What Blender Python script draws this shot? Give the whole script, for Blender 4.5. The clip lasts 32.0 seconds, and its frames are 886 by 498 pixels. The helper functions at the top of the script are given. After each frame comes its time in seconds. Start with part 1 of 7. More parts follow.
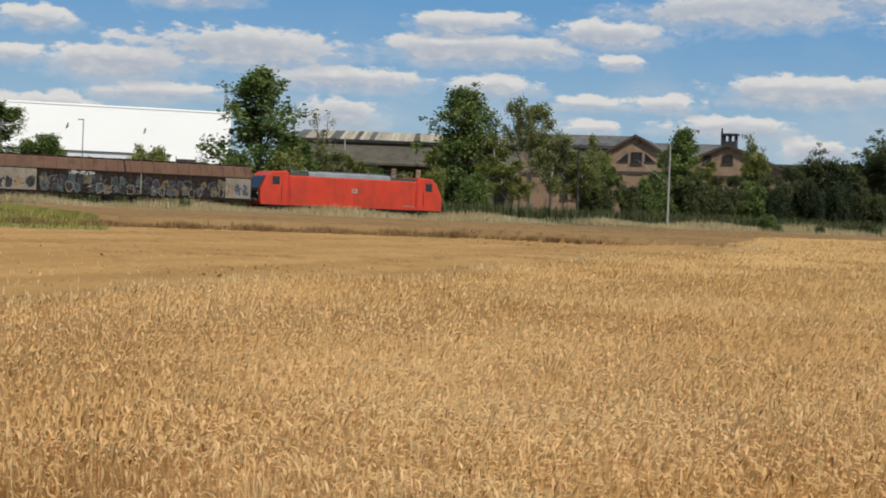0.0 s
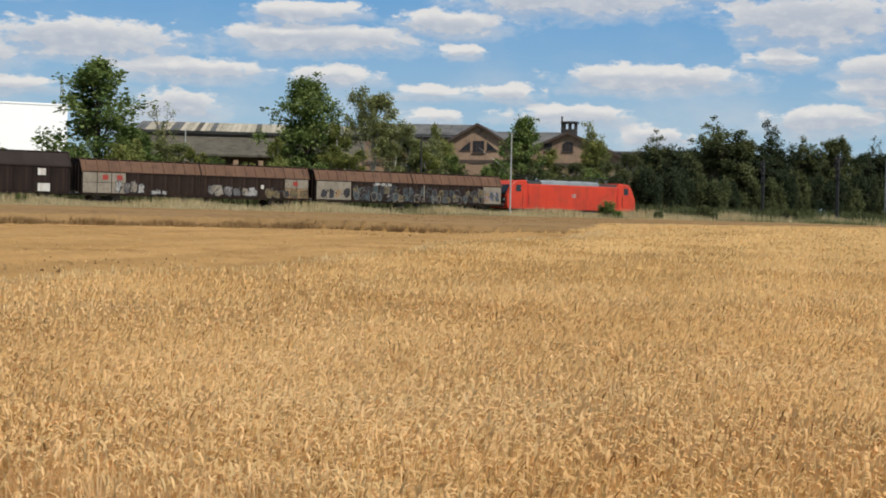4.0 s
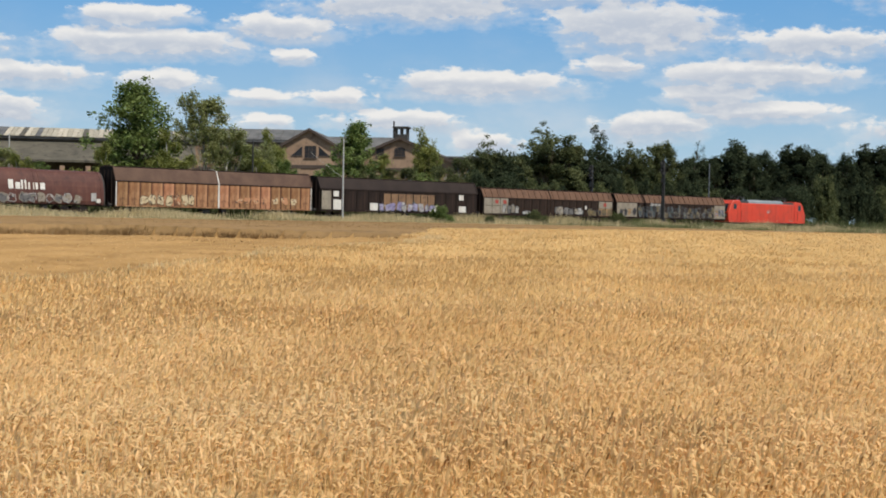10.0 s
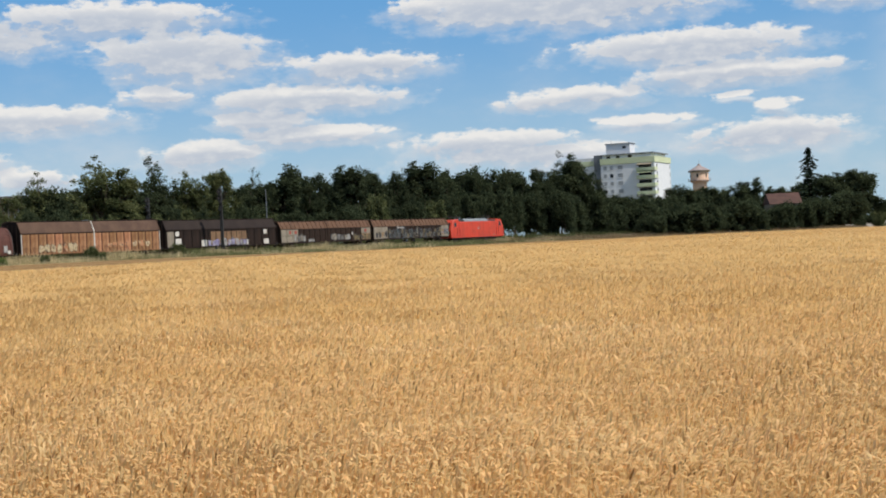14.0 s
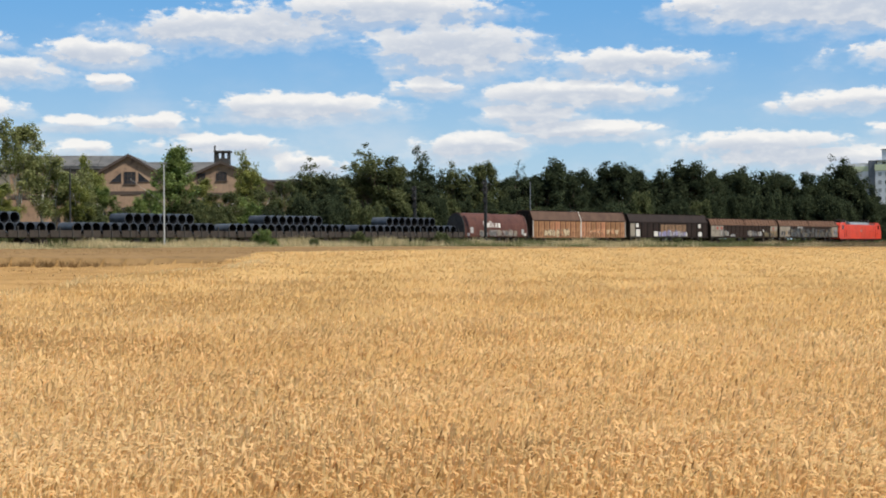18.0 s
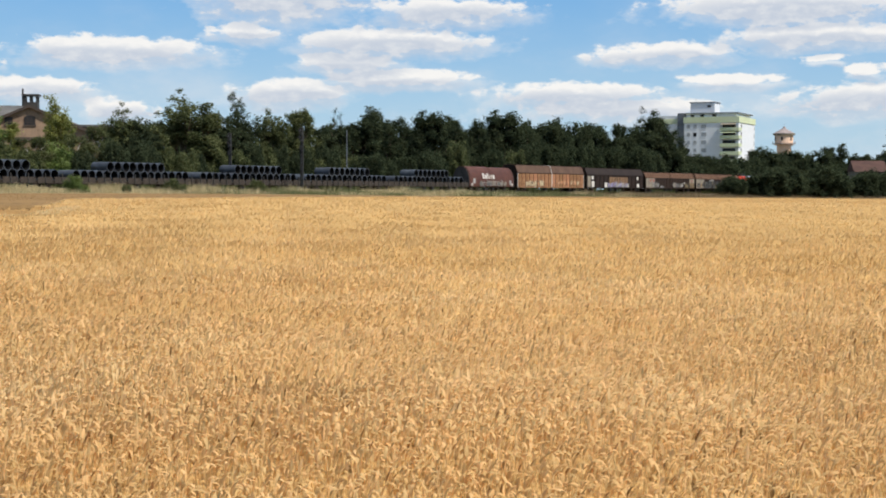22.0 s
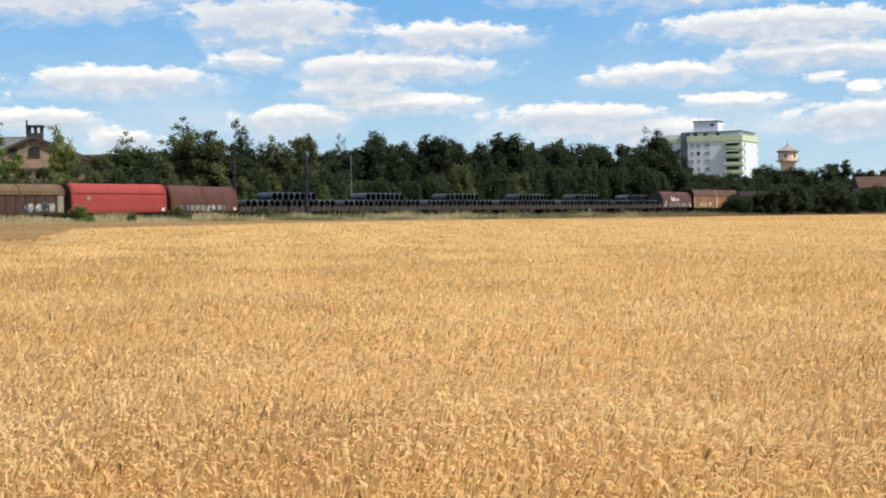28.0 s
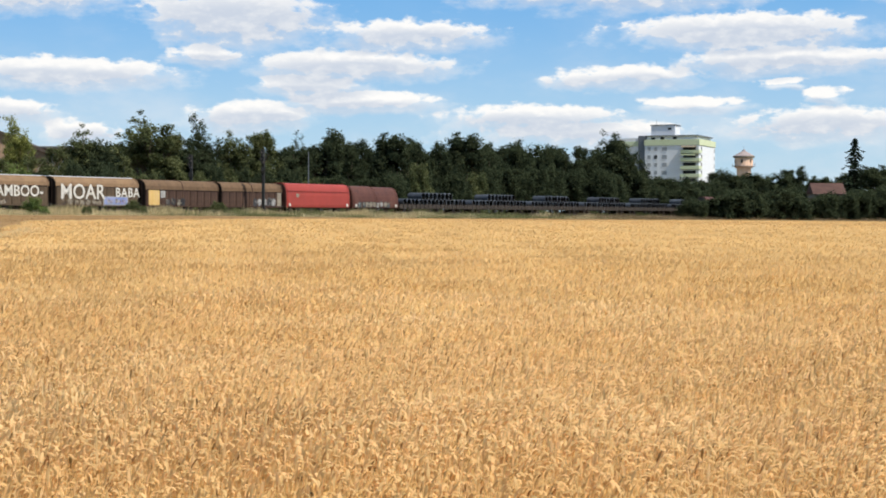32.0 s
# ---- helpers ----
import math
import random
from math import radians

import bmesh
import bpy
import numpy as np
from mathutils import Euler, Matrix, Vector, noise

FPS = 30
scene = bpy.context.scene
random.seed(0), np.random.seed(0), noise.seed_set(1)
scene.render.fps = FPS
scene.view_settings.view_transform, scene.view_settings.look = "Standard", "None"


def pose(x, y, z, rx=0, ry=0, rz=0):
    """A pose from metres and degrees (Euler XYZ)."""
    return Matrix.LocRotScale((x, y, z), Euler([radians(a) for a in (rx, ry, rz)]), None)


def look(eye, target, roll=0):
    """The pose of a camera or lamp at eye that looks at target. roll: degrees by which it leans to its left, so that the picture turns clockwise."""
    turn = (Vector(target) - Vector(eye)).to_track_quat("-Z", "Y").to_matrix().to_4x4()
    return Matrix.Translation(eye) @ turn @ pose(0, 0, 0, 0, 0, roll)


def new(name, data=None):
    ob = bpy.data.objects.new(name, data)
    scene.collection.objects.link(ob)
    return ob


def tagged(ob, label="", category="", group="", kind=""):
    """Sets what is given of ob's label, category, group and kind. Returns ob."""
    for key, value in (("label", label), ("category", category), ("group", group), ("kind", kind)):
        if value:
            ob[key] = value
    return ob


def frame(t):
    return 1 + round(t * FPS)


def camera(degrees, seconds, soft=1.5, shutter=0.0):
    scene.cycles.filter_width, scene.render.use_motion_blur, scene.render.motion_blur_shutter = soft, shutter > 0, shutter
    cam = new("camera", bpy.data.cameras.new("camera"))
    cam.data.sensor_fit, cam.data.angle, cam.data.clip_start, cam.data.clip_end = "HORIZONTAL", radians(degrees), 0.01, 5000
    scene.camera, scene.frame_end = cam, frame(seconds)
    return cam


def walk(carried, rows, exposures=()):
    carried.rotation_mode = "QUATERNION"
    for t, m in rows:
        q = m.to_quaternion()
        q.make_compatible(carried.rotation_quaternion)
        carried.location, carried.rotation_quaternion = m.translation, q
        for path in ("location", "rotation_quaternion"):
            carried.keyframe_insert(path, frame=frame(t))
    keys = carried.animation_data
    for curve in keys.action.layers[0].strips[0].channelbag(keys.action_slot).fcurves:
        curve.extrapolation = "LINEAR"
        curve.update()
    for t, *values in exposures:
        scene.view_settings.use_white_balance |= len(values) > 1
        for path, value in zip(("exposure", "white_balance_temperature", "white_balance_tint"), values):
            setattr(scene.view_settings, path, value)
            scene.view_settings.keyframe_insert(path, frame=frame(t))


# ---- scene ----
cam = camera(32.08, 32.0, soft=1.85)
EYE = (0.0, 0.0, 1.75)
# seconds, heading to the right of +y, pitch up, lean; degrees
TURNS = (
    (0.0, -26.42, -1.10, 2.16),
    (0.2, -26.37, -1.08, 2.38),
    (0.5, -26.53, -1.25, 2.49),
    (0.8, -26.75, -1.86, 1.90),
    (1.0, -26.61, -2.07, 1.50),
    (1.2, -26.22, -1.94, 1.41),
    (1.5, -24.88, -1.87, 1.29),
    (1.8, -24.03, -1.62, 1.09),
    (2.0, -23.66, -1.61, 1.01),
    (2.2, -23.20, -1.80, 0.97),
    (2.5, -22.61, -1.82, 0.93),
    (2.8, -22.35, -1.35, 1.19),
    (3.0, -22.05, -0.90, 1.17),
    (3.2, -21.53, -1.06, 1.15),
    (3.5, -20.69, -1.35, 1.23),
    (5.5, -20.89, -1.06, 1.70),
    (5.8, -22.91, -1.57, 2.03),
    (6.0, -22.98, -2.04, 1.41),
    (6.2, -21.81, -1.99, 0.49),
    (6.5, -21.53, -1.82, -0.23),
    (6.8, -21.68, -0.87, -0.93),
    (7.0, -21.49, -0.20, -1.16),
    (7.2, -20.91, -0.12, -0.84),
    (7.5, -18.66, -0.66, -0.74),
    (7.8, -17.57, -0.63, -1.22),
    (8.0, -17.68, -0.97, -1.20),
    (8.3, -17.60, -0.20, 0.05),
    (8.5, -15.52, 0.65, 0.98),
    (8.6, -14.36, 0.88, 1.17),
    (8.8, -13.28, 0.41, 1.37),
    (9.0, -13.09, -0.02, 1.70),
    (9.2, -14.15, -0.85, 2.04),
    (9.5, -14.44, -1.68, 1.66),
    (9.8, -13.91, -0.78, 1.39),
    (10.0, -14.43, -0.99, 1.02),
    (10.2, -15.73, -1.38, 0.24),
    (10.5, -16.37, -1.52, 0.51),
    (10.8, -13.81, -2.17, 0.76),
    (11.0, -12.69, -2.39, 1.02),
    (11.2, -12.20, -2.36, 1.24),
    (11.5, -12.01, -1.79, 0.90),
    (11.8, -11.43, -1.62, 0.09),
    (12.0, -10.45, -1.43, 0.07),
    (12.2, -8.85, -0.60, 0.59),
    (12.4, -5.79, 0.22, 0.97),
    (12.5, -4.32, 0.49, 1.01),
    (12.7, -2.40, 0.13, 0.66),
    (13.0, -0.01, 0.06, -1.13),
    (13.2, 1.39, 0.19, -2.54),
    (13.5, 3.13, 1.14, -3.07),
    (13.8, 2.93, 0.82, -3.47),
    (14.0, 1.77, -0.22, -2.90),
    (14.2, 0.49, -1.72, -2.17),
    (14.5, -2.77, -2.51, -0.48),
    (14.6, -4.25, -2.53, -0.54),
    (14.8, -6.64, -1.89, -0.70),
    (15.0, -7.09, -1.88, 0.11),
    (15.2, -7.20, -2.17, 0.89),
    (15.5, -6.07, -2.65, 1.51),
    (17.5, -7.07, -0.37, 0.99),
    (17.8, -7.10, -0.73, -0.05),
    (18.0, -7.93, -0.14, -0.34),
    (18.2, -7.71, 0.25, 0.22),
    (18.5, -6.08, -0.67, 0.20),
    (18.8, -4.71, -1.13, 0.25),
    (19.0, -3.21, -1.68, 0.28),
    (19.2, -2.56, -2.19, 0.56),
    (19.5, -3.09, -2.38, 0.23),
    (19.8, -2.29, -2.12, 0.12),
    (20.0, -1.61, -1.76, 0.26),
    (20.2, -1.69, -1.22, 0.23),
    (20.5, -1.69, -1.08, 0.13),
    (20.8, -1.26, -1.38, -0.02),
    (21.0, -1.12, -1.72, -0.27),
    (21.2, -0.85, -1.82, -0.17),
    (21.5, -0.54, -1.72, -0.05),
    (21.8, -0.43, -1.75, 0.02),
    (22.0, -1.11, -2.07, 0.09),
    (22.2, -1.93, -2.51, -0.00),
    (22.5, -2.14, -2.23, 0.43),
    (22.8, -1.07, -1.99, 1.12),
    (23.0, -0.14, -1.08, 1.67),
    (23.2, 0.01, -0.26, 1.88),
    (23.5, 0.61, -0.67, 1.63),
    (23.8, 1.16, -1.98, 0.89),
    (24.0, 0.65, -2.86, 0.15),
    (24.2, -1.01, -3.80, -0.38),
    (24.5, -4.09, -4.57, -0.99),
    (26.5, -6.65, -7.16, -0.26),
    (26.8, -4.75, -4.49, -0.50),
    (27.0, -3.10, -2.71, -0.46),
    (27.2, -1.77, -2.04, -0.85),
    (27.5, -0.81, -1.57, -0.84),
    (27.8, -0.67, -1.17, -0.84),
    (28.0, -1.31, -1.20, -0.93),
    (28.2, -1.43, -1.34, -0.70),
    (28.5, -1.93, -1.96, -0.89),
    (28.8, -2.00, -2.26, -0.94),
    (29.0, -1.63, -2.27, -0.98),
    (29.2, -1.00, -2.35, -0.82),
    (29.5, -0.48, -2.17, -0.40),
    (29.8, 0.17, -2.04, 0.05),
    (30.0, 0.25, -1.73, 0.08),
    (30.5, 0.42, -1.60, -0.19),
    (30.8, 0.23, -1.39, -0.22),
    (31.0, 0.18, -1.28, -0.29),
    (31.5, 0.02, -1.20, -0.17),
    (31.8, 0.15, -1.17, 0.05),
    (32.0, 0.31, -1.25, 0.12),
)


def aim(heading, pitch, lean):
    h, p = radians(heading), radians(pitch)
    ahead = Vector((math.sin(h) * math.cos(p), math.cos(h) * math.cos(p), math.sin(p)))
    return look(EYE, Vector(EYE) + 50 * ahead, lean)


walk(cam, [(t, aim(h, p, r)) for t, h, p, r in TURNS],
     exposures=[(0.0, -0.30), (3.0, -0.22), (6.0, -0.08), (9.0, -0.05), (11.5, 0.02), (13.0, -0.06), (14.2, -0.04), (15.5, 0.04), (19.0, 0.12), (24.0, 0.15), (26.5, 0.28), (28.0, 0.24), (32.0, 0.24)])

# ---- sky and sun ----
SUN_AZ, SUN_EL = 124.0, 52.0
sun = new("sun", bpy.data.lights.new("sun", "SUN"))
sun.data.energy, sun.data.angle, sun.data.color = 5.0, radians(0.6), (1.0, 0.95, 0.86)
way = Vector((math.sin(radians(SUN_AZ)) * math.cos(radians(SUN_EL)), math.cos(radians(SUN_AZ)) * math.cos(radians(SUN_EL)), math.sin(radians(SUN_EL))))
sun.matrix_world = look(way * 300, (0, 0, 0))

# fair-weather clouds: from heading, to heading, base and top above the horizon; degrees
CLOUDS_WEST = ((-43.6, -39.9, 6.4, 7.2), (-43.5, -41.2, 5.2, 5.8), (-41.1, -36.1, 4.8, 6.0), (-38.1, -30.1, 5.5, 6.9), (-39.1, -34.8, 4.1, 4.7),
               (-42.4, -38.7, 3.3, 4.2), (-29.7, -21.4, 5.9, 7.0), (-28.1, -23.7, 7.1, 7.8), (-23.0, -18.1, 6.7, 7.65), (-20.6, -19.2, 5.9, 6.4),
               (-16.9, -10.6, 4.75, 5.7), (-33.0, -27.2, 4.8, 5.6), (-26.7, -23.0, 4.7, 5.5), (-22.7, -19.7, 4.35, 4.85), (-19.4, -17.3, 4.3, 4.95),
               (-32.5, -28.8, 3.2, 4.5), (-22.3, -20.3, 3.4, 3.95), (-18.8, -13.6, 3.4, 4.25), (-14.3, -11.9, 2.6, 3.55), (-38.0, -33.5, 7.6, 8.6))
CLOUDS_MID = ((-20.0, -11.5, 7.45, 8.8), (-15.1, -5.5, 8.2, 9.4), (-10.9, -4.1, 6.4, 8.4), (-4.4, 2.2, 6.3, 7.3), (-6.6, 0.8, 5.15, 6.2),
              (-6.8, -2.5, 4.5, 5.3), (-5.6, 0.3, 4.0, 4.65), (-17.1, -9.3, 4.75, 5.75), (-0.4, 3.3, 8.3, 9.2), (-9.8, -7.2, 5.6, 6.3), (-8.9, -4.5, 3.3, 4.3))
CLOUDS_EAST = ((0.7, 12.7, 7.8, 9.5), (6.9, 15.8, 6.2, 7.5), (8.5, 16.8, 5.35, 6.2), (4.8, 9.7, 4.85, 5.6), (7.1, 11.3, 3.95, 4.4), (0.2, 6.9, 3.3, 4.2),
               (13.4, 15.3, 4.25, 4.7), (11.0, 17.3, 2.9, 4.1), (1.2, 9.5, 2.8, 3.6), (12.2, 13.6, 4.75, 5.05), (14.8, 19.0, 7.9, 9.0))

world = bpy.data.worlds.new("world")
scene.world = world
world.use_nodes = True
wt = world.node_tree
wt.nodes.clear()


def calc(tree, op, a, b=None, c=None, clamp=False):
    n = tree.nodes.new("ShaderNodeMath")
    n.operation, n.use_clamp = op, clamp
    for i, v in enumerate((a, b, c)):
        if v is None:
            continue
        if isinstance(v, (int, float)):
            n.inputs[i].default_value = v
        else:
            tree.links.new(v, n.inputs[i])
    return n.outputs[0]


def ramp(tree, value, lo, hi, a=0.0, b=1.0):
    n = tree.nodes.new("ShaderNodeMapRange")
    n.interpolation_type = "SMOOTHSTEP"
    tree.links.new(value, n.inputs[0])
    for i, v in zip((1, 2, 3, 4), (lo, hi, a, b)):
        n.inputs[i].default_value = v
    return n.outputs[0]


def mixed(tree, fac, a, b, how="MIX"):
    n = tree.nodes.new("ShaderNodeMix")
    n.data_type, n.blend_type = "RGBA", how
    for sock, v in ((n.inputs[0], fac), (n.inputs[6], a), (n.inputs[7], b)):
        if isinstance(v, (int, float)):
            sock.default_value = v
        elif isinstance(v, tuple):
            sock.default_value = (*v, 1.0) if len(v) == 3 else v
        else:
            tree.links.new(v, sock)
    return n.outputs[2]


def grain(tree, vector, scale, detail=4.0, rough=0.55, stretch=None):
    if stretch:
        m = tree.nodes.new("ShaderNodeMapping")
        m.inputs["Scale"].default_value = stretch
        tree.links.new(vector, m.inputs["Vector"])
        vector = m.outputs[0]
    n = tree.nodes.new("ShaderNodeTexNoise")
    n.inputs["Scale"].default_value, n.inputs["Detail"].default_value, n.inputs["Roughness"].default_value = scale, detail, rough
    tree.links.new(vector, n.inputs["Vector"])
    return n.outputs["Fac"]


def cloud_field():
    """Node group: how deep a heading and height lie in the nearest cloud."""
    g = bpy.data.node_groups.new("cloud_field", "ShaderNodeTree")
    g.interface.new_socket("Place", in_out="INPUT", socket_type="NodeSocketVector")
    g.interface.new_socket("Depth", in_out="OUTPUT", socket_type="NodeSocketFloat")
    gi, go = g.nodes.new("NodeGroupInput"), g.nodes.new("NodeGroupOutput")
    best = None
    for a0, a1, lo, hi in CLOUDS_WEST + CLOUDS_MID + CLOUDS_EAST:
        sub = g.nodes.new("ShaderNodeVectorMath")
        sub.operation = "MULTIPLY_ADD"
        w, h = (a1 - a0) / 2, (hi - lo) / 2
        ax, ex = (a0 + a1) / 2, lo + 0.45 * (hi - lo)
        sub.inputs[1].default_value = (1 / w, 1 / h, 0)
        sub.inputs[2].default_value = (-ax / w, -ex / h, 0)
        g.links.new(gi.outputs[0], sub.inputs[0])
        ln = g.nodes.new("ShaderNodeVectorMath")
        ln.operation = "LENGTH"
        g.links.new(sub.outputs[0], ln.inputs[0])
        d = calc(g, "SUBTRACT", 1.0, ln.outputs["Value"])
        best = d if best is None else calc(g, "SMOOTH_MAX", best, d, 0.25)
    g.links.new(best, go.inputs[0])
    return g


def build_sky():
    t = wt
    out, bg = t.nodes.new("ShaderNodeOutputWorld"), t.nodes.new("ShaderNodeBackground")
    sky = t.nodes.new("ShaderNodeTexSky")
    sky.sky_type, sky.sun_disc = "NISHITA", False
    sky.sun_elevation, sky.sun_rotation = radians(SUN_EL), radians(SUN_AZ)
    sky.air_density, sky.dust_density, sky.ozone_density = 1.1, 0.9, 1.6
    co = t.nodes.new("ShaderNodeTexCoord")
    sep = t.nodes.new("ShaderNodeSeparateXYZ")
    t.links.new(co.outputs["Generated"], sep.inputs[0])
    az = calc(t, "MULTIPLY", calc(t, "ARCTAN2", sep.outputs[0], sep.outputs[1]), 57.2958)
    el = calc(t, "MULTIPLY", calc(t, "ARCSINE", sep.outputs[2]), 57.2958)
    flat = t.nodes.new("ShaderNodeCombineXYZ")
    t.links.new(az, flat.inputs[0])
    t.links.new(calc(t, "MULTIPLY", el, 2.0), flat.inputs[1])
    wob1 = calc(t, "SUBTRACT", grain(t, flat.outputs[0], 0.32, 4, 0.6), 0.5)
    wob2 = calc(t, "SUBTRACT", grain(t, flat.outputs[0], 1.25, 6, 0.58), 0.5)
    group = cloud_field()

    def depth(up):
        place = t.nodes.new("ShaderNodeCombineXYZ")
        t.links.new(calc(t, "ADD", az, calc(t, "MULTIPLY", wob1, 4.5)), place.inputs[0])
        t.links.new(calc(t, "ADD", calc(t, "ADD", el, calc(t, "MULTIPLY", wob1, 0.5)), up), place.inputs[1])
        n = t.nodes.new("ShaderNodeGroup")
        n.node_tree = group
        t.links.new(place.outputs[0], n.inputs[0])
        return n.outputs[0]

    def ragged(field, fine, broad):
        return calc(t, "ADD", field, calc(t, "ADD", calc(t, "MULTIPLY", wob2, fine), calc(t, "MULTIPLY", wob1, broad)))

    # crisp lumpy heads, thin veils below the flat bases
    here, above = depth(0.0), depth(0.36)
    cover = calc(t, "MAXIMUM", ramp(t, ragged(here, 1.7, 0.9), -0.10, 0.30), calc(t, "MULTIPLY", ramp(t, ragged(depth(0.22), 1.3, 0.9), -0.35, 0.4), 0.62))
    # the rest of the sky, outside the named clouds
    loose = grain(t, flat.outputs[0], 0.13, 6, 0.6)
    away = calc(t, "MAXIMUM", ramp(t, el, 9.2, 12.0), calc(t, "MAXIMUM", ramp(t, az, 17.0, 22.0), ramp(t, az, -43.5, -48.0)))
    more = calc(t, "MULTIPLY", calc(t, "MULTIPLY", ramp(t, loose, 0.5, 0.62), away), ramp(t, el, 1.0, 3.5))
    cover = calc(t, "MAXIMUM", cover, more, clamp=True)
    thick = ramp(t, ragged(above, 1.15, 0.5), -0.30, 0.42)
    tone = mixed(t, thick, (10.4, 10.1, 9.7), (6.3, 6.8, 7.7))
    tone = mixed(t, ramp(t, wob2, -0.10, 0.22), tone, mixed(t, 0.45, tone, (9.9, 9.7, 9.4)))
    blue = mixed(t, ramp(t, el, 0.0, 9.5), (5.2, 7.6, 9.4), (1.4, 4.4, 8.7))
    blue = mixed(t, 0.8, sky.outputs[0], blue)
    high = mixed(t, ramp(t, el, 14.0, 40.0), blue, sky.outputs[0])
    veil = calc(t, "MULTIPLY", ramp(t, grain(t, flat.outputs[0], 0.22, 5, 0.55), 0.42, 0.75), ramp(t, el, 9.0, 2.0))
    base = mixed(t, calc(t, "MULTIPLY", veil, 0.5), high, (8.0, 8.3, 8.7))
    full = mixed(t, calc(t, "MULTIPLY", cover, 0.93), base, tone)
    t.links.new(full, bg.inputs[0])
    bg.inputs[1].default_value = 0.086
    t.links.new(bg.outputs[0], out.inputs[0])


build_sky()

# ---- materials ----


def material(name, colours, rough=0.8, metal=0.0, scale=3.0, detail=5.0, fine=30.0, bump=0.25, stretch=None, island=0.0, each=0.0, streak=None, streak_amount=0.0, streak_axis=(3.0, 3.0, 0.25), spec=0.3, rows=0.0):
    """Two to three colours blended by coarse and fine grain, with relief; streak: a stain that runs down."""
    m = bpy.data.materials.new(name)
    m.use_nodes = True
    t = m.node_tree
    b = t.nodes["Principled BSDF"]
    co = t.nodes.new("ShaderNodeTexCoord").outputs["Object"]
    a = grain(t, co, scale, detail, 0.6, stretch)
    f = grain(t, co, fine, 3, 0.6, stretch)
    c = mixed(t, ramp(t, a, 0.32, 0.68), colours[0], colours[1])
    if len(colours) > 2:
        c = mixed(t, ramp(t, grain(t, co, scale * 2.7, 6, 0.65, stretch), 0.5, 0.7), c, colours[2])
    c = mixed(t, calc(t, "MULTIPLY", calc(t, "SUBTRACT", f, 0.5), 0.9, clamp=True), c, tuple(v * 0.45 for v in colours[0]))
    if streak:
        s = grain(t, co, 1.0, 6, 0.65, streak_axis)
        c = mixed(t, calc(t, "MULTIPLY", ramp(t, s, 0.45, 0.72), streak_amount), c, streak)
    if rows:
        # drill rows and tramlines: long narrow bands across the field
        place = t.nodes.new("ShaderNodeCombineXYZ")
        for k, (vx, vy, stretch_by) in enumerate(((0.993, 0.117, 0.42), (-0.117, 0.993, 0.022))):
            dot = t.nodes.new("ShaderNodeVectorMath")
            dot.operation = "DOT_PRODUCT"
            dot.inputs[1].default_value = (vx * stretch_by, vy * stretch_by, 0)
            t.links.new(co, dot.inputs[0])
            t.links.new(dot.outputs["Value"], place.inputs[k])
        band = grain(t, place.outputs[0], 1.0, 3, 0.6)
        c = mixed(t, calc(t, "MULTIPLY", ramp(t, band, 0.38, 0.66), rows), c, tuple(v * 0.62 for v in colours[0]))
    if island or each:
        hue = t.nodes.new("ShaderNodeHueSaturation")
        src = t.nodes.new("ShaderNodeNewGeometry").outputs["Random Per Island"] if island else t.nodes.new("ShaderNodeObjectInfo").outputs["Random"]
        amount = island or each
        t.links.new(ramp(t, src, 0.0, 1.0, 1 - amount, 1 + amount), hue.inputs["Value"])
        t.links.new(ramp(t, src, 1.0, 0.0, 0.5 - amount * 0.03, 0.5 + amount * 0.03), hue.inputs["Hue"])
        t.links.new(c, hue.inputs["Color"])
        c = hue.outputs[0]
    t.links.new(c, b.inputs["Base Color"])
    b.inputs["Roughness"].default_value, b.inputs["Metallic"].default_value = rough, metal
    b.inputs["Specular IOR Level"].default_value = spec
    if bump:
        bp = t.nodes.new("ShaderNodeBump")
        bp.inputs["Strength"].default_value, bp.inputs["Distance"].default_value = bump, 0.02
        t.links.new(f, bp.inputs["Height"])
        t.links.new(bp.outputs[0], b.inputs["Normal"])
    return m


def leaf_material(name, dark, light, through_light=0.25, vary=0.3, rows=0.0, gloss=0.2, clump=0.35):
    m = material(name, (dark, light), rough=0.6, scale=clump, fine=clump * 6, bump=0.0, island=vary, spec=gloss, rows=rows)
    t = m.node_tree
    b, out = t.nodes["Principled BSDF"], t.nodes["Material Output"]
    tr, mx = t.nodes.new("ShaderNodeBsdfTranslucent"), t.nodes.new("ShaderNodeMixShader")
    t.links.new(b.inputs["Base Color"].links[0].from_socket, tr.inputs[0])
    mx.inputs[0].default_value = through_light
    t.links.new(b.outputs[0], mx.inputs[1])
    t.links.new(tr.outputs[0], mx.inputs[2])
    t.links.new(mx.outputs[0], out.inputs[0])
    return m


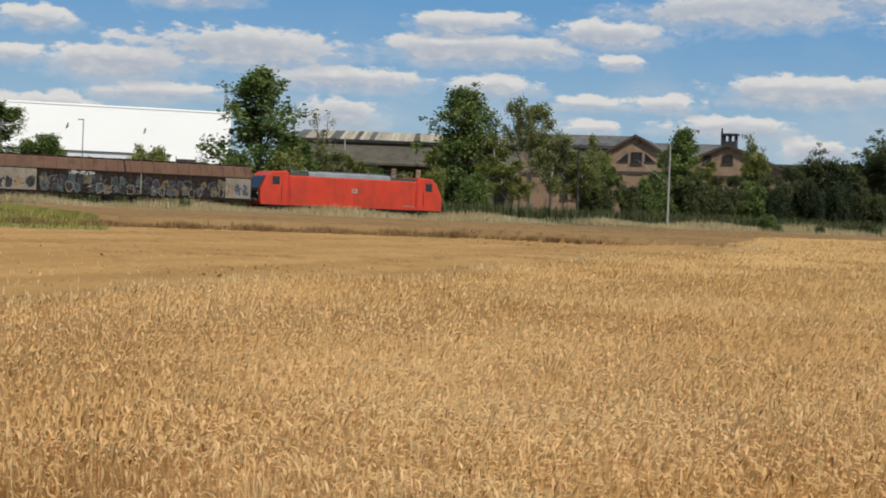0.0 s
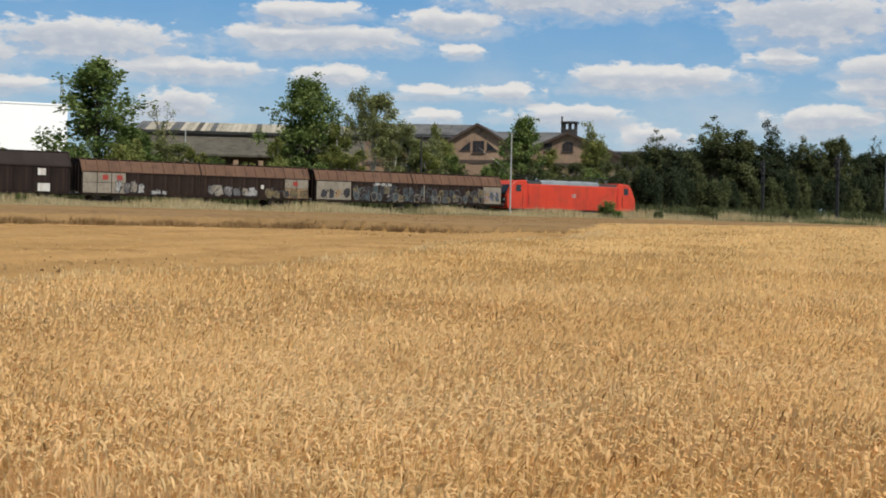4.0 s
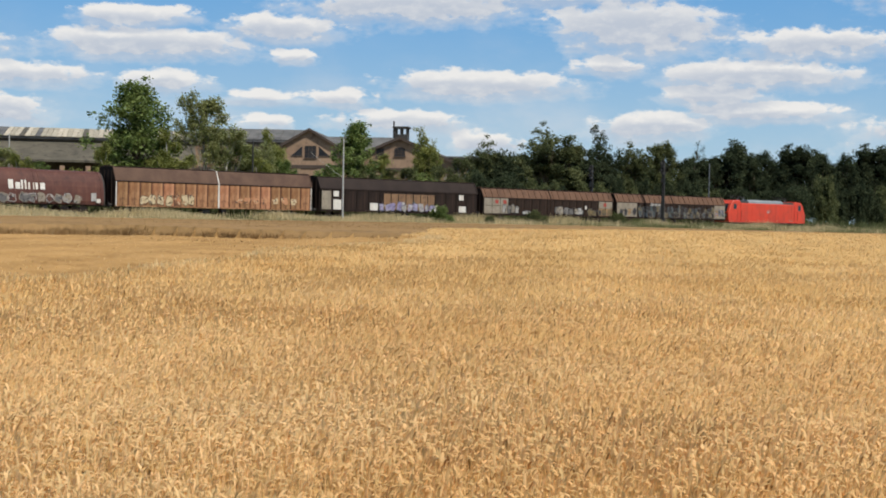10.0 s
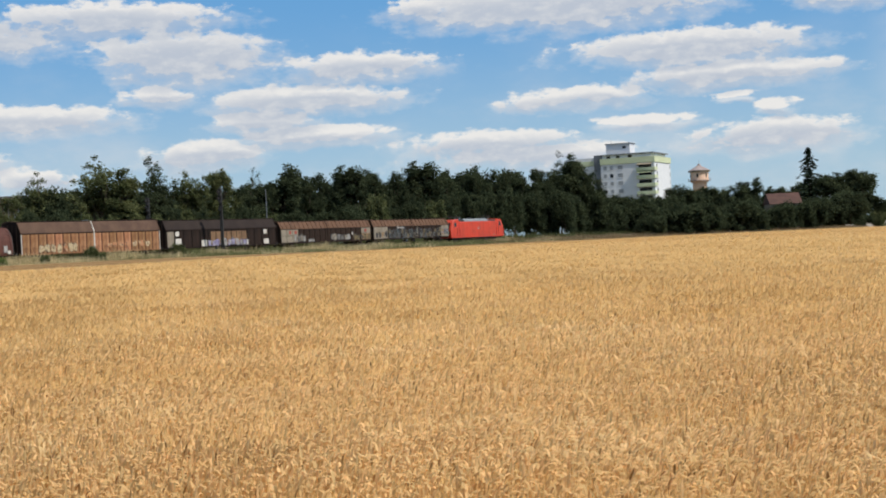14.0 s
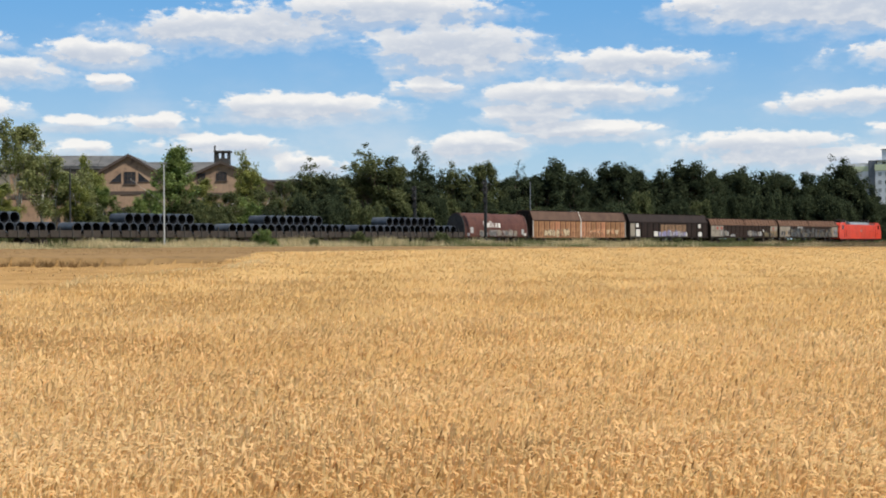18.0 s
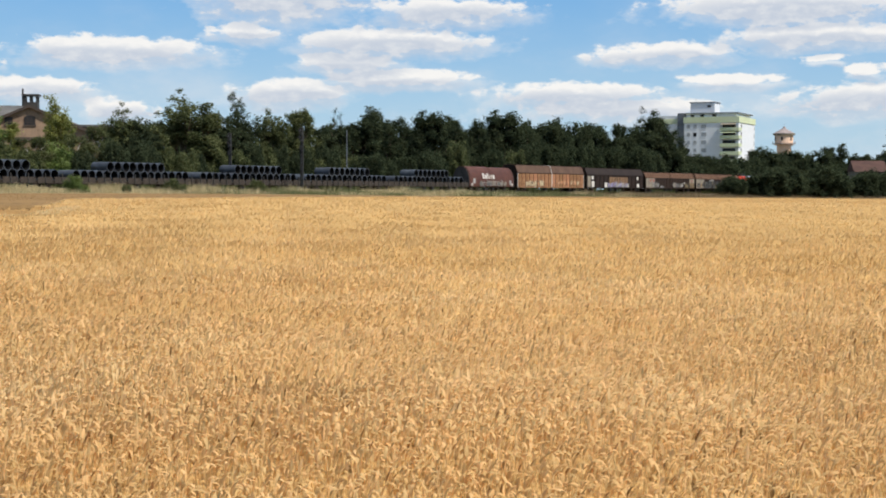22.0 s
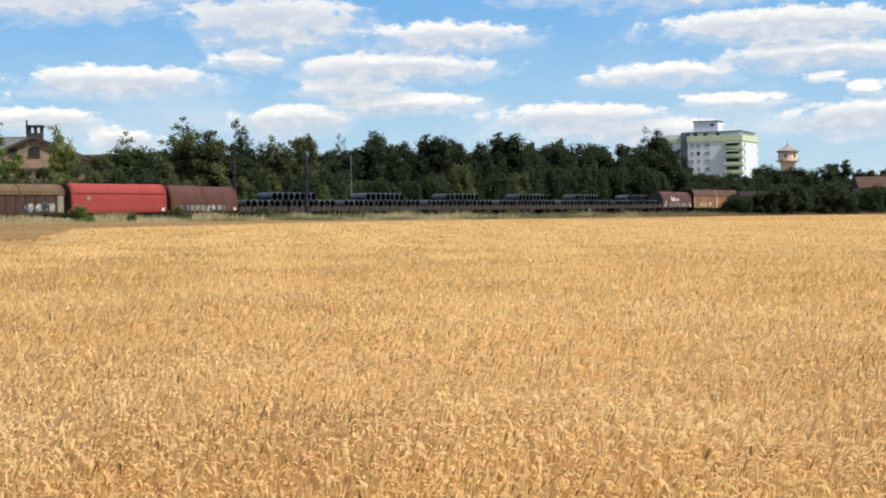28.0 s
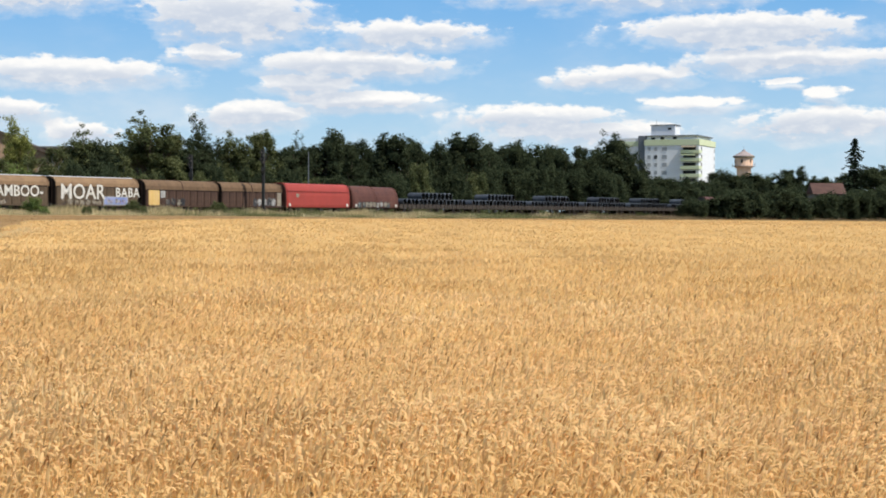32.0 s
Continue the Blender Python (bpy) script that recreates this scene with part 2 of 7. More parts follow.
M_EAR = leaf_material("wheat_ear", (0.72, 0.488, 0.228), (0.82, 0.605, 0.32), 0.45, vary=0.14, rows=0.08, gloss=0.05)
M_EAR_FAR = leaf_material("wheat_ear_far", (0.71, 0.483, 0.215), (0.80, 0.58, 0.296), 0.5, vary=0.06, rows=0.15, gloss=0.05)
# dark brown imitates ears seen on their shaded side
M_EAR_SHADED = leaf_material("shaded_side_ear", (0.34, 0.20, 0.08), (0.46, 0.29, 0.13), 0.4, vary=0.25, gloss=0.05)
M_STALK = leaf_material("wheat_stalk", (0.78, 0.56, 0.28), (0.86, 0.66, 0.38), 0.42, vary=0.16, gloss=0.1)
# shade between the stems is put into this darker straw colour
M_SKIRT = material("straw_shade_toned", ((0.46, 0.30, 0.13), (0.56, 0.38, 0.17), (0.30, 0.19, 0.075)), rough=0.95, scale=1.0, fine=9.0, bump=0.5, stretch=(14.0, 14.0, 0.8), spec=0.05)
M_STRAW = leaf_material("pale_straw", (0.72, 0.53, 0.26), (0.80, 0.62, 0.34), 0.45, vary=0.12)
# canopy tone is lowered to stand for mutual shade among ears and straw
M_CANOPY = material("wheat_canopy", ((0.54, 0.34, 0.135), (0.60, 0.395, 0.17), (0.45, 0.27, 0.10)), rough=0.95, scale=9.0, fine=60.0, bump=0.7, spec=0.05, rows=0.3)
M_SHORT = material("short_wheat", ((0.355, 0.208, 0.078), (0.43, 0.262, 0.105), (0.265, 0.150, 0.055)), rough=0.95, scale=0.16, fine=4.0, bump=0.6, spec=0.05, rows=0.45)
M_STRIP = material("late_crop", ((0.215, 0.134, 0.060), (0.27, 0.170, 0.077), (0.17, 0.107, 0.048)), rough=0.95, scale=0.08, fine=4.0, bump=0.6, spec=0.05)
M_SOIL = material("soil_and_grass", ((0.16, 0.12, 0.07), (0.13, 0.14, 0.06), (0.20, 0.16, 0.09)), rough=0.95, scale=0.05, fine=6.0, bump=0.4, spec=0.1)
M_BALLAST = material("ballast", ((0.20, 0.18, 0.16), (0.27, 0.24, 0.21)), rough=0.95, scale=2.0, fine=18.0, bump=0.8, spec=0.1)
M_STEMS = material("crop_edge_stems", ((0.225, 0.145, 0.067), (0.28, 0.182, 0.085)), rough=0.95, scale=0.6, fine=8.0, bump=0.6, spec=0.05)
M_DRY = leaf_material("dry_grass", (0.47, 0.385, 0.205), (0.62, 0.52, 0.305), 0.42, vary=0.25)
M_FADED = leaf_material("faded_grass", (0.20, 0.145, 0.075), (0.30, 0.225, 0.125), 0.35, vary=0.25)
M_GREENGRASS = leaf_material("green_grass", (0.215, 0.21, 0.048), (0.35, 0.325, 0.09), 0.42, vary=0.25)
M_WEEDS = leaf_material("bank_weeds", (0.13, 0.145, 0.055), (0.23, 0.235, 0.105), 0.4, vary=0.25)
M_LEAF = leaf_material("leaves_broad", (0.08, 0.13, 0.036), (0.215, 0.27, 0.083), 0.42, vary=0.14, clump=7.0)
M_LEAF_LIGHT = leaf_material("leaves_light", (0.16, 0.185, 0.05), (0.28, 0.29, 0.085), 0.42, vary=0.2, clump=7.0)
M_LEAF_BIRCH = leaf_material("leaves_birch", (0.18, 0.205, 0.078), (0.295, 0.31, 0.13), 0.42, vary=0.2, clump=7.0)
# the next two greens have the cloud shade over the wood put into them
M_LEAF_SHADED = leaf_material("leaves_shaded", (0.034, 0.048, 0.028), (0.074, 0.090, 0.048), 0.4, vary=0.12, gloss=0.0, clump=7.0)
M_LEAF_HALF_SHADED = leaf_material("leaves_half_shaded", (0.066, 0.084, 0.037), (0.158, 0.172, 0.076), 0.42, vary=0.2, gloss=0.05, clump=7.0)
M_LEAF_FIR = leaf_material("needles", (0.010, 0.020, 0.011), (0.022, 0.036, 0.018), 0.08, clump=7.0)
M_BARK = material("bark", ((0.09, 0.07, 0.05), (0.15, 0.12, 0.09)), rough=0.95, scale=2.0, fine=14.0, bump=0.6, stretch=(1, 1, 0.2))
M_BARK_PALE = material("birch_bark", ((0.40, 0.38, 0.34), (0.55, 0.53, 0.48), (0.12, 0.10, 0.09)), rough=0.9, scale=1.5, fine=8.0, bump=0.3)

# ---- building helpers ----
TRACK_TURN = 58.76           # the line runs along local x, and local y leads away from the camera
CA, SA = math.cos(radians(TRACK_TURN)), math.sin(radians(TRACK_TURN))
TRACK_Q = 119.3              # centre of the track, from the camera
RAIL = 1.75                  # top of rail


def on_plan(s, q):
    """World x, y of a place s metres along the line and q metres from the camera towards it."""
    return s * CA - q * SA, s * SA + q * CA


def plan(x, y):
    return x * CA + y * SA, -x * SA + y * CA


def smooth(v, lo, hi):
    k = np.clip((np.asarray(v, float) - lo) / (hi - lo), 0, 1)
    return k * k * (3 - 2 * k)


def ground_z(x, y):
    s, q = plan(np.asarray(x, float), np.asarray(y, float))
    far = np.clip(0.95 - 0.0041 * (s - 95) - 0.0036 * np.clip(s - 195, 0, None), -0.55, 0.95)
    bank = 0.55 * smooth(q, 108, 115.5) - 0.4 * smooth(q, 123.5, 130)
    return np.clip((q - 5) / 98, 0, 1) * far + bank * smooth(s, 900, 600) + 0.0 * s


def polar(az, r):
    return r * math.sin(radians(az)), r * math.cos(radians(az))


def part(name, bm, mat, parent, label="", smooth_faces=False):
    me = bpy.data.meshes.new(name)
    bm.to_mesh(me)
    bm.free()
    me.materials.append(mat)
    if smooth_faces:
        me.polygons.foreach_set("use_smooth", [True] * len(me.polygons))
    ob = new(name, me)
    if parent is not None:
        ob.parent = parent
    if label:
        tagged(ob, label)
    return ob


def shared(name, me, parent, m=None):
    ob = new(name, me)
    ob.parent = parent
    if m is not None:
        ob.matrix_basis = m
    return ob


def thing(name, label, category, m=None, group=""):
    ob = new(name)
    ob.empty_display_size = 0.3
    if m is not None:
        ob.matrix_world = m
    return tagged(ob, label, category, group)


def box(bm, x0, x1, y0, y1, z0, z1, bevel=0.0):
    vs = [bm.verts.new((x, y, z)) for x in (x0, x1) for y in (y0, y1) for z in (z0, z1)]
    fs = [bm.faces.new([vs[i] for i in f]) for f in ((0, 1, 3, 2), (4, 6, 7, 5), (0, 4, 5, 1), (2, 3, 7, 6), (0, 2, 6, 4), (1, 5, 7, 3))]
    if bevel:
        es = list({e for f in fs for e in f.edges})
        bmesh.ops.bevel(bm, geom=es, offset=bevel, segments=2, affect="EDGES", profile=0.6)
    return bm


def boxes(*dims, bevel=0.0):
    bm = bmesh.new()
    for d in dims:
        box(bm, *d, bevel=bevel)
    return bm


def prism(bm, outline, axis, lo, hi):
    """Extrudes a closed outline of (a, b) between lo and hi along an axis; a, b are the other two axes in order."""
    def place(a, b, c):
        return {"x": (c, a, b), "y": (a, c, b), "z": (a, b, c)}[axis]
    v0 = [bm.verts.new(place(a, b, lo)) for a, b in outline]
    v1 = [bm.verts.new(place(a, b, hi)) for a, b in outline]
    k = len(outline)
    bm.faces.new(v0[::-1])
    bm.faces.new(v1)
    for i in range(k):
        bm.faces.new((v0[i], v0[(i + 1) % k], v1[(i + 1) % k], v1[i]))
    bmesh.ops.recalc_face_normals(bm, faces=bm.faces)
    return bm


def tube(bm, a, b, r0, r1=None, sides=8, caps=True):
    a, b = Vector(a), Vector(b)
    r1 = r0 if r1 is None else r1
    t = (b - a).to_track_quat("Z", "Y")
    ring = [[bm.verts.new(c + t @ Vector((r * math.cos(k * math.tau / sides), r * math.sin(k * math.tau / sides), 0))) for k in range(sides)] for c, r in ((a, r0), (b, r1))]
    for k in range(sides):
        bm.faces.new((ring[0][k], ring[0][(k + 1) % sides], ring[1][(k + 1) % sides], ring[1][k]))
    if caps:
        bm.faces.new(ring[0][::-1])
        bm.faces.new(ring[1])
    return bm


def tubes(*rows, sides=8):
    bm = bmesh.new()
    for row in rows:
        tube(bm, *row, sides=sides)
    return bm


def bulk_mesh(name, verts, faces, mat):
    """A mesh from arrays: verts (n, 3) and triangles or quads (m, 3 or 4)."""
    me = bpy.data.meshes.new(name)
    k = faces.shape[1]
    me.vertices.add(len(verts))
    me.vertices.foreach_set("co", np.ascontiguousarray(verts, np.float32).ravel())
    me.loops.add(faces.size)
    me.loops.foreach_set("vertex_index", np.ascontiguousarray(faces, np.int32).ravel())
    me.polygons.add(len(faces))
    me.polygons.foreach_set("loop_start", np.arange(0, faces.size, k, dtype=np.int32))
    me.polygons.foreach_set("loop_total", np.full(len(faces), k, np.int32))
    me.materials.append(mat)
    me.update()
    return me


def stamp(shape, faces, at, turn, lean, size):
    """Copies of a small shape as arrays: leant sideways about its own x, turned about z, scaled and set down."""
    v = shape[None] * size[:, None, None] if size.ndim == 1 else shape[None] * size[:, None, :]
    cl, sl, ct, st = np.cos(lean)[:, None], np.sin(lean)[:, None], np.cos(turn)[:, None], np.sin(turn)[:, None]
    x, y, z = v[..., 0], v[..., 1], v[..., 2]
    y, z = y * cl - z * sl, y * sl + z * cl
    out = np.stack([x * ct - y * st, x * st + y * ct, z], -1) + at[:, None, :]
    fs = faces[None] + (np.arange(len(at)) * len(shape))[:, None, None]
    return out.reshape(-1, 3), fs.reshape(-1, faces.shape[1])


rng = np.random.default_rng(5)

# ---- ground: one sheet to the horizon ----


def build_ground():
    rad = np.concatenate([np.linspace(0.0, 10, 6), np.geomspace(12, 4200, 70)])
    ang = np.radians(np.linspace(-180, 180, 181))
    r, a = np.meshgrid(rad, ang, indexing="ij")
    x, y = r * np.sin(a), r * np.cos(a)
    z = ground_z(x, y) - 0.02
    z = z + smooth(r, 900, 2500) * (-z - 1.0)
    n0, n1 = r.shape
    idx = np.arange(n0 * n1).reshape(n0, n1)
    f = np.stack([idx[:-1, :-1], idx[:-1, 1:], idx[1:, 1:], idx[1:, :-1]], -1).reshape(-1, 4)
    me = bulk_mesh("ground", np.stack([x, y, z], -1).reshape(-1, 3), f, M_SOIL)
    me.polygons.foreach_set("use_smooth", [True] * len(me.polygons))
    tagged(new("ground", me), "dry brown earth with thin grass, under and around the fields", "ground", kind="structure")


build_ground()

# ---- the crops: standing wheat, a strip cut short, and a duller strip beyond ----


def crop(s, q):
    """Which crop stands there: 0 none, 1 tall wheat, 2 short wheat, 3 dull late strip, 4 green grass."""
    wob = 0.6 * np.sin(s * 0.31) + 0.4 * np.sin(s * 0.83 + 1)
    kind = np.ones(np.shape(s), int)
    front = np.where(s < 41, 63.0, np.where(s < 47, 65 - 2.4 * (s - 41), np.minimum(50.6 + 0.95 * (s - 47), 74 + 0.03 * (s - 72))))
    front = front + 0.5 * wob
    kind[(q > 11 + 0.78 * s + wob) & (s < 47) & (q < front)] = 2
    kind[q >= front] = 3
    heading = np.degrees(np.arctan2(s, q)) - TRACK_TURN
    kind[(q > 55.5 + wob) & (q < 100 - 11.8 * (heading + 42.3) + 2 * wob)] = 4
    kind[q > 103.5 + wob * 0.5] = 0
    return kind


HEIGHT = np.array([0.0, 0.74, 0.34, 0.78, 0.35])
EDGE = 5.15                  # the near border of the field


def edge_r(az):
    """Distance of the field's curved near edge on a heading, in degrees."""
    d = -12 - az
    return 5.22 + 0.0415 * (d + np.sqrt(d * d + 16))


def inward(x, y):
    """How far a place lies inside the field, counted so that its near edge is EDGE."""
    return np.hypot(x, y) - edge_r(np.degrees(np.arctan2(x, y))) + EDGE


def crop_height(x, y):
    s, q = plan(x, y)
    k = crop(s, q)
    h = HEIGHT[k] + 0.05 * np.sin(s * 0.07 + 0.5 * np.sin(q * 0.05)) * (k > 0)
    h = h + np.where(k == 2, 0.34 * smooth(s, 43, 48), 0.0)
    border = inward(x, y)
    h = h * (0.78 + 0.22 * smooth(border, EDGE, EDGE + 1.4))
    return np.where(border < EDGE + 0.12 * np.sin(x * 3.1), 0.0, h), k


def build_canopy():
    """The closed surface a little under the ears."""
    rad = np.concatenate([np.arange(5.0, 20, 0.22), np.geomspace(20, 560, 430)])
    ang = np.radians(np.linspace(-50, 24, 460))
    r, a = np.meshgrid(rad, ang, indexing="ij")
    x, y = r * np.sin(a), r * np.cos(a)
    h, k = crop_height(x, y)
    bump = rng.normal(0, 1, r.shape) * np.where(h > 0.5, 0.022, 0.02)
    z = ground_z(x, y) + np.where(h > 0, h - 0.26 + 0.14 * smooth(r, 8.0, 15.0) + 0.095 * smooth(r, 8, 50) + bump, -0.1)
    n0, n1 = r.shape
    idx = np.arange(n0 * n1).reshape(n0, n1)
    f = np.stack([idx[:-1, :-1], idx[:-1, 1:], idx[1:, 1:], idx[1:, :-1]], -1)
    fk = k[:-1, :-1]
    keep = (h[:-1, :-1] > 0) | (h[1:, :-1] > 0)
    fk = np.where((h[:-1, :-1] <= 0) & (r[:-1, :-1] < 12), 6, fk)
    v = np.stack([x, y, z], -1).reshape(-1, 3)
    # a side where a taller crop begins belongs to the taller one
    fk = np.where((k[1:, :-1] == 3) & (fk == 2), 5, fk)
    for kind, name, mat, label in ((1, "wheat_bed", M_CANOPY, "dense golden ripe wheat below the ears"), (2, "short_wheat_bed", M_SHORT, "lower golden wheat in a cut bay of the field"),
                                   (3, "late_crop_bed", M_STRIP, "dull brown standing crop along the railway"), (6, "wheat_skirt", M_SKIRT, "straw coloured darker for shade at the near edge of the wheat"), (5, "crop_edge", M_STRIP, "dark stems at the edge of the standing strip"), (4, "grass_bed", M_GREENGRASS, "green grass patch at the field's far corner")):
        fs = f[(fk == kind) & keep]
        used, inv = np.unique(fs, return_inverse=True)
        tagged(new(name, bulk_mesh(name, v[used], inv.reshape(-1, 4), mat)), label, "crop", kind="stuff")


build_canopy()


def ear_shape(steps, nod, ridge):
    """An ear on its bending neck, one unit long; nod: the angle from upright at its tip; ridge: with a raised back."""
    prof = {2: (0.55, 1.0, 0.35), 3: (0.30, 1.0, 0.9, 0.25), 5: (0.22, 0.35, 0.95, 1.0, 0.85, 0.2)}[steps]
    vs, fs, y, z = [], [], 0.0, 0.0
    k = 3 if ridge else 2
    for i, p in enumerate(prof):
        u = i / steps
        ang = 0.12 + (nod - 0.12) * (u * 1.25 if u < 0.8 else 1.0)
        for j in range(k):
            side = (j - 1) if ridge else (2 * j - 1)
            lift = 0.055 * p * (j == 1) if ridge else 0.0
            vs.append((0.078 * p * side, y - lift * math.cos(ang), z + lift * math.sin(ang)))
        y, z = y - math.sin(ang) / steps, z + math.cos(ang) / steps
    for i in range(steps):
        for j in range(k - 1):
            a, b = i * k + j, i * k + j + 1
            fs += [(a, b, b + k), (a, b + k, a + k)]
    return np.array(vs, float), np.array(fs)


def scatter(r0, r1, per_m2, az0=-45.5, az1=20.5):
    n = int(per_m2 * 0.5 * radians(az1 - az0) * (r1 * r1 - r0 * r0))
    r = np.sqrt(rng.uniform(r0 * r0, r1 * r1, n))
    a = np.radians(rng.uniform(az0, az1, n))
    return r * np.sin(a), r * np.cos(a)


WIND = radians(80)


def build_ears():
    """Ears of the wheat, thinner and coarser with distance, with no step in between."""
    # worn collects the ears whose colour imitates a shaded side
    near, far, worn = [[], [], 0], [[], [], 0], [[], [], 0]
    edges = np.geomspace(4.5, 250, 21)
    for r0, r1 in zip(edges[:-1], edges[1:]):
        rm = math.sqrt(r0 * r1)
        dens = 1080 * min(1.0, (7.6 / rm) ** 1.53)
        x, y = scatter(r0, r1, dens)
        spread = np.exp(rng.normal(0, 0.12, len(x))) if r0 > 8 else 1.0
        x, y = x * spread, y * spread
        h, k = crop_height(x, y)
        ok = (h > 0) & (k == 1)
        x, y, h = x[ok], y[ok], h[ok]
        r = np.hypot(x, y)
        size = 0.079 * np.maximum(1.0, r / 9.0) ** 0.38
        n = len(x)
        clump = 0.016 * np.sin(x * 2.3 + 1.7 * np.sin(y * 1.9)) + 0.016 * np.sin(x * 0.9 + 1.1 * y + 2.0 * np.sin(y * 0.45 - x * 0.3))
        sway = 0.55 * np.sin(x * 1.1 + 1.6 * np.sin(y * 0.8)) + 0.35 * np.sin(y * 0.6 - x * 0.5)
        top = ground_z(x, y) + h - 0.072 + clump + rng.normal(0, 0.026, n) - (size - 0.074) * 0.3
        nod_of = rng.choice(5, n, p=(0.07, 0.11, 0.22, 0.32, 0.28) if rm < 9 else (0.04, 0.08, 0.20, 0.36, 0.32))
        dark = rng.random(n) < (0.10 if rm < 9 else 0.14 if rm < 18 else 0.10 if rm < 30 else 0.04 if rm < 45 else 0.0)
        for bi, nod in enumerate((0.35, 0.75, 1.25, 1.75, 2.2)):
            for gloomy in (False, True):
                pick = (nod_of == bi) & (dark == gloomy)
                m = pick.sum()
                if not m or gloomy and bi > 2:
                    continue
                shape, fc = ear_shape(5 if rm < 8 else 3 if rm < 26 else 2, nod, rm < 14)
                turn = np.where(rng.random(m) < 0.78, WIND + sway[pick] + rng.normal(0, 0.45, m), rng.uniform(0, math.tau, m))
                wide, tall = size[pick] * rng.uniform(0.8, 1.3, m), size[pick] * rng.uniform(0.75, 1.2, m)
                v, fs = stamp(shape, fc, np.stack([x[pick], y[pick], top[pick]], -1), turn, rng.normal(0.05, 0.22, m), np.stack([wide, tall, tall], -1))
                if gloomy:
                    v = v.reshape(m, -1, 3)
                    v = (v[:, :1] + (v - v[:, :1]) * 0.88).reshape(-1, 3)
                store = worn if gloomy else near if rm < 18 else far
                store[0].append(v), store[1].append(fs + store[2])
                store[2] += len(v)
    for name, store, mat, label in (("wheat_ears", near, M_EAR, "countless ripe golden wheat ears bent by the wind"), ("weathered_ears", worn, M_EAR_SHADED, "scattered ears coloured dark brown for their shaded sides"), ("distant_wheat_ears", far, M_EAR_FAR, "endless pale golden ears across the wide field")):
        tagged(new(name, bulk_mesh(name, np.concatenate(store[0]), np.concatenate(store[1]), mat)), label, "wheat", kind="stuff")


build_ears()


def build_stalks():
    """Upright straws between the near ears."""
    x, y = scatter(4.8, 17, 330)
    r = np.hypot(x, y)
    h, k = crop_height(x, y)
    ok = (h > 0) & (k == 1) & (rng.random(len(x)) < np.minimum(1.0, (9.0 / r) ** 1.5))
    x, y, h, r = x[ok], y[ok], h[ok], r[ok]
    n = len(x)
    blades("wheat_straws", x, y, ground_z(x, y) + h - 0.36, rng.uniform(0.24, 0.36, n), rng.uniform(0.005, 0.011, n) * np.maximum(1.0, r / 9), M_STALK, "pale upright straws between the near ears", "wheat", 0.1)


def build_edge_ears():
    """Shorter tillers that hang over the near edge of the field."""
    n = 9000
    a = np.radians(rng.uniform(-46, 21, n))
    b = EDGE + rng.uniform(-0.28, 0.3, n)
    r = b - EDGE + edge_r(np.degrees(a))
    x, y = r * np.sin(a), r * np.cos(a)
    z = np.clip(0.34 + 0.21 * smooth(b, EDGE - 0.3, EDGE + 0.15) + rng.normal(0, 0.07, n), 0.2, 0.6)
    shape, fc = ear_shape(3, 1.3, True)
    v, f = stamp(shape, fc, np.stack([x, y, z], -1), rng.uniform(0, math.tau, n), rng.normal(0.5, 0.6, n), np.stack([0.08 * rng.uniform(0.7, 1.2, n)] * 3, -1))
    tagged(new("edge_ears", bulk_mesh("edge_ears", v, f, M_EAR)), "short ripe ears hanging over the near field edge", "wheat", kind="stuff")
    shape = np.array([(-0.5, 0, 0), (0.5, 0, 0), (0.25, -0.15, 0.7), (0.0, -0.4, 1.0), (-0.25, -0.15, 0.7)])
    n = 30000
    a = np.radians(rng.uniform(-46, 21, n))
    b = EDGE + rng.uniform(-0.14, 0.25, n)
    r = b - EDGE + edge_r(np.degrees(a))
    v, f = stamp(shape, np.array([(0, 1, 2), (0, 2, 4), (4, 2, 3)]), np.stack([r * np.sin(a), r * np.cos(a), rng.uniform(0, 0.3, n)], -1), rng.uniform(0, math.tau, n), rng.normal(0, 0.2, n), np.stack([rng.uniform(0.005, 0.010, n), rng.uniform(0.1, 0.35, n), rng.uniform(0.2, 0.40, n)], -1))
    tagged(new("edge_straw", bulk_mesh("edge_straw", v, f, M_STALK)), "tangled dry straw and leaves at the near field edge", "wheat", kind="stuff")


build_edge_ears()


def blades(name, x, y, z, tall, wide, mat, label, category, lean=0.25):
    n = len(x)
    shape = np.array([(-0.5, 0, 0), (0.5, 0, 0), (0.3, -0.12, 0.6), (0.0, -0.32, 1.0), (-0.3, -0.12, 0.6)])
    v, f = stamp(shape, np.array([(0, 1, 2), (0, 2, 4), (4, 2, 3)]), np.stack([x, y, z], -1), rng.uniform(0, math.tau, n), rng.normal(0, lean, n), np.stack([wide, tall, tall], -1))
    tagged(new(name, bulk_mesh(name, v, f, mat)), label, category, kind="stuff")


def build_crop_edge():
    """Dark stems where the standing strip begins."""
    s = rng.uniform(-25, 62, 95000)
    wob = 0.6 * np.sin(s * 0.31) + 0.4 * np.sin(s * 0.83 + 1)
    q = np.where(s < 41, 63.0, np.where(s < 47, 65 - 2.4 * (s - 41), 50.6 + 0.95 * (s - 47))) + 0.5 * wob + rng.normal(-0.4, 0.36, len(s))
    ok = s < 49
    x, y = on_plan(s[ok], q[ok])
    m = len(x)
    blades("crop_edge_stems", x, y, ground_z(x, y), rng.uniform(0.3, 0.76, m) * (0.8 + 0.2 * np.sin(s[ok] * 0.9) ** 2), rng.uniform(0.025, 0.06, m), M_STEMS, "dark stems along the edge of the standing strip", "crop", 0.12)


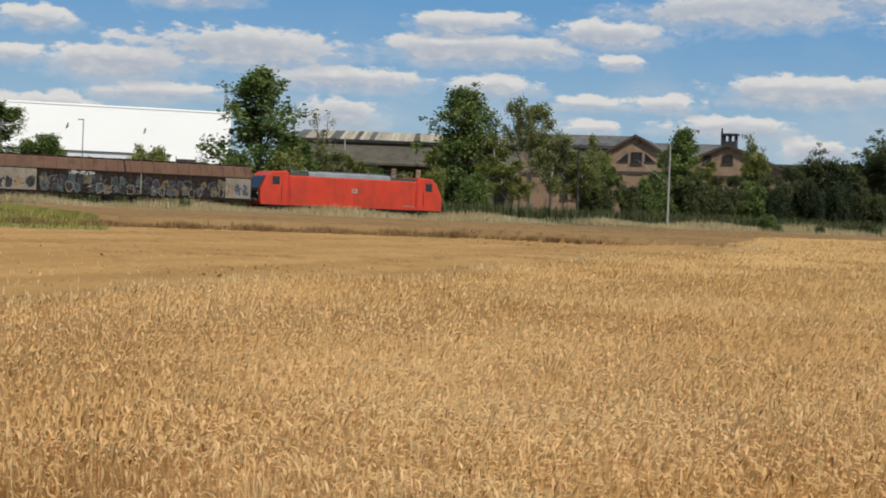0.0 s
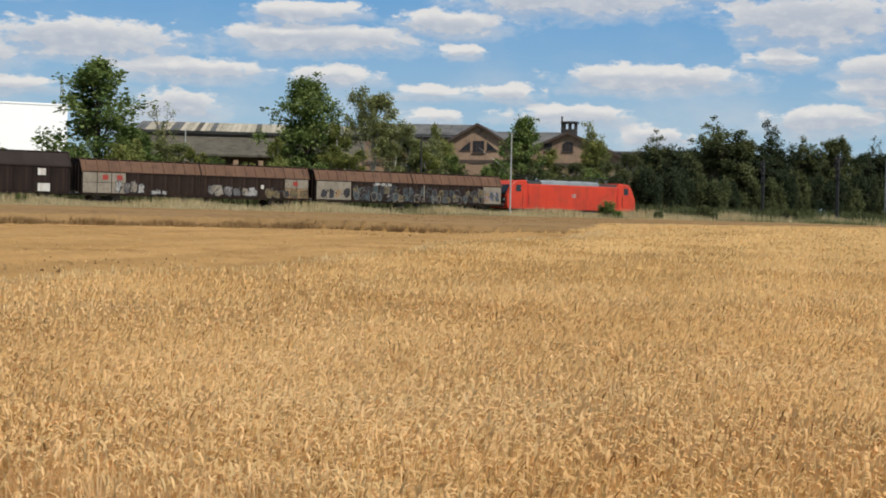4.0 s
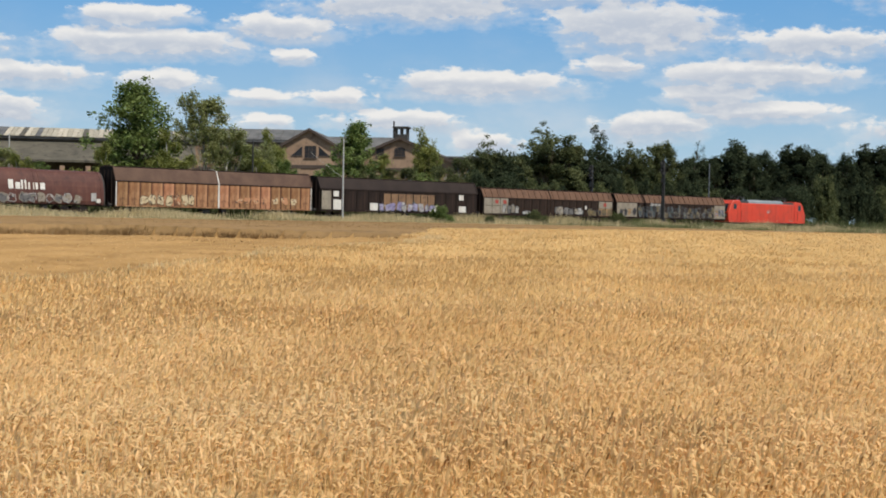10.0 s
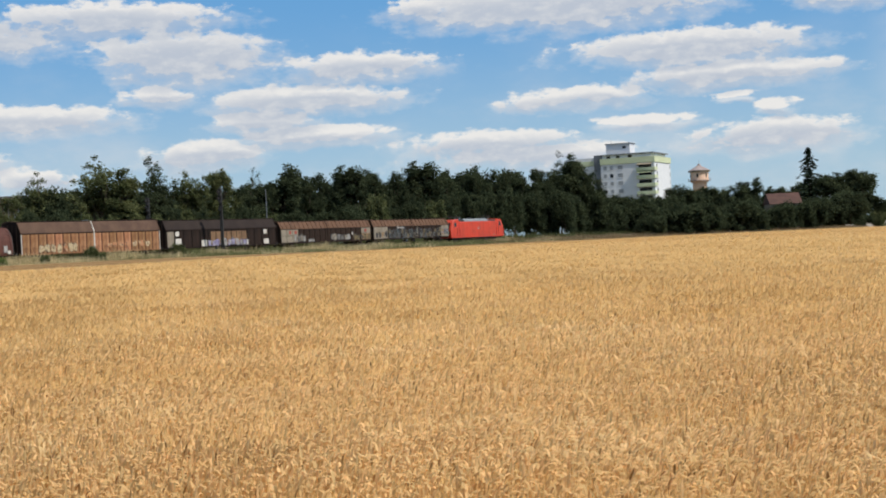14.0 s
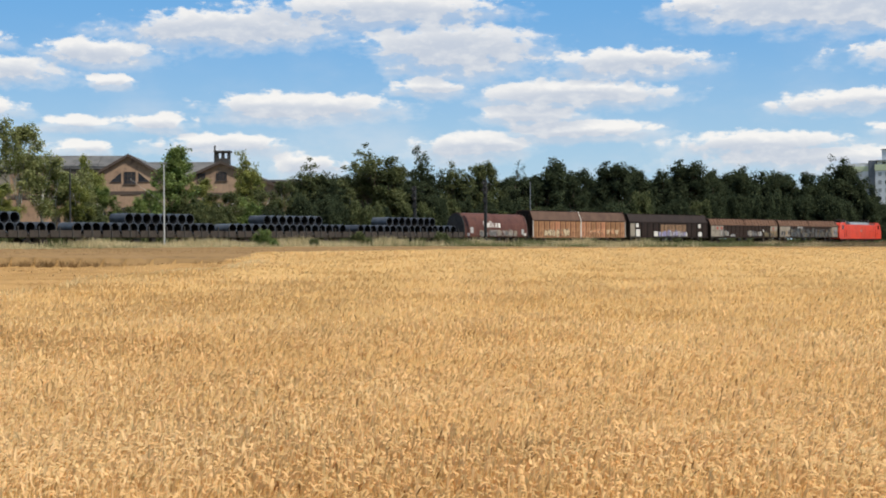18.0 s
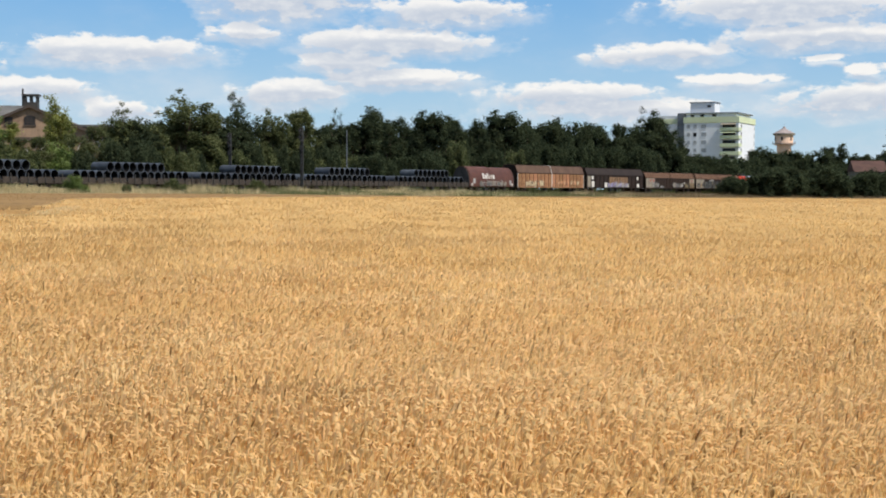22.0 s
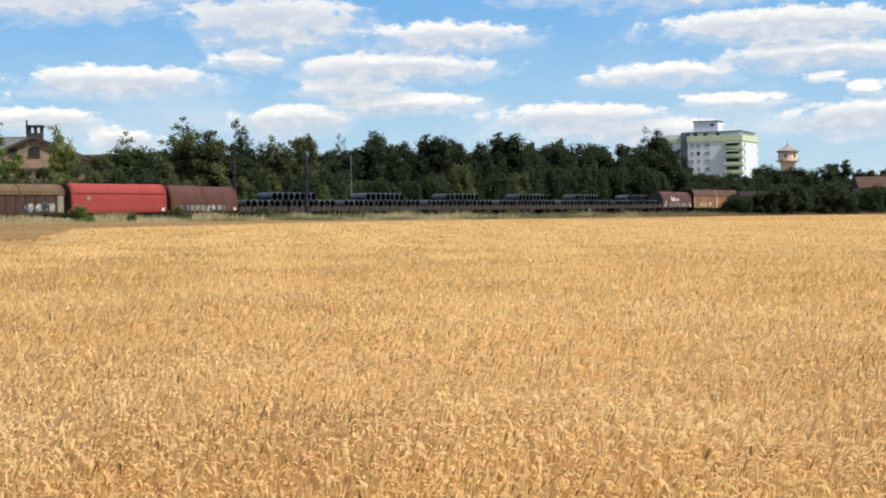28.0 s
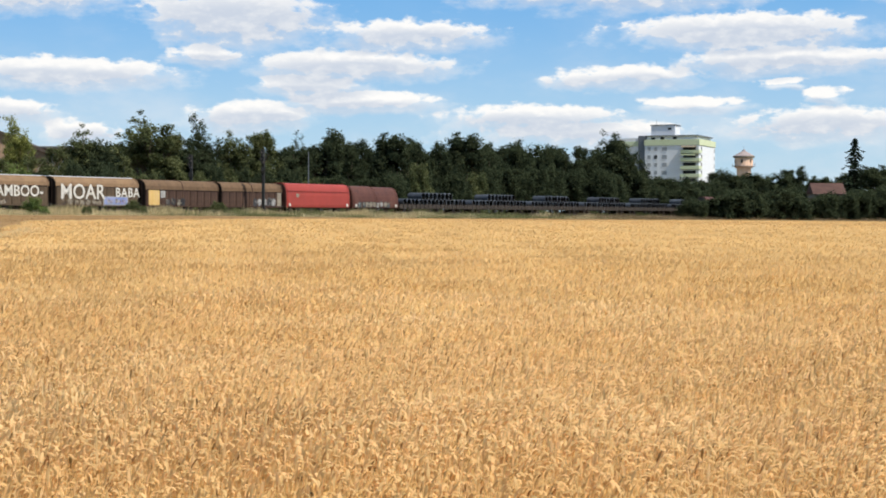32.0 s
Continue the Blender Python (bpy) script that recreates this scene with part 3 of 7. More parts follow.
def build_grass():
    # the near verge in front of the wheat
    x, y = scatter(3.3, 8.6, 5200)
    b = inward(x, y)
    ok = (b < EDGE + 0.1) & (b > 3.3)
    x, y, b = x[ok], y[ok], b[ok]
    dry = rng.random(len(x)) < 0.34 + 0.3 * (b > EDGE - 0.1)
    for name, sel, mat, label in (("verge_grass", ~dry, M_GREENGRASS, "fresh green grass along the near field edge"), ("dry_verge_grass", dry, M_DRY, "dry yellow grass stems along the near field edge")):
        m = sel.sum()
        blades(name, x[sel], y[sel], np.zeros(m), rng.uniform(0.28, 0.62, m) * (0.78 + 0.22 * np.sin(x[sel] * 1.7 + np.sin(x[sel] * 0.6)) ** 2) * smooth(b[sel], 2.2, EDGE - 0.7) * (0.3 + 0.7 * smooth(np.degrees(np.arctan2(x[sel], y[sel])), -30, -12)), rng.uniform(0.004, 0.009, m), mat, label, "grass", 0.45)
    # the railway verge: pale dry grass with green patches, on the bank before the track
    s = -5 + 425 * rng.random(210000) ** 1.15
    q = 104.5 + 11 * rng.beta(1.6, 1.3, len(s))
    x, y = on_plan(s, q)
    patch = np.sin(s * 0.35 + np.sin(q * 0.8)) + 0.7 * np.sin(s * 0.11 + 2) + rng.normal(0, 0.5, len(s))
    # darker weeds take over eastwards, partly real growth, partly imitating cloud shade
    pale = patch > -1.15 + 1.5 * smooth(s, 98, 128) + 0.8 * smooth(s, 150, 200)
    faded = s + rng.normal(0, 14, len(s)) > 235
    for name, sel, mat, label in (("railway_grass", pale & ~faded, M_DRY, "pale dry tall grass on the railway bank"), ("faded_railway_grass", faded, M_FADED, "faded brown grass on the far end of the bank"), ("railway_weeds", ~pale & ~faded, M_WEEDS, "green weeds and grass on the railway bank")):
        m = sel.sum()
        blades(name, x[sel], y[sel], ground_z(x[sel], y[sel]), (0.85 + 0.5 * np.sin(s[sel] * 0.23) ** 2) * (1.0 if "grass" in name else 0.8) * (1 + 0.35 * smooth(s[sel], 90, 140)) * rng.uniform(0.6, 1.0, m), rng.uniform(0.04, 0.11, m), mat, label, "grass")
    # the green patch in the field's corner
    s, q = rng.uniform(-10, 45, 26000), rng.uniform(54, 101, 26000)
    ok = crop(s, q) == 4
    x, y = on_plan(s[ok], q[ok])
    blades("green_patch", x, y, ground_z(x, y), rng.uniform(0.3, 0.75, len(x)), rng.uniform(0.06, 0.14, len(x)), M_GREENGRASS, "tall green grass beside the ripe crop", "grass")
    # weeds behind the rails, shade-dimmed, added to darken the gaps under the wagons
    s, q = rng.uniform(-90, 460, 66000), rng.uniform(123, 127.5, 66000)
    x, y = on_plan(s, q)
    blades("weeds_behind_rails", x, y, ground_z(x, y), rng.uniform(1.1, 2.3, len(s)), rng.uniform(0.12, 0.3, len(s)), M_LEAF_HALF_SHADED, "dense weeds in shade-dimmed green along the far side of the rails", "grass")
    # a line of pale lodged straw where the tall wheat ends
    s = rng.uniform(-8, 47, 17000)
    q = 11 + 0.78 * s + 0.6 * np.sin(s * 0.31) + 0.4 * np.sin(s * 0.83 + 1) + rng.normal(-0.25, 0.3, len(s))
    x, y = on_plan(s, q)
    blades("lodged_straw", x, y, ground_z(x, y) + 0.52, rng.uniform(0.15, 0.32, len(s)), rng.uniform(0.04, 0.08, len(s)), M_STRAW, "pale lodged straw along the end of the tall wheat", "crop", 0.8)
    # thin low ears in the cut bay, in broken rows
    s, q = rng.uniform(-8, 48, 70000), rng.uniform(6, 65, 70000)
    ok = (crop(s, q) == 2) & (np.sin(q * 1.9 + 0.6 * np.sin(s * 0.4)) + rng.normal(0, 0.8, len(s)) > 0.1)
    x, y = on_plan(s[ok], q[ok])
    m = len(x)
    blades("short_wheat_ears", x, y, ground_z(x, y) + 0.25 + 0.34 * smooth(s[ok], 43, 48), rng.uniform(0.06, 0.16, m), rng.uniform(0.03, 0.07, m), M_EAR_FAR, "thin low ears in the cut bay of the field", "wheat", 0.6)
    ok = (crop(s, q) == 2) & (np.sin(q * 0.7 + 1.3 * np.sin(s * 0.21)) + np.sin(s * 0.55) + rng.normal(0, 0.7, len(s)) > 1.2)
    x, y = on_plan(s[ok], q[ok])
    m = len(x)
    blades("trampled_wheat", x, y, ground_z(x, y) + 0.26 + 0.34 * smooth(s[ok], 43, 48), rng.uniform(0.05, 0.13, m), rng.uniform(0.08, 0.16, m), M_STEMS, "darker trampled patches in the cut bay", "wheat", 0.9)
    # tufts on the dull strip
    s, q = -10 + 350 * rng.random(90000) ** 1.2, 63 + 41 * rng.beta(1.0, 1.2, 90000)
    ok = crop(s, q) == 3
    x, y = on_plan(s[ok], q[ok])
    blades("late_crop_tufts", x, y, ground_z(x, y) + 0.3, rng.uniform(0.3, 0.55, len(x)), rng.uniform(0.05, 0.12, len(x)), M_STRIP, "dull brown seed heads of the standing strip", "crop")


build_stalks()
build_crop_edge()
build_grass()

# ---- the railway ----


def build_track():
    bm = bmesh.new()
    prism(bm, ((-5.0, -2.4), (5.0, -2.4), (1.9, -0.2), (-1.9, -0.2)), "x", -90, 700)
    base = pose(*on_plan(0, TRACK_Q), RAIL, rz=TRACK_TURN)
    bed = part("track_bed", bm, M_BALLAST, None)
    bed.matrix_world = base
    tagged(bed, "grey-brown stone ballast bed of the railway", "track bed", kind="structure")
    for side in (-0.75, 0.75):
        bm = bmesh.new()
        prism(bm, ((-0.07, -0.17), (0.07, -0.17), (0.07, -0.15), (0.012, -0.13), (0.012, -0.04), (0.036, -0.03), (0.036, 0), (-0.036, 0), (-0.036, -0.03), (-0.012, -0.04), (-0.012, -0.13), (-0.07, -0.15)), "x", -90, 700)
        rail = part("rail", bm, M_RAIL, None)
        rail.matrix_world = base @ pose(0, side, 0)
        tagged(rail, "worn steel rail with rusty flanks", "rail", group="rails of the line", kind="structure")
    k = np.arange(0, 480, 0.62)
    shape = np.array([(-0.12, -1.3, -0.32), (0.12, -1.3, -0.32), (0.12, 1.3, -0.32), (-0.12, 1.3, -0.32), (-0.1, -1.3, -0.175), (0.1, -1.3, -0.175), (0.1, 1.3, -0.175), (-0.1, 1.3, -0.175)])
    fc = np.array([(0, 3, 2, 1), (4, 5, 6, 7), (0, 1, 5, 4), (1, 2, 6, 5), (2, 3, 7, 6), (3, 0, 4, 7)])
    v, f = stamp(shape, fc, np.stack([k, 0 * k, 0 * k], -1), 0 * k, 0 * k, np.ones(len(k)))
    sl = new("sleepers", bulk_mesh("sleepers", v, f, M_SLEEPER))
    sl.matrix_world = base
    tagged(sl, "weathered concrete sleepers in the ballast", "sleepers", kind="stuff")


M_RAIL = material("rail_steel", ((0.16, 0.10, 0.07), (0.24, 0.17, 0.13)), rough=0.55, metal=0.6, scale=1.0, fine=12.0)
M_SLEEPER = material("sleeper_concrete", ((0.30, 0.28, 0.25), (0.36, 0.34, 0.31)), rough=0.9, scale=1.0, fine=14.0)
build_track()

# ---- the goods train ----
M_RED = material("loco_red", ((0.54, 0.050, 0.021), (0.48, 0.042, 0.019)), rough=0.42, scale=0.6, fine=8.0, bump=0.05, streak=(0.17, 0.04, 0.026), streak_amount=0.55, streak_axis=(0.8, 0.8, 0.4), spec=0.4)
M_RED_DARK = material("loco_red_dusty", ((0.48, 0.030, 0.020), (0.40, 0.03, 0.02)), rough=0.55, scale=0.8, fine=8.0, bump=0.05)
M_ROOF_GREY = material("roof_grey", ((0.17, 0.19, 0.205), (0.24, 0.26, 0.275)), rough=0.5, scale=0.8, fine=8.0, bump=0.1)
M_STEEL_DARK = material("dark_steel", ((0.035, 0.033, 0.032), (0.06, 0.055, 0.05)), rough=0.6, metal=0.2, scale=1.5, fine=14.0)
M_UNDER = material("underframe", ((0.0315, 0.0245, 0.0196), (0.0525, 0.0385, 0.028)), rough=0.9, scale=1.2, fine=10.0, spec=0.1)
M_WHEEL = material("wheel_steel", ((0.09, 0.07, 0.06), (0.15, 0.12, 0.10)), rough=0.55, metal=0.5, scale=3.0, fine=20.0)
M_GLASS_DARK = material("dark_glass", ((0.012, 0.014, 0.017), (0.02, 0.022, 0.026)), rough=0.08, scale=1.0, fine=3.0, bump=0.0, spec=0.6)
M_WHITE = material("white_paint", ((0.60, 0.59, 0.55), (0.50, 0.48, 0.44)), rough=0.6, scale=1.5, fine=9.0, bump=0.05, streak=(0.30, 0.22, 0.15), streak_amount=0.5)
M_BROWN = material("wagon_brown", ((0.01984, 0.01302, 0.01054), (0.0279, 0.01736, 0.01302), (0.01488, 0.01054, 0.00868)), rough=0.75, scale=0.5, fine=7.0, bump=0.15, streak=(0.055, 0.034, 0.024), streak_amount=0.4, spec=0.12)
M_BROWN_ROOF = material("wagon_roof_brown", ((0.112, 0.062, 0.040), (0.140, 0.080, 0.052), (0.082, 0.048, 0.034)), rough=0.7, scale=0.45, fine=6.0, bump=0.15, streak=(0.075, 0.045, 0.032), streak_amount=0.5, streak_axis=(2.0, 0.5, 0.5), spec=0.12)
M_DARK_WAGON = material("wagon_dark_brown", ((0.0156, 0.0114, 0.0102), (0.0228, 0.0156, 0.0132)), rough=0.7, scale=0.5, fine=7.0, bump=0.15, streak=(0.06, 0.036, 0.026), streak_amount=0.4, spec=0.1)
M_DARK_ROOF = material("wagon_dark_roof", ((0.02356, 0.01736, 0.0155), (0.0341, 0.0248, 0.02108)), rough=0.65, scale=0.45, fine=6.0, bump=0.15, spec=0.12)
M_RUST = material("rusty_panels", ((0.235, 0.105, 0.050), (0.42, 0.228, 0.122), (0.13, 0.059, 0.034)), rough=0.85, scale=0.6, fine=8.0, bump=0.25, streak=(0.085, 0.042, 0.028), streak_amount=0.75, streak_axis=(2.6, 2.6, 0.22), spec=0.15, each=0.22)
M_RUST_PALE = material("faded_rust", ((0.42, 0.22, 0.12), (0.36, 0.17, 0.085)), rough=0.8, scale=1.2, fine=8.0, bump=0.1)
M_RUST_ROOF = material("rusty_roof", ((0.076, 0.047, 0.036), (0.110, 0.069, 0.050)), rough=0.8, scale=0.5, fine=7.0, bump=0.2, spec=0.12)
M_HOOD = material("hood_oxide", ((0.07013, 0.02678, 0.0204), (0.0924, 0.0357, 0.0255), (0.05419, 0.02231, 0.01785)), rough=0.6, scale=0.4, fine=6.0, bump=0.1, streak=(0.15, 0.065, 0.045), streak_amount=0.4, spec=0.3)
M_HOOD_RED = material("hood_red", ((0.30, 0.046, 0.036), (0.25, 0.039, 0.031)), rough=0.5, scale=0.5, fine=6.0, bump=0.06, streak=(0.24, 0.05, 0.035), streak_amount=0.35)
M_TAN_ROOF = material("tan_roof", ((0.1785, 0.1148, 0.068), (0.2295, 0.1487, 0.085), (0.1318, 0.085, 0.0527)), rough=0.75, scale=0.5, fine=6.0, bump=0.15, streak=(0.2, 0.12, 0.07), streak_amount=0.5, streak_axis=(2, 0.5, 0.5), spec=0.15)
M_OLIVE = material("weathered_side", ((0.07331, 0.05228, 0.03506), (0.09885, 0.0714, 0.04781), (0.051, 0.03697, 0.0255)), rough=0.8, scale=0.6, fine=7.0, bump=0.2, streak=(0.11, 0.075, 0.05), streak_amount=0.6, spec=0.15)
M_TAN_PANEL = material("tan_panel", ((0.17, 0.10, 0.055), (0.22, 0.135, 0.075), (0.11, 0.065, 0.04)), rough=0.8, scale=0.6, fine=7.0, bump=0.2, streak=(0.08, 0.05, 0.035), streak_amount=0.6)
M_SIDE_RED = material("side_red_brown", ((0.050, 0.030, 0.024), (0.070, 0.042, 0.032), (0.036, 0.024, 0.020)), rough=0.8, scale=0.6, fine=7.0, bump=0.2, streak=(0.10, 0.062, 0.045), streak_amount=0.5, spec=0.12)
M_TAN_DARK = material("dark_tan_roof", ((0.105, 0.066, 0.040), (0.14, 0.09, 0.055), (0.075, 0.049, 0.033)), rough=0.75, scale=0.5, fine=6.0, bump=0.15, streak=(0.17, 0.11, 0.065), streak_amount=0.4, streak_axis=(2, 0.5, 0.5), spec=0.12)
M_PALE_RIDGE = material("pale_ridge", ((0.42, 0.45, 0.50), (0.50, 0.53, 0.57)), rough=0.6, scale=0.6, fine=8.0, bump=0.1)
M_YELLOW = material("ochre_panel", ((0.55, 0.36, 0.12), (0.60, 0.42, 0.18)), rough=0.7, scale=1.0, fine=8.0, streak=(0.25, 0.15, 0.08), streak_amount=0.4)
M_PIPE = material("coil_steel", ((0.050, 0.058, 0.072), (0.080, 0.092, 0.110)), rough=0.4, metal=0.35, scale=1.5, fine=18.0, bump=0.2, each=0.25, spec=0.5)
# near black on the inner faces paints the darkness inside a long pipe
M_BORE_SHADE = material("pipe_bore_shade", ((0.010, 0.010, 0.011), (0.016, 0.015, 0.015)), rough=0.9, scale=1.5, fine=10.0, bump=0.1, spec=0.05)
M_TIMBER = material("stake_timber", ((0.034, 0.027, 0.022), (0.050, 0.039, 0.031), (0.024, 0.019, 0.016)), rough=0.9, scale=1.0, fine=10.0)
M_SPRAY_WHITE = material("spray_white", ((0.3519, 0.3443, 0.329), (0.2295, 0.2218, 0.2142)), rough=0.6, scale=2.0, fine=12.0, bump=0.0)
M_SPRAY_BLUE = material("spray_blue", ((0.14, 0.19, 0.40), (0.24, 0.28, 0.46)), rough=0.6, scale=1.5, fine=10.0, bump=0.0)
M_SPRAY_TEAL = material("spray_teal", ((0.042, 0.058, 0.064), (0.085, 0.100, 0.102)), rough=0.6, scale=1.5, fine=10.0, bump=0.0)
M_SPRAY_LILAC = material("spray_lilac", ((0.17, 0.15, 0.27), (0.28, 0.26, 0.38)), rough=0.6, scale=1.5, fine=10.0, bump=0.0)
M_SPRAY_ORANGE = material("spray_orange", ((0.21, 0.119, 0.056), (0.252, 0.168, 0.091)), rough=0.6, scale=1.5, fine=10.0, bump=0.0)
M_SPRAY_CREAM = material("spray_cream", ((0.1989, 0.1724, 0.1326), (0.2586, 0.2254, 0.179), (0.1459, 0.1127, 0.07956)), rough=0.6, scale=1.5, fine=10.0, bump=0.0)
M_SPRAY_SMOKE = material("spray_smoke", ((0.088, 0.084, 0.084), (0.144, 0.136, 0.132), (0.056, 0.0528, 0.0528)), rough=0.6, scale=2.5, fine=10.0, bump=0.0)
M_SPRAY_OCHRE = material("spray_ochre", ((0.12, 0.09, 0.045), (0.17, 0.13, 0.065), (0.08, 0.06, 0.035)), rough=0.6, scale=2.5, fine=10.0, bump=0.0)
M_SPRAY_PALE = material("spray_pale", ((0.42, 0.33, 0.20), (0.50, 0.41, 0.27), (0.30, 0.21, 0.12)), rough=0.6, scale=2.5, fine=10.0, bump=0.0)
M_SPRAY_BLACK = material("spray_black", ((0.02, 0.02, 0.022), (0.04, 0.04, 0.045)), rough=0.6, scale=1.5, fine=10.0, bump=0.0)

SIDE = 1.43                  # half the width of a wagon body
TRAIN = []                   # (thing, distance of its centre behind the engine's nose)


def wheelset(bm, x):
    for side in (-0.75, 0.75):
        tube(bm, (x, side - 0.06, 0.46), (x, side + 0.06, 0.46), 0.46, sides=20)
        tube(bm, (x, side - 0.09, 0.46), (x, side - 0.06, 0.46), 0.16, sides=12)
    tube(bm, (x, -0.75, 0.46), (x, 0.75, 0.46), 0.08)


def bogie(owner, x, wheelbase=1.8):
    bm = bmesh.new()
    for side in (-1.02, 1.02):
        prism(bm, ((x - wheelbase / 2 - 0.35, 0.42), (x + wheelbase / 2 + 0.35, 0.42), (x + wheelbase / 2 + 0.3, 0.62), (x + 0.45, 0.5), (x + 0.4, 0.78), (x - 0.4, 0.78), (x - 0.45, 0.5), (x - wheelbase / 2 - 0.3, 0.62)), "y", side - 0.05, side + 0.05)
    box(bm, x - 0.25, x + 0.25, -1.0, 1.0, 0.5, 0.85)
    b = part("bogie", bm, M_UNDER, owner, "grimy cast steel bogie frame")
    for dx in (-wheelbase / 2, wheelbase / 2):
        bm = bmesh.new()
        wheelset(bm, x + dx)
        part("wheelset", bm, M_WHEEL, b, smooth_faces=False)


def buffers(owner, half):
    for end in (-1, 1):
        for side in (-0.87, 0.87):
            bm = tubes(((end * (half - 0.1), side, 1.06), (end * (half + 0.32), side, 1.06), 0.11, 0.09), ((end * (half + 0.32), side, 1.06), (end * (half + 0.36), side, 1.06), 0.23, 0.22), sides=12)
            part("buffer", bm, M_STEEL_DARK, owner)
        part("coupling", boxes((min(end * (half - 0.2), end * (half + 0.5)), max(end * (half - 0.2), end * (half + 0.5)), -0.06, 0.06, 0.94, 1.04), bevel=0.01), M_STEEL_DARK, owner)


def underframe(owner, half, two_axle=False):
    bm = boxes((-half, half, -1.32, -1.18, 0.92, 1.16), (-half, half, 1.18, 1.32, 0.92, 1.16), (-half, half, -0.3, 0.3, 0.9, 1.14), (-half, -half + 0.2, -1.32, 1.32, 0.88, 1.18), (half - 0.2, half, -1.32, 1.32, 0.88, 1.18))
    k = -half + 2.2
    while k < half - 2:
        box(bm, k, k + 0.12, -1.2, 1.2, 0.92, 1.1)
        k += 2.1
    part("underframe", bm, M_UNDER, owner)
    part("brake_tank", boxes((-1.6, -0.7, -1.1, -0.6, 0.45, 0.85), bevel=0.05), M_STEEL_DARK, owner)
    part("brake_box", boxes((0.6, 1.1, -1.2, -0.7, 0.5, 0.9), bevel=0.05), M_STEEL_DARK, owner)
    if two_axle:
        for x in (-half * 0.62, half * 0.62):
            bm = bmesh.new()
            wheelset(bm, x)
            w = part("wheelset", bm, M_WHEEL, owner)
            bm = boxes((x - 0.75, x + 0.75, -1.1, -1.0, 0.72, 0.8), (x - 0.14, x + 0.14, -1.12, -0.98, 0.34, 0.66), (x - 0.75, x + 0.75, 1.0, 1.1, 0.72, 0.8), (x - 0.14, x + 0.14, 0.98, 1.12, 0.34, 0.66), bevel=0.02)
            part("leaf_spring", bm, M_UNDER, owner)
    else:
        for x in (-half + 2.6, half - 2.6):
            bogie(owner, x)
    buffers(owner, half)


def roof_outline(eave, top, width, steps=10, square=2.6):
    """Half-barrel over the body: (y, z) from the near eave to the far one."""
    rows = []
    for i in range(steps + 1):
        a = math.pi * i / steps
        c, sn = math.cos(a), math.sin(a)
        rows.append((-width * math.copysign(abs(c) ** (2 / square), c), eave + (top - eave) * abs(sn) ** (2 / square)))
    return rows


def roof_slopes(eave, top, width):
    """A sliding roof: steep straight flanks that meet a nearly flat crown."""
    h = top - eave
    near = [(-width, eave), (-width * 0.985, eave + 0.10 * h), (-width * 0.72, eave + 0.84 * h), (-width * 0.64, eave + 0.95 * h), (-width * 0.3, top)]
    return near + [(0.0, top + 0.01)] + [(-y, z) for y, z in reversed(near)]


def roof_shell(bm, x0, x1, outline, thick=0.05):
    inner = [(y * 0.965, z - thick) for y, z in outline]
    prism(bm, outline + inner[::-1], "x", x0, x1)


def rib(bm, x, outline, w=0.045, out=0.06):
    outer = [(y * (1 + out / 1.4), z + out * max(0.0, (z - outline[0][1]) / (outline[len(outline) // 2][1] - outline[0][1]))) for y, z in outline]
    prism(bm, outer + [(y * 0.99, z - 0.01) for y, z in outline[::-1]], "x", x - w, x + w)


def blotch(bm, cx, cz, rx, rz, r, y0, y1, grow=0.0, n=12):
    """A sprayed patch with an uneven, partly angular outline."""
    turn = r.uniform(0, 1)
    pts = []
    for k in range(n):
        a = math.tau * (k + turn) / n
        d = r.uniform(0.62, 1.15)
        c, sn = math.cos(a), math.sin(a)
        pts.append((cx + (rx * d + grow) * math.copysign(abs(c) ** 0.7, c), cz + (rz * d + grow) * math.copysign(abs(sn) ** 0.7, sn)))
    prism(bm, pts, "y", y0, y1)


def stroke(bm, x0, z0, x1, z1, w, y0, y1):
    """A sprayed line of width w with square ends."""
    dx, dz = x1 - x0, z1 - z0
    k = w / 2 / max(1e-6, math.hypot(dx, dz))
    x0, z0, x1, z1 = x0 - dx * k, z0 - dz * k, x1 + dx * k, z1 + dz * k
    prism(bm, [(x0 - dz * k, z0 + dx * k), (x0 + dz * k, z0 - dx * k), (x1 + dz * k, z1 - dx * k), (x1 - dz * k, z1 + dx * k)], "y", y0, y1)


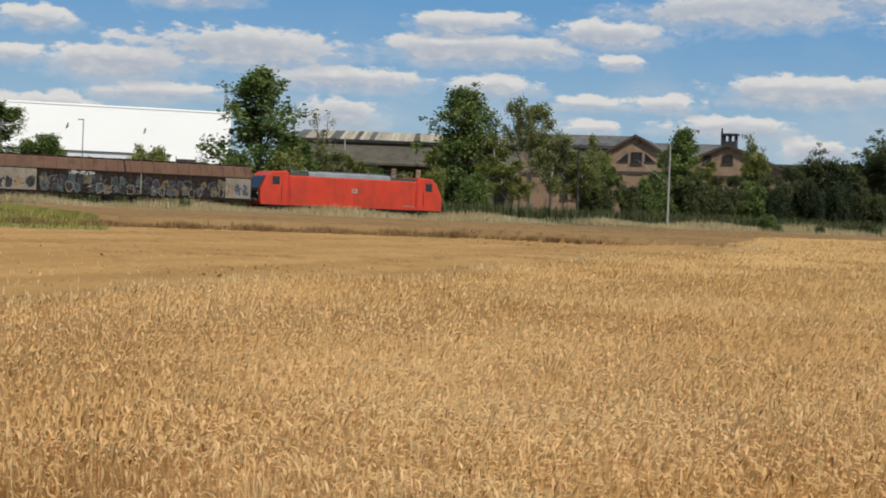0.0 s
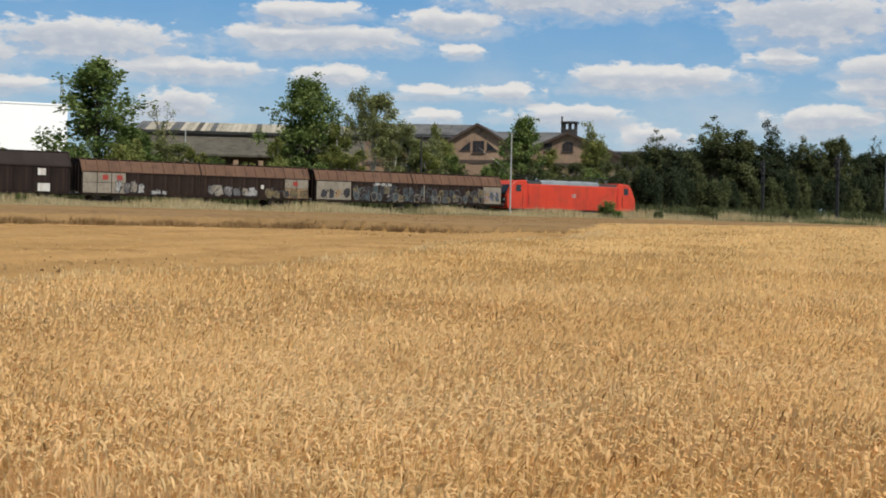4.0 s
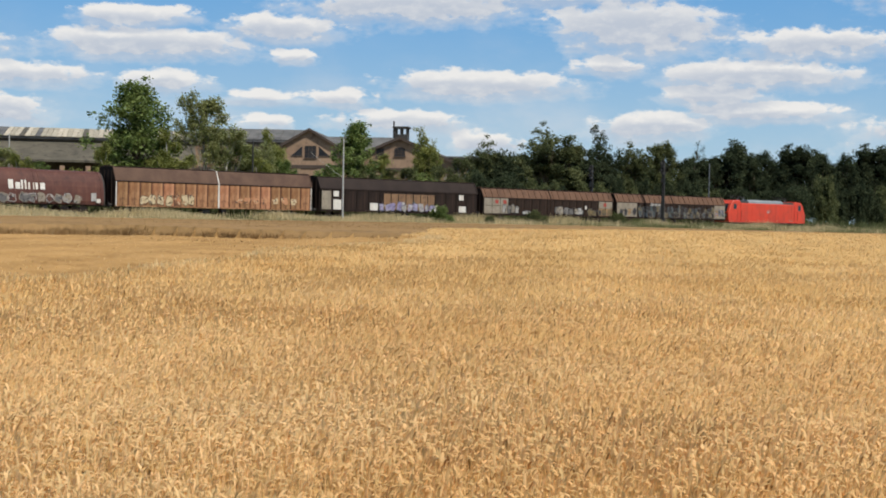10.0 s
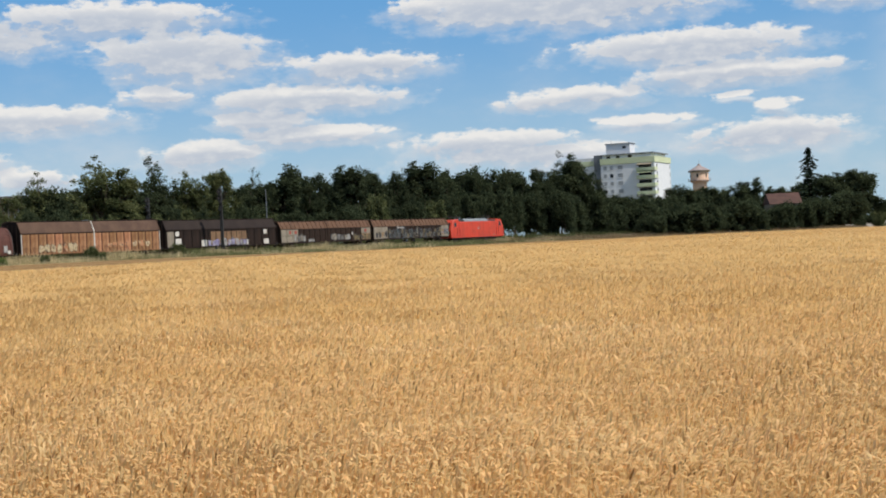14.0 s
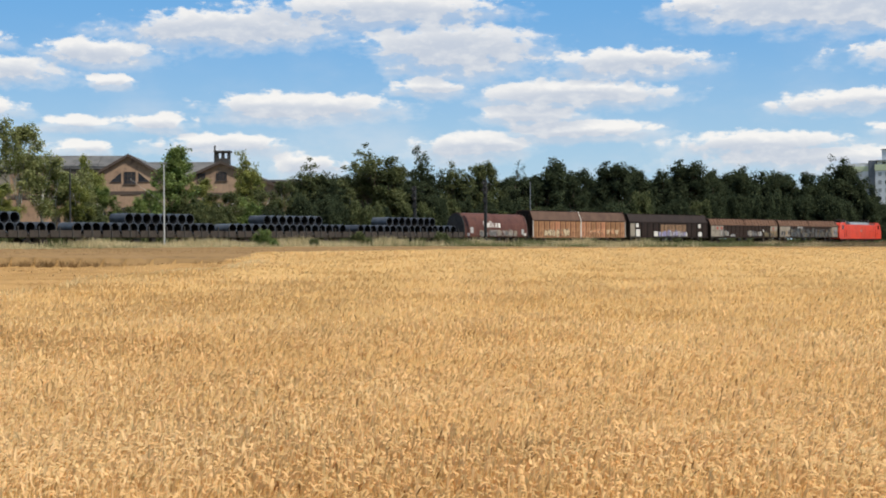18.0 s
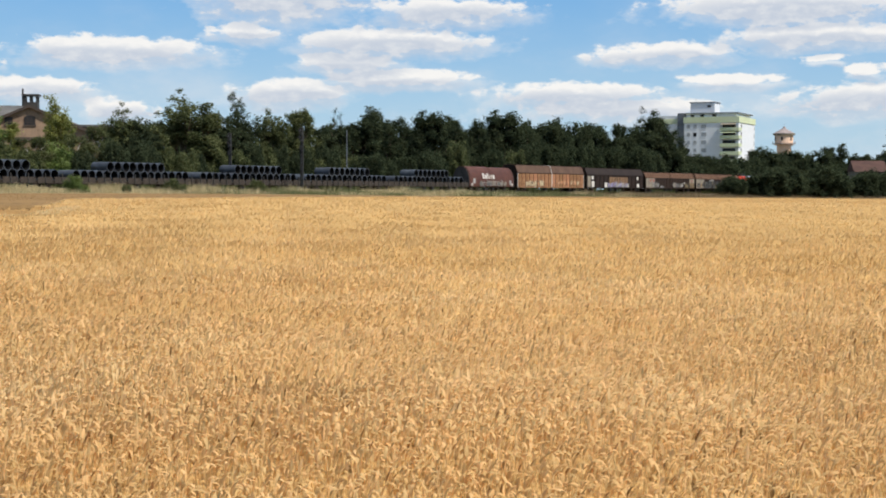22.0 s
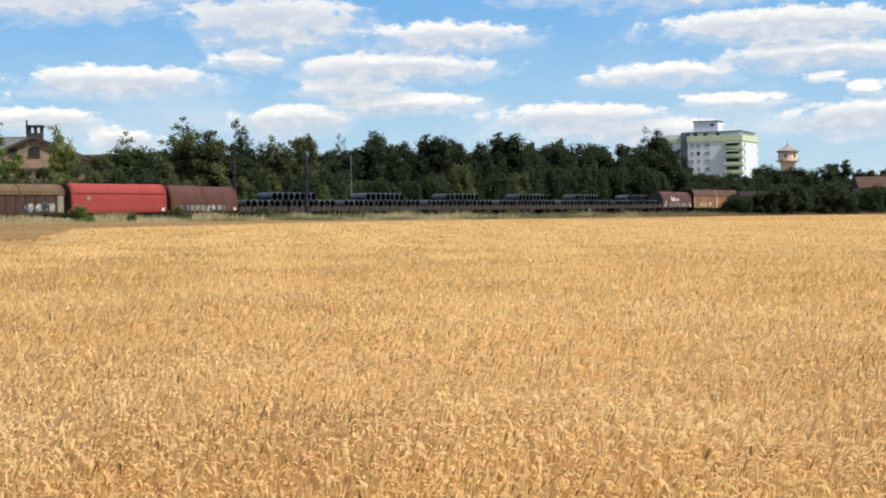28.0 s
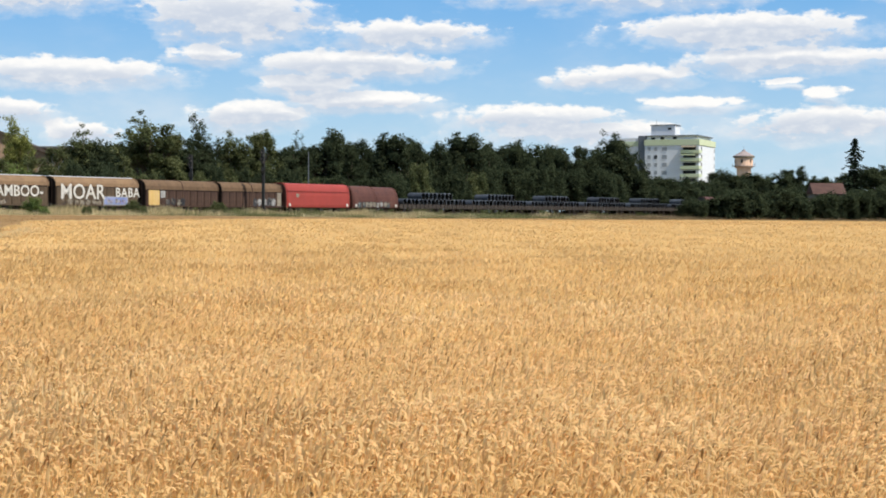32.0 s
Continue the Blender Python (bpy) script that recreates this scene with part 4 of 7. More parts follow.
def tag_shapes(owner, x0, x1, z0, z1, mats, seed, y=-SIDE - 0.092, count=9, outline=True, rims=None):
    """Unreadable faded graffiti: rimmed patches side by side, broken up by thin crossing strokes."""
    r = random.Random(seed)
    step = (x1 - x0) / count
    tall = z1 - z0
    for i in range(count):
        cx = x0 + step * (i + 0.5 + r.uniform(-0.15, 0.15))
        rz = tall * r.uniform(0.36, 0.5)
        cz = z0 + rz * r.uniform(1.0, 1.15)
        rx, lift = step * r.uniform(0.38, 0.52), 0.0006 * (i % 3)
        state = r.getstate()
        if outline:
            bm = bmesh.new()
            blotch(bm, cx, cz, rx, rz, r, y - 0.003 - lift, y, grow=min(0.06, 0.14 * step))
            part("spray_rim", bm, rims[i % len(rims)] if rims else M_SPRAY_BLACK, owner)
            r.setstate(state)
        bm = bmesh.new()
        blotch(bm, cx, cz, rx, rz, r, y - 0.008 - lift, y - 0.004)
        part("spray_shape", bm, mats[r.randrange(len(mats))], owner, "unreadable sprayed graffiti shape")
        for tone in (M_SPRAY_BLACK, (rims or mats)[r.randrange(len(rims or mats))], mats[r.randrange(len(mats))]):
            for k in range(r.randrange(2, 4)):
                bm = bmesh.new()
                fx, fz = cx + r.uniform(-0.9, 0.9) * rx, cz + r.uniform(-0.9, 0.7) * rz
                turn, size = r.uniform(0.3, 2.8), rz * r.uniform(0.3, 0.8)
                stroke(bm, fx, fz, fx + size * math.cos(turn), fz + size * 0.8 * math.sin(turn), r.uniform(0.045, 0.10), y - 0.0105 - lift - 0.0003 * k, y - 0.009)
                part("spray_run", bm, tone, owner)


def patch(owner, name, x0, x1, z0, z1, mat, y=-SIDE - 0.075, label=""):
    return part(name, boxes((x0, x1, y - 0.012, y, z0, z1), bevel=0.004), mat, owner, label)


def lettering(owner, text, x, z, size, mat, y=-SIDE - 0.1, squeeze=1.0, weight=0.02, spacing=1.0):
    cu = bpy.data.curves.new("lettering", "FONT")
    cu.body, cu.size, cu.extrude, cu.offset, cu.resolution_u, cu.space_character = text, size, 0.003, weight, 3, spacing
    tmp = bpy.data.objects.new("lettering", cu)
    scene.collection.objects.link(tmp)
    me = bpy.data.meshes.new_from_object(tmp.evaluated_get(bpy.context.evaluated_depsgraph_get()))
    bpy.data.objects.remove(tmp)
    me.materials.clear()
    me.materials.append(mat)
    ob = new("lettering", me)
    ob.parent = owner
    ob.matrix_basis = pose(x, y, z, 90, 0, 0) @ Matrix.Diagonal((squeeze, 1, 1, 1))
    tagged(ob, f"sprayed letters reading {text}")
    return ob


def covered_wagon(label, length, eave, top, mats, bays, ribs=0, two_axle=False, centre_post=True, group="covered wagons", cap=False, roof_ribs=True, seam=None, barrel=False):
    """A sliding-wall wagon: wall panels in bays, an arched roof that folds over them, dark ends."""
    wall_mat, roof_mat, post_mat = mats
    w = thing("covered_wagon", label, "goods wagon", group=group)
    half = length / 2
    underframe(w, half, two_axle)
    part("floor_pan", boxes((-half, half, -SIDE + 0.02, SIDE - 0.02, 1.1, 1.22)), M_UNDER, w)
    lo = 1.02
    bay = (length - 0.3) / bays
    proto = None
    for sidey in (-1, 1):
        for i in range(bays):
            x0 = -half + 0.15 + i * bay
            if proto is None:
                # one pressed panel with a shallow bulge between raised edges
                bm = bmesh.new()
                box(bm, 0.03, bay - 0.03, -0.03, 0.03, lo, eave)
                box(bm, 0.10, bay - 0.10, -0.06, -0.028, lo + 0.08, eave - 0.06, bevel=0.02)
                part_ob = part("wall_panel", bm, wall_mat, w)
                proto = part_ob.data
                part_ob.matrix_basis = pose(x0, sidey * SIDE, 0)
            else:
                shared("wall_panel", proto, w, pose(x0, -SIDE, 0) if sidey < 0 else pose(x0 + bay, SIDE, 0, 0, 0, 180))
        post = None
        for i in range(bays + 1):
            m = pose(-half + 0.15 + i * bay, sidey * SIDE, 0)
            if post is None:
                post = part("wall_post", boxes((-0.035, 0.035, -0.07, 0.07, lo, eave + 0.02)), seam or wall_mat, w)
                post.matrix_basis = m
            else:
                shared("wall_post", post.data, w, m)
        part("sill", boxes((-half, half, sidey * SIDE - 0.05, sidey * SIDE + 0.05, lo - 0.1, lo)), wall_mat, w)
    for end in (-1, 1):
        out = [(-SIDE, 1.1)] + (roof_outline if barrel else roof_slopes)(eave, top - 0.06, SIDE - 0.02) + [(SIDE, 1.1)]
        bm = bmesh.new()
        prism(bm, out, "x", min(end * half, end * (half - 0.08)), max(end * half, end * (half - 0.08)))
        for yy in (-0.9, -0.3, 0.3, 0.9):
            box(bm, min(end * half, end * (half + 0.06)), max(end * half, end * (half + 0.06)), yy - 0.05, yy + 0.05, 1.15, top - 0.35)
        part("end_wall", bm, M_DARK_WAGON, w, "dark end wall with upright stiffeners")
    line = roof_outline(eave - 0.02, top, SIDE + 0.06) if barrel else roof_slopes(eave - 0.02, top, SIDE + 0.06)
    sections = 2 if centre_post else 1
    for k in range(sections):
        x0, x1 = -half + k * length / sections, -half + (k + 1) * length / sections
        bm = bmesh.new()
        roof_shell(bm, x0 + 0.02, x1 - 0.02, line)
        roof = part("roof", bm, roof_mat, w)
        if roof_ribs:
            n = max(2, int(ribs / sections))
            for i in range(n):
                bm = bmesh.new()
                rib(bm, x0 + (i + 0.5) * (x1 - x0) / n, line)
                part("roof_rib", bm, roof_mat, roof)
    part("eave_rail", boxes((-half, half, -SIDE - 0.1, -SIDE - 0.05, eave - 0.06, eave + 0.02), (-half, half, SIDE + 0.05, SIDE + 0.1, eave - 0.06, eave + 0.02), bevel=0.01), M_DARK_WAGON, w)
    if not barrel:
        z = eave + 0.93 * (top - eave)
        part("roof_lip", boxes((-half, half, -1.02, -0.94, z, z + 0.09), (-half, half, 0.94, 1.02, z, z + 0.09), bevel=0.01), M_DARK_WAGON, w, "dark lip along the roof's edge")
    if cap:
        part("roof_ridge", boxes((-half - 0.02, half + 0.02, -0.55, 0.55, top - 0.03, top + 0.06), bevel=0.02), post_mat, w, "pale ridge walkway")
    for end in (-1, 1):
        bm = bmesh.new()
        rib(bm, end * (half - 0.05), line, 0.06, 0.06)
        part("end_arch", bm, roof_mat, w)
        if seam:
            part("end_post", boxes((end * (half - 0.09) - 0.05, end * (half - 0.09) + 0.05, -SIDE - 0.1, -SIDE - 0.04, lo - 0.05, eave - 0.06)), post_mat, w, "pale end post")
    if centre_post:
        bm = bmesh.new()
        rib(bm, 0, line, 0.05, 0.06)
        box(bm, -0.09, 0.09, -SIDE - 0.1, -SIDE - 0.05, lo - 0.05, eave)
        box(bm, -0.09, 0.09, SIDE + 0.05, SIDE + 0.1, lo - 0.05, eave)
        part("centre_post", bm, post_mat, w)
    return w


def hood_wagon(label, length, top, mat, end_mat, arches=2, square=3.2):
    """A coil wagon under a round telescopic hood."""
    w = thing("hood_wagon", label, "goods wagon", group="coil wagons")
    half = length / 2
    underframe(w, half, length < 12)
    line = roof_outline(1.3, top, SIDE + 0.04, 16, square)
    line = [(-SIDE + 0.02, 1.0)] + line + [(SIDE - 0.02, 1.0)]
    cuts = [-half + length * i / arches for i in range(arches + 1)]
    for i in range(arches):
        shrink = 1.0 if i % 2 == 0 else 0.975
        bm = bmesh.new()
        prism(bm, [(y * shrink, 1.0 + (z - 1.0) * shrink) for y, z in line], "x", cuts[i] + 0.01, cuts[i + 1] - 0.01)
        hood = part("hood", bm, mat, w)
        for x in (cuts[i] + 0.25, cuts[i + 1] - 0.25):
            bm = bmesh.new()
            rib(bm, x, [(y * shrink, 1.0 + (z - 1.0) * shrink) for y, z in line], 0.05, 0.035)
            part("hood_rim", bm, mat, hood)
    for end in (-1, 1):
        bm = bmesh.new()
        prism(bm, [(y * 0.97, 1.02 + (z - 1.02) * 0.965) for y, z in line], "x", min(end * half, end * (half + 0.12)), max(end * half, end * (half + 0.12)))
        part("end_cap", bm, end_mat, w)
    for x in (-half + 0.4, half - 0.8):
        part("lock_box", boxes((x, x + 0.4, -SIDE - 0.12, -SIDE, 1.15, 1.5), bevel=0.02), M_WHITE, w, "white lock box with a label")
    return w


def hood_patch(owner, name, x0, x1, z0, z1, mat, top, square, label=""):
    """A flat marking that follows the round side of a hood."""
    def side(z):
        f = max(0.0, (z - 1.3) / (top - 1.3))
        return -(SIDE + 0.04) * (1 - f ** square) ** (1 / square)
    zs = [z0 + (z1 - z0) * k / 5 for k in range(6)]
    bm = bmesh.new()
    prism(bm, [(side(z) - 0.02, z) for z in zs] + [(side(z) + 0.02, z) for z in reversed(zs)], "x", x0, x1)
    return part(name, bm, mat, owner, label)


def locomotive():
    w = thing("locomotive", "bright red electric goods locomotive with grey roof gear", "locomotive")
    half, wd = 9.05, 1.48
    # side outline of the body: raked cab ends above a blunt lower nose
    outline = [(-half, 1.15), (-half + 0.12, 0.72), (half - 0.12, 0.72), (half, 1.15), (half - 0.02, 1.95), (half - 0.62, 3.15), (half - 1.1, 3.56), (half - 2.55, 3.64), (half - 2.72, 3.26), (-half + 2.72, 3.26), (-half + 2.55, 3.64), (-half + 1.1, 3.56), (-half + 0.62, 3.15), (-half + 0.02, 1.95)]
    bm = bmesh.new()
    prism(bm, outline, "y", -wd, wd)
    bmesh.ops.bevel(bm, geom=[e for e in bm.edges if abs(e.verts[0].co.y - e.verts[1].co.y) < 0.01 and (e.verts[0].co.z + e.verts[1].co.z) / 2 > 1.0], offset=0.12, segments=3, affect="EDGES", profile=0.5)
    body = part("body", bm, M_RED, w)
    for end in (-1, 1):
        def ex(v):
            return end * v
        bm = bmesh.new()
        vs = [bm.verts.new(c) for c in ((ex(half - 0.03), -1.15, 2.08), (ex(half - 0.03), 1.15, 2.08), (ex(half - 0.55), 1.1, 3.12), (ex(half - 0.55), -1.1, 3.12))]
        vs2 = [bm.verts.new((v.co.x + ex(0.035), v.co.y, v.co.z + 0.015)) for v in vs]
        bm.faces.new(vs2)
        bm.faces.new(vs[::-1])
        for i in range(4):
            bm.faces.new((vs[i], vs[(i + 1) % 4], vs2[(i + 1) % 4], vs2[i]))
        bmesh.ops.recalc_face_normals(bm, faces=bm.faces)
        part("windscreen", bm, M_GLASS_DARK, w, "wide dark raked windscreen")
        part("nose_panel", boxes((min(ex(half - 0.01), ex(half + 0.02)), max(ex(half - 0.01), ex(half + 0.02)), -1.2, 1.2, 1.3, 1.88), bevel=0.01), M_STEEL_DARK if end < 0 else M_RED, w)
        for sy in (-0.95, 0.95):
            part("headlight", tubes(((ex(half - 0.02), sy, 1.62), (ex(half + 0.05), sy, 1.62), 0.13, 0.12), sides=14), M_WHITE, w, "round white headlight")
            part("buffer", tubes(((ex(half - 0.1), sy * 0.92, 1.06), (ex(half + 0.3), sy * 0.92, 1.06), 0.12, 0.1), ((ex(half + 0.3), sy * 0.92, 1.06), (ex(half + 0.35), sy * 0.92, 1.06), 0.25, 0.24), sides=12), M_STEEL_DARK, w)
        for sy in (-1, 1):
            x = ex(half - 1.45)
            cabw = part("cab_window", boxes((x - 0.34, x + 0.34, min(sy * wd, sy * (wd + 0.012)), max(sy * wd, sy * (wd + 0.012)), 2.45, 3.12), bevel=0.006), M_GLASS_DARK, w)
            part("cab_door_seam", boxes(*[(x2 - 0.015, x2 + 0.015, min(sy * wd, sy * (wd + 0.01)), max(sy * wd, sy * (wd + 0.01)), 0.95, 3.3) for x2 in (ex(half - 2.05), ex(half - 2.75))]), M_RED_DARK, w)
            for back in (2.0, 2.8):
                part("handrail", tubes(((ex(half - back), sy * (wd + 0.05), 1.1), (ex(half - back), sy * (wd + 0.05), 2.3), 0.02), sides=6), M_STEEL_DARK, w)
            part("shoulder", boxes((min(ex(half - 2.8), ex(half - 2.55)), max(ex(half - 2.8), ex(half - 2.55)), min(sy * wd, sy * (wd + 0.008)), max(sy * wd, sy * (wd + 0.008)), 0.8, 3.2)), M_RED_DARK, w)
    # grey roof with hatches between the cabs
    bm = bmesh.new()
    prism(bm, [(-1.42, 3.26), (-1.36, 3.52), (-1.1, 3.67), (1.1, 3.67), (1.36, 3.52), (1.42, 3.26)], "x", -half + 4.6, half - 5.4)
    part("roof_hood", bm, M_ROOF_GREY, w)
    for x0, x1 in ((-half + 2.78, -half + 4.56), (half - 5.36, half - 2.78)):
        bm = bmesh.new()
        prism(bm, [(-1.4, 3.26), (-1.32, 3.52), (1.32, 3.52), (1.4, 3.26)], "x", x0, x1)
        part("roof_well", bm, M_STEEL_DARK, w)
        xm = (x0 + x1) / 2
        rows = []
        for sy in (-0.7, 0.7):
            rows += [((xm - 0.9, sy * 0.8, 3.82), (xm + 0.8, sy, 4.02), 0.025), ((xm + 0.8, sy, 4.02), (xm - 0.7, sy * 0.9, 4.16), 0.02)]
        rows += [((xm - 0.7, -0.95, 4.18), (xm - 0.7, 0.95, 4.18), 0.03), ((xm - 0.45, -0.95, 4.18), (xm - 0.45, 0.95, 4.18), 0.03), ((xm + 0.8, -0.7, 4.02), (xm + 0.8, 0.7, 4.02), 0.03)]
        frame_bar = part("pantograph", tubes(rows[-1], sides=6), M_STEEL_DARK, w, "folded current collector")
        for row in rows[:-1]:
            part("collector_bar", tubes(row, sides=6), M_STEEL_DARK, frame_bar)
    for x in (-2.6, -0.9, 0.9, 2.6):
        part("roof_hatch", boxes((x - 0.7, x + 0.7, -0.8, 0.8, 3.66, 3.73), bevel=0.02), M_ROOF_GREY, w)
    for x in (-5.6, -4.3, 4.3, 5.6):
        part("insulator", tubes(((x, -0.4, 3.6), (x, -0.4, 3.9), 0.09, 0.06), sides=8), M_ROOF_GREY, w)
    # side panels, grime band and the plain white mark
    for sy in (-1, 1):
        for i in range(7):
            x = -5.6 + i * 1.85
            part("side_seam", boxes((x - 0.012, x + 0.012, min(sy * wd, sy * (wd + 0.006)), max(sy * wd, sy * (wd + 0.006)), 0.85, 3.2)), M_RED_DARK, w)
        mark = part("white_mark", boxes((-0.26, 0.26, min(sy * wd, sy * (wd + 0.01)), max(sy * wd, sy * (wd + 0.01)), 2.0, 2.36), bevel=0.004), M_SPRAY_WHITE, w, "small plain white mark on the side")
        part("mark_inset", boxes((-0.12, 0.12, min(sy * wd, sy * (wd + 0.014)), max(sy * wd, sy * (wd + 0.014)), 2.11, 2.28), bevel=0.004), M_RED, mark)
        part("skirt", boxes((-half + 0.6, half - 0.6, sy * 1.3 - 0.04, sy * 1.3 + 0.04, 0.55, 0.8)), M_STEEL_DARK, w)
        part("number_bar", boxes((5.0, 6.1, min(sy * wd, sy * (wd + 0.008)), max(sy * wd, sy * (wd + 0.008)), 1.0, 1.07)), M_SPRAY_CREAM, w)
    part("transformer_box", boxes((-2.6, 2.6, -1.25, 1.25, 0.3, 0.75), bevel=0.05), M_UNDER, w)
    for x in (-5.2, 5.2):
        bogie(w, x, 2.6)
    return w


def coil_wagon_load(w, half, seed):
    """Pipes of dark steel across the wagon: a full lower row and a shorter row on top."""
    bm = bmesh.new()
    k, r0, r1 = 24, 0.55, 0.485
    rows = [[], [], [], []]
    for j in range(k):
        a = math.tau * j / k
        c, sn = math.cos(a), math.sin(a)
        for row, (rad, y) in zip(rows, ((r0, -1.2), (r0, 1.2), (r1, 1.2), (r1, -1.2))):
            row.append(bm.verts.new((rad * c, y, rad * sn)))
    for i in range(4):
        a, b = rows[i], rows[(i + 1) % 4]
        for j in range(k):
            face = bm.faces.new((a[j], b[j], b[(j + 1) % k], a[(j + 1) % k]))
            face.material_index = 1 if i == 2 else 0
    bmesh.ops.recalc_face_normals(bm, faces=bm.faces)
    first = part("steel_pipe", bm, M_PIPE, w, "dark blue-grey steel pipe, open end outwards", smooth_faces=True)
    me = first.data
    me.materials.append(M_BORE_SHADE)
    me.set_sharp_from_angle(angle=radians(40))
    spots = []
    n = 16
    for i in range(n):
        x = -half + 1.15 + i * (2 * half - 2.3) / (n - 1)
        spots.append((x, 1.28 + r0))
    r = random.Random(seed)
    up = 8
    start = 3 + r.choice((0, 1, 2))
    for i in range(up):
        a, b = spots[start + i], spots[start + i + 1]
        spots.append(((a[0] + b[0]) / 2, 1.28 + r0 + 0.92))
    for i, (x, z) in enumerate(spots):
        m = pose(x, r.uniform(-0.06, 0.06), z, 0, r.uniform(0, 360), 0)
        if i == 0:
            first.matrix_basis = m
        else:
            shared("steel_pipe", me, w, m)


def flat_wagon(seed):
    w = thing("flat_wagon", "long flat wagon with stakes, stacked with dark blue-grey steel pipes", "goods wagon", group="flat wagons with steel pipes")
    half = 9.55
    underframe(w, half)
    part("deck", boxes((-half, half, -1.4, 1.4, 1.16, 1.26), bevel=0.01), M_TIMBER, w)
    for sy in (-1, 1):
        for i in range(9):
            x = -half + 0.4 + i * (2 * half - 0.8) / 8
            part("drop_side", boxes((x - 1.0, x + 1.0, sy * 1.42 - 0.03, sy * 1.42 + 0.03, 0.95, 1.6), bevel=0.01), M_TIMBER, w)
            part("stake", boxes((x - 0.05, x + 0.05, sy * 1.49 - 0.05, sy * 1.49 + 0.05, 0.95, 2.0), bevel=0.01), M_STEEL_DARK, w)
    coil_wagon_load(w, half, seed)
    return w


def build_train():
    TRAIN.append((locomotive(), -9.35))
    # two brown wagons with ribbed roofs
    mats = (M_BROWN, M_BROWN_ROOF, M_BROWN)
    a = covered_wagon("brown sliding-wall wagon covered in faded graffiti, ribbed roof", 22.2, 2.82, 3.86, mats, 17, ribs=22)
    dull = (M_SPRAY_TEAL, M_SPRAY_BLACK, M_BROWN, M_SPRAY_BLACK, M_BROWN, M_SPRAY_TEAL, M_SPRAY_OCHRE)
    tag_shapes(a, -6.9, 8.6, 1.55, 2.55, dull, 3, count=22, rims=(M_SPRAY_TEAL, M_SPRAY_SMOKE, M_SPRAY_BLACK, M_BROWN))
    tag_shapes(a, -6.9, 8.6, 1.04, 1.9, dull[::-1], 5, count=24, y=-SIDE - 0.108, rims=(M_SPRAY_SMOKE, M_SPRAY_BLACK, M_SPRAY_TEAL, M_SPRAY_CREAM))
    patch(a, "chalk_stripe", 1.26, 1.36, 1.1, 2.75, M_SPRAY_CREAM, y=-SIDE - 0.125)
    patch(a, "pale_panel", 8.7, 11.0, 1.1, 2.8, M_SPRAY_CREAM, label="pale end panel with graffiti")
    patch(a, "pale_panel", -11.0, -7.2, 1.1, 2.85, M_SPRAY_CREAM, label="pale end panel with graffiti")
    tag_shapes(a, -10.6, -7.4, 1.2, 2.2, (M_SPRAY_BLACK, M_SPRAY_ORANGE, M_BROWN), 9, count=4, outline=False)
    tag_shapes(a, 8.8, 10.9, 1.2, 2.4, (M_SPRAY_TEAL, M_SPRAY_ORANGE, M_SPRAY_LILAC), 10, count=3, outline=False)
    tag_shapes(a, -4.6, -2.4, 2.45, 2.85, (M_SPRAY_WHITE,), 11, count=3, outline=False)
    TRAIN.append((a, -30.3))
    b = covered_wagon("brown sliding-wall wagon with pale end panels and white graffiti", 22.2, 2.84, 3.9, mats, 17, ribs=22)
    for x0 in (-11.0, -9.7, -8.4):
        for z0 in (1.1, 1.98):
            patch(b, "pale_panel", x0, x0 + 1.24, z0, z0 + 0.84, M_SPRAY_CREAM, label="pale grey end panel")
    for x0 in (8.5, 9.75):
        for z0 in (1.1, 1.98):
            patch(b, "pale_panel", x0, x0 + 1.2, z0, z0 + 0.84, M_SPRAY_CREAM if z0 > 1.5 else M_SPRAY_ORANGE, label="pale grey end panel")
    for x0, z0 in ((-9.25, 2.2), (-7.95, 2.2), (9.35, 2.2)):
        patch(b, "red_label", x0, x0 + 0.5, z0, z0 + 0.4, M_HOOD_RED, y=-SIDE - 0.09, label="small faded red label")
    tag_shapes(b, -8.1, -5.5, 1.1, 2.2, (M_SPRAY_WHITE, M_SPRAY_SMOKE, M_SPRAY_CREAM), 21, count=4)
    tag_shapes(b, -4.9, -3.3, 1.1, 1.5, (M_SPRAY_WHITE,), 22, count=3)
    tag_shapes(b, 0.4, 5.6, 1.12, 2.05, (M_SPRAY_WHITE, M_SPRAY_CREAM, M_SPRAY_SMOKE), 23, count=6)
    tag_shapes(b, 6.4, 10.9, 1.08, 2.0, (M_SPRAY_ORANGE, M_SPRAY_OCHRE, M_SPRAY_BLACK), 24, count=5, y=-SIDE - 0.1)
    patch(b, "label_plate", 6.0, 6.3, 1.85, 2.2, M_WHITE)
    TRAIN.append((b, -53.2))
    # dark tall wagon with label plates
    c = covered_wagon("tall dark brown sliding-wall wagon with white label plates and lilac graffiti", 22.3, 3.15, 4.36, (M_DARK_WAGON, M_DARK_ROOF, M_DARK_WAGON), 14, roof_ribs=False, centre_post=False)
    patch(c, "pale_panel", -10.9, -9.7, 1.1, 2.95, M_SPRAY_CREAM, label="pale stained end panel")
    for x0, z0, z1 in ((-9.4, 2.4, 2.95), (-9.4, 1.1, 2.1), (-4.5, 1.1, 1.85), (3.9, 1.1, 1.75), (8.3, 2.4, 2.95), (8.3, 1.1, 1.75)):
        patch(c, "label_plate", x0, x0 + (0.7 if z0 > 2 else 1.05), z0, z1, M_WHITE)
    for i in range(7):
        patch(c, "tan_panel", -2.6 + i * 1.05, -1.68 + i * 1.05, 1.25, 2.85, M_TAN_PANEL, label="faded rusty tan panel")
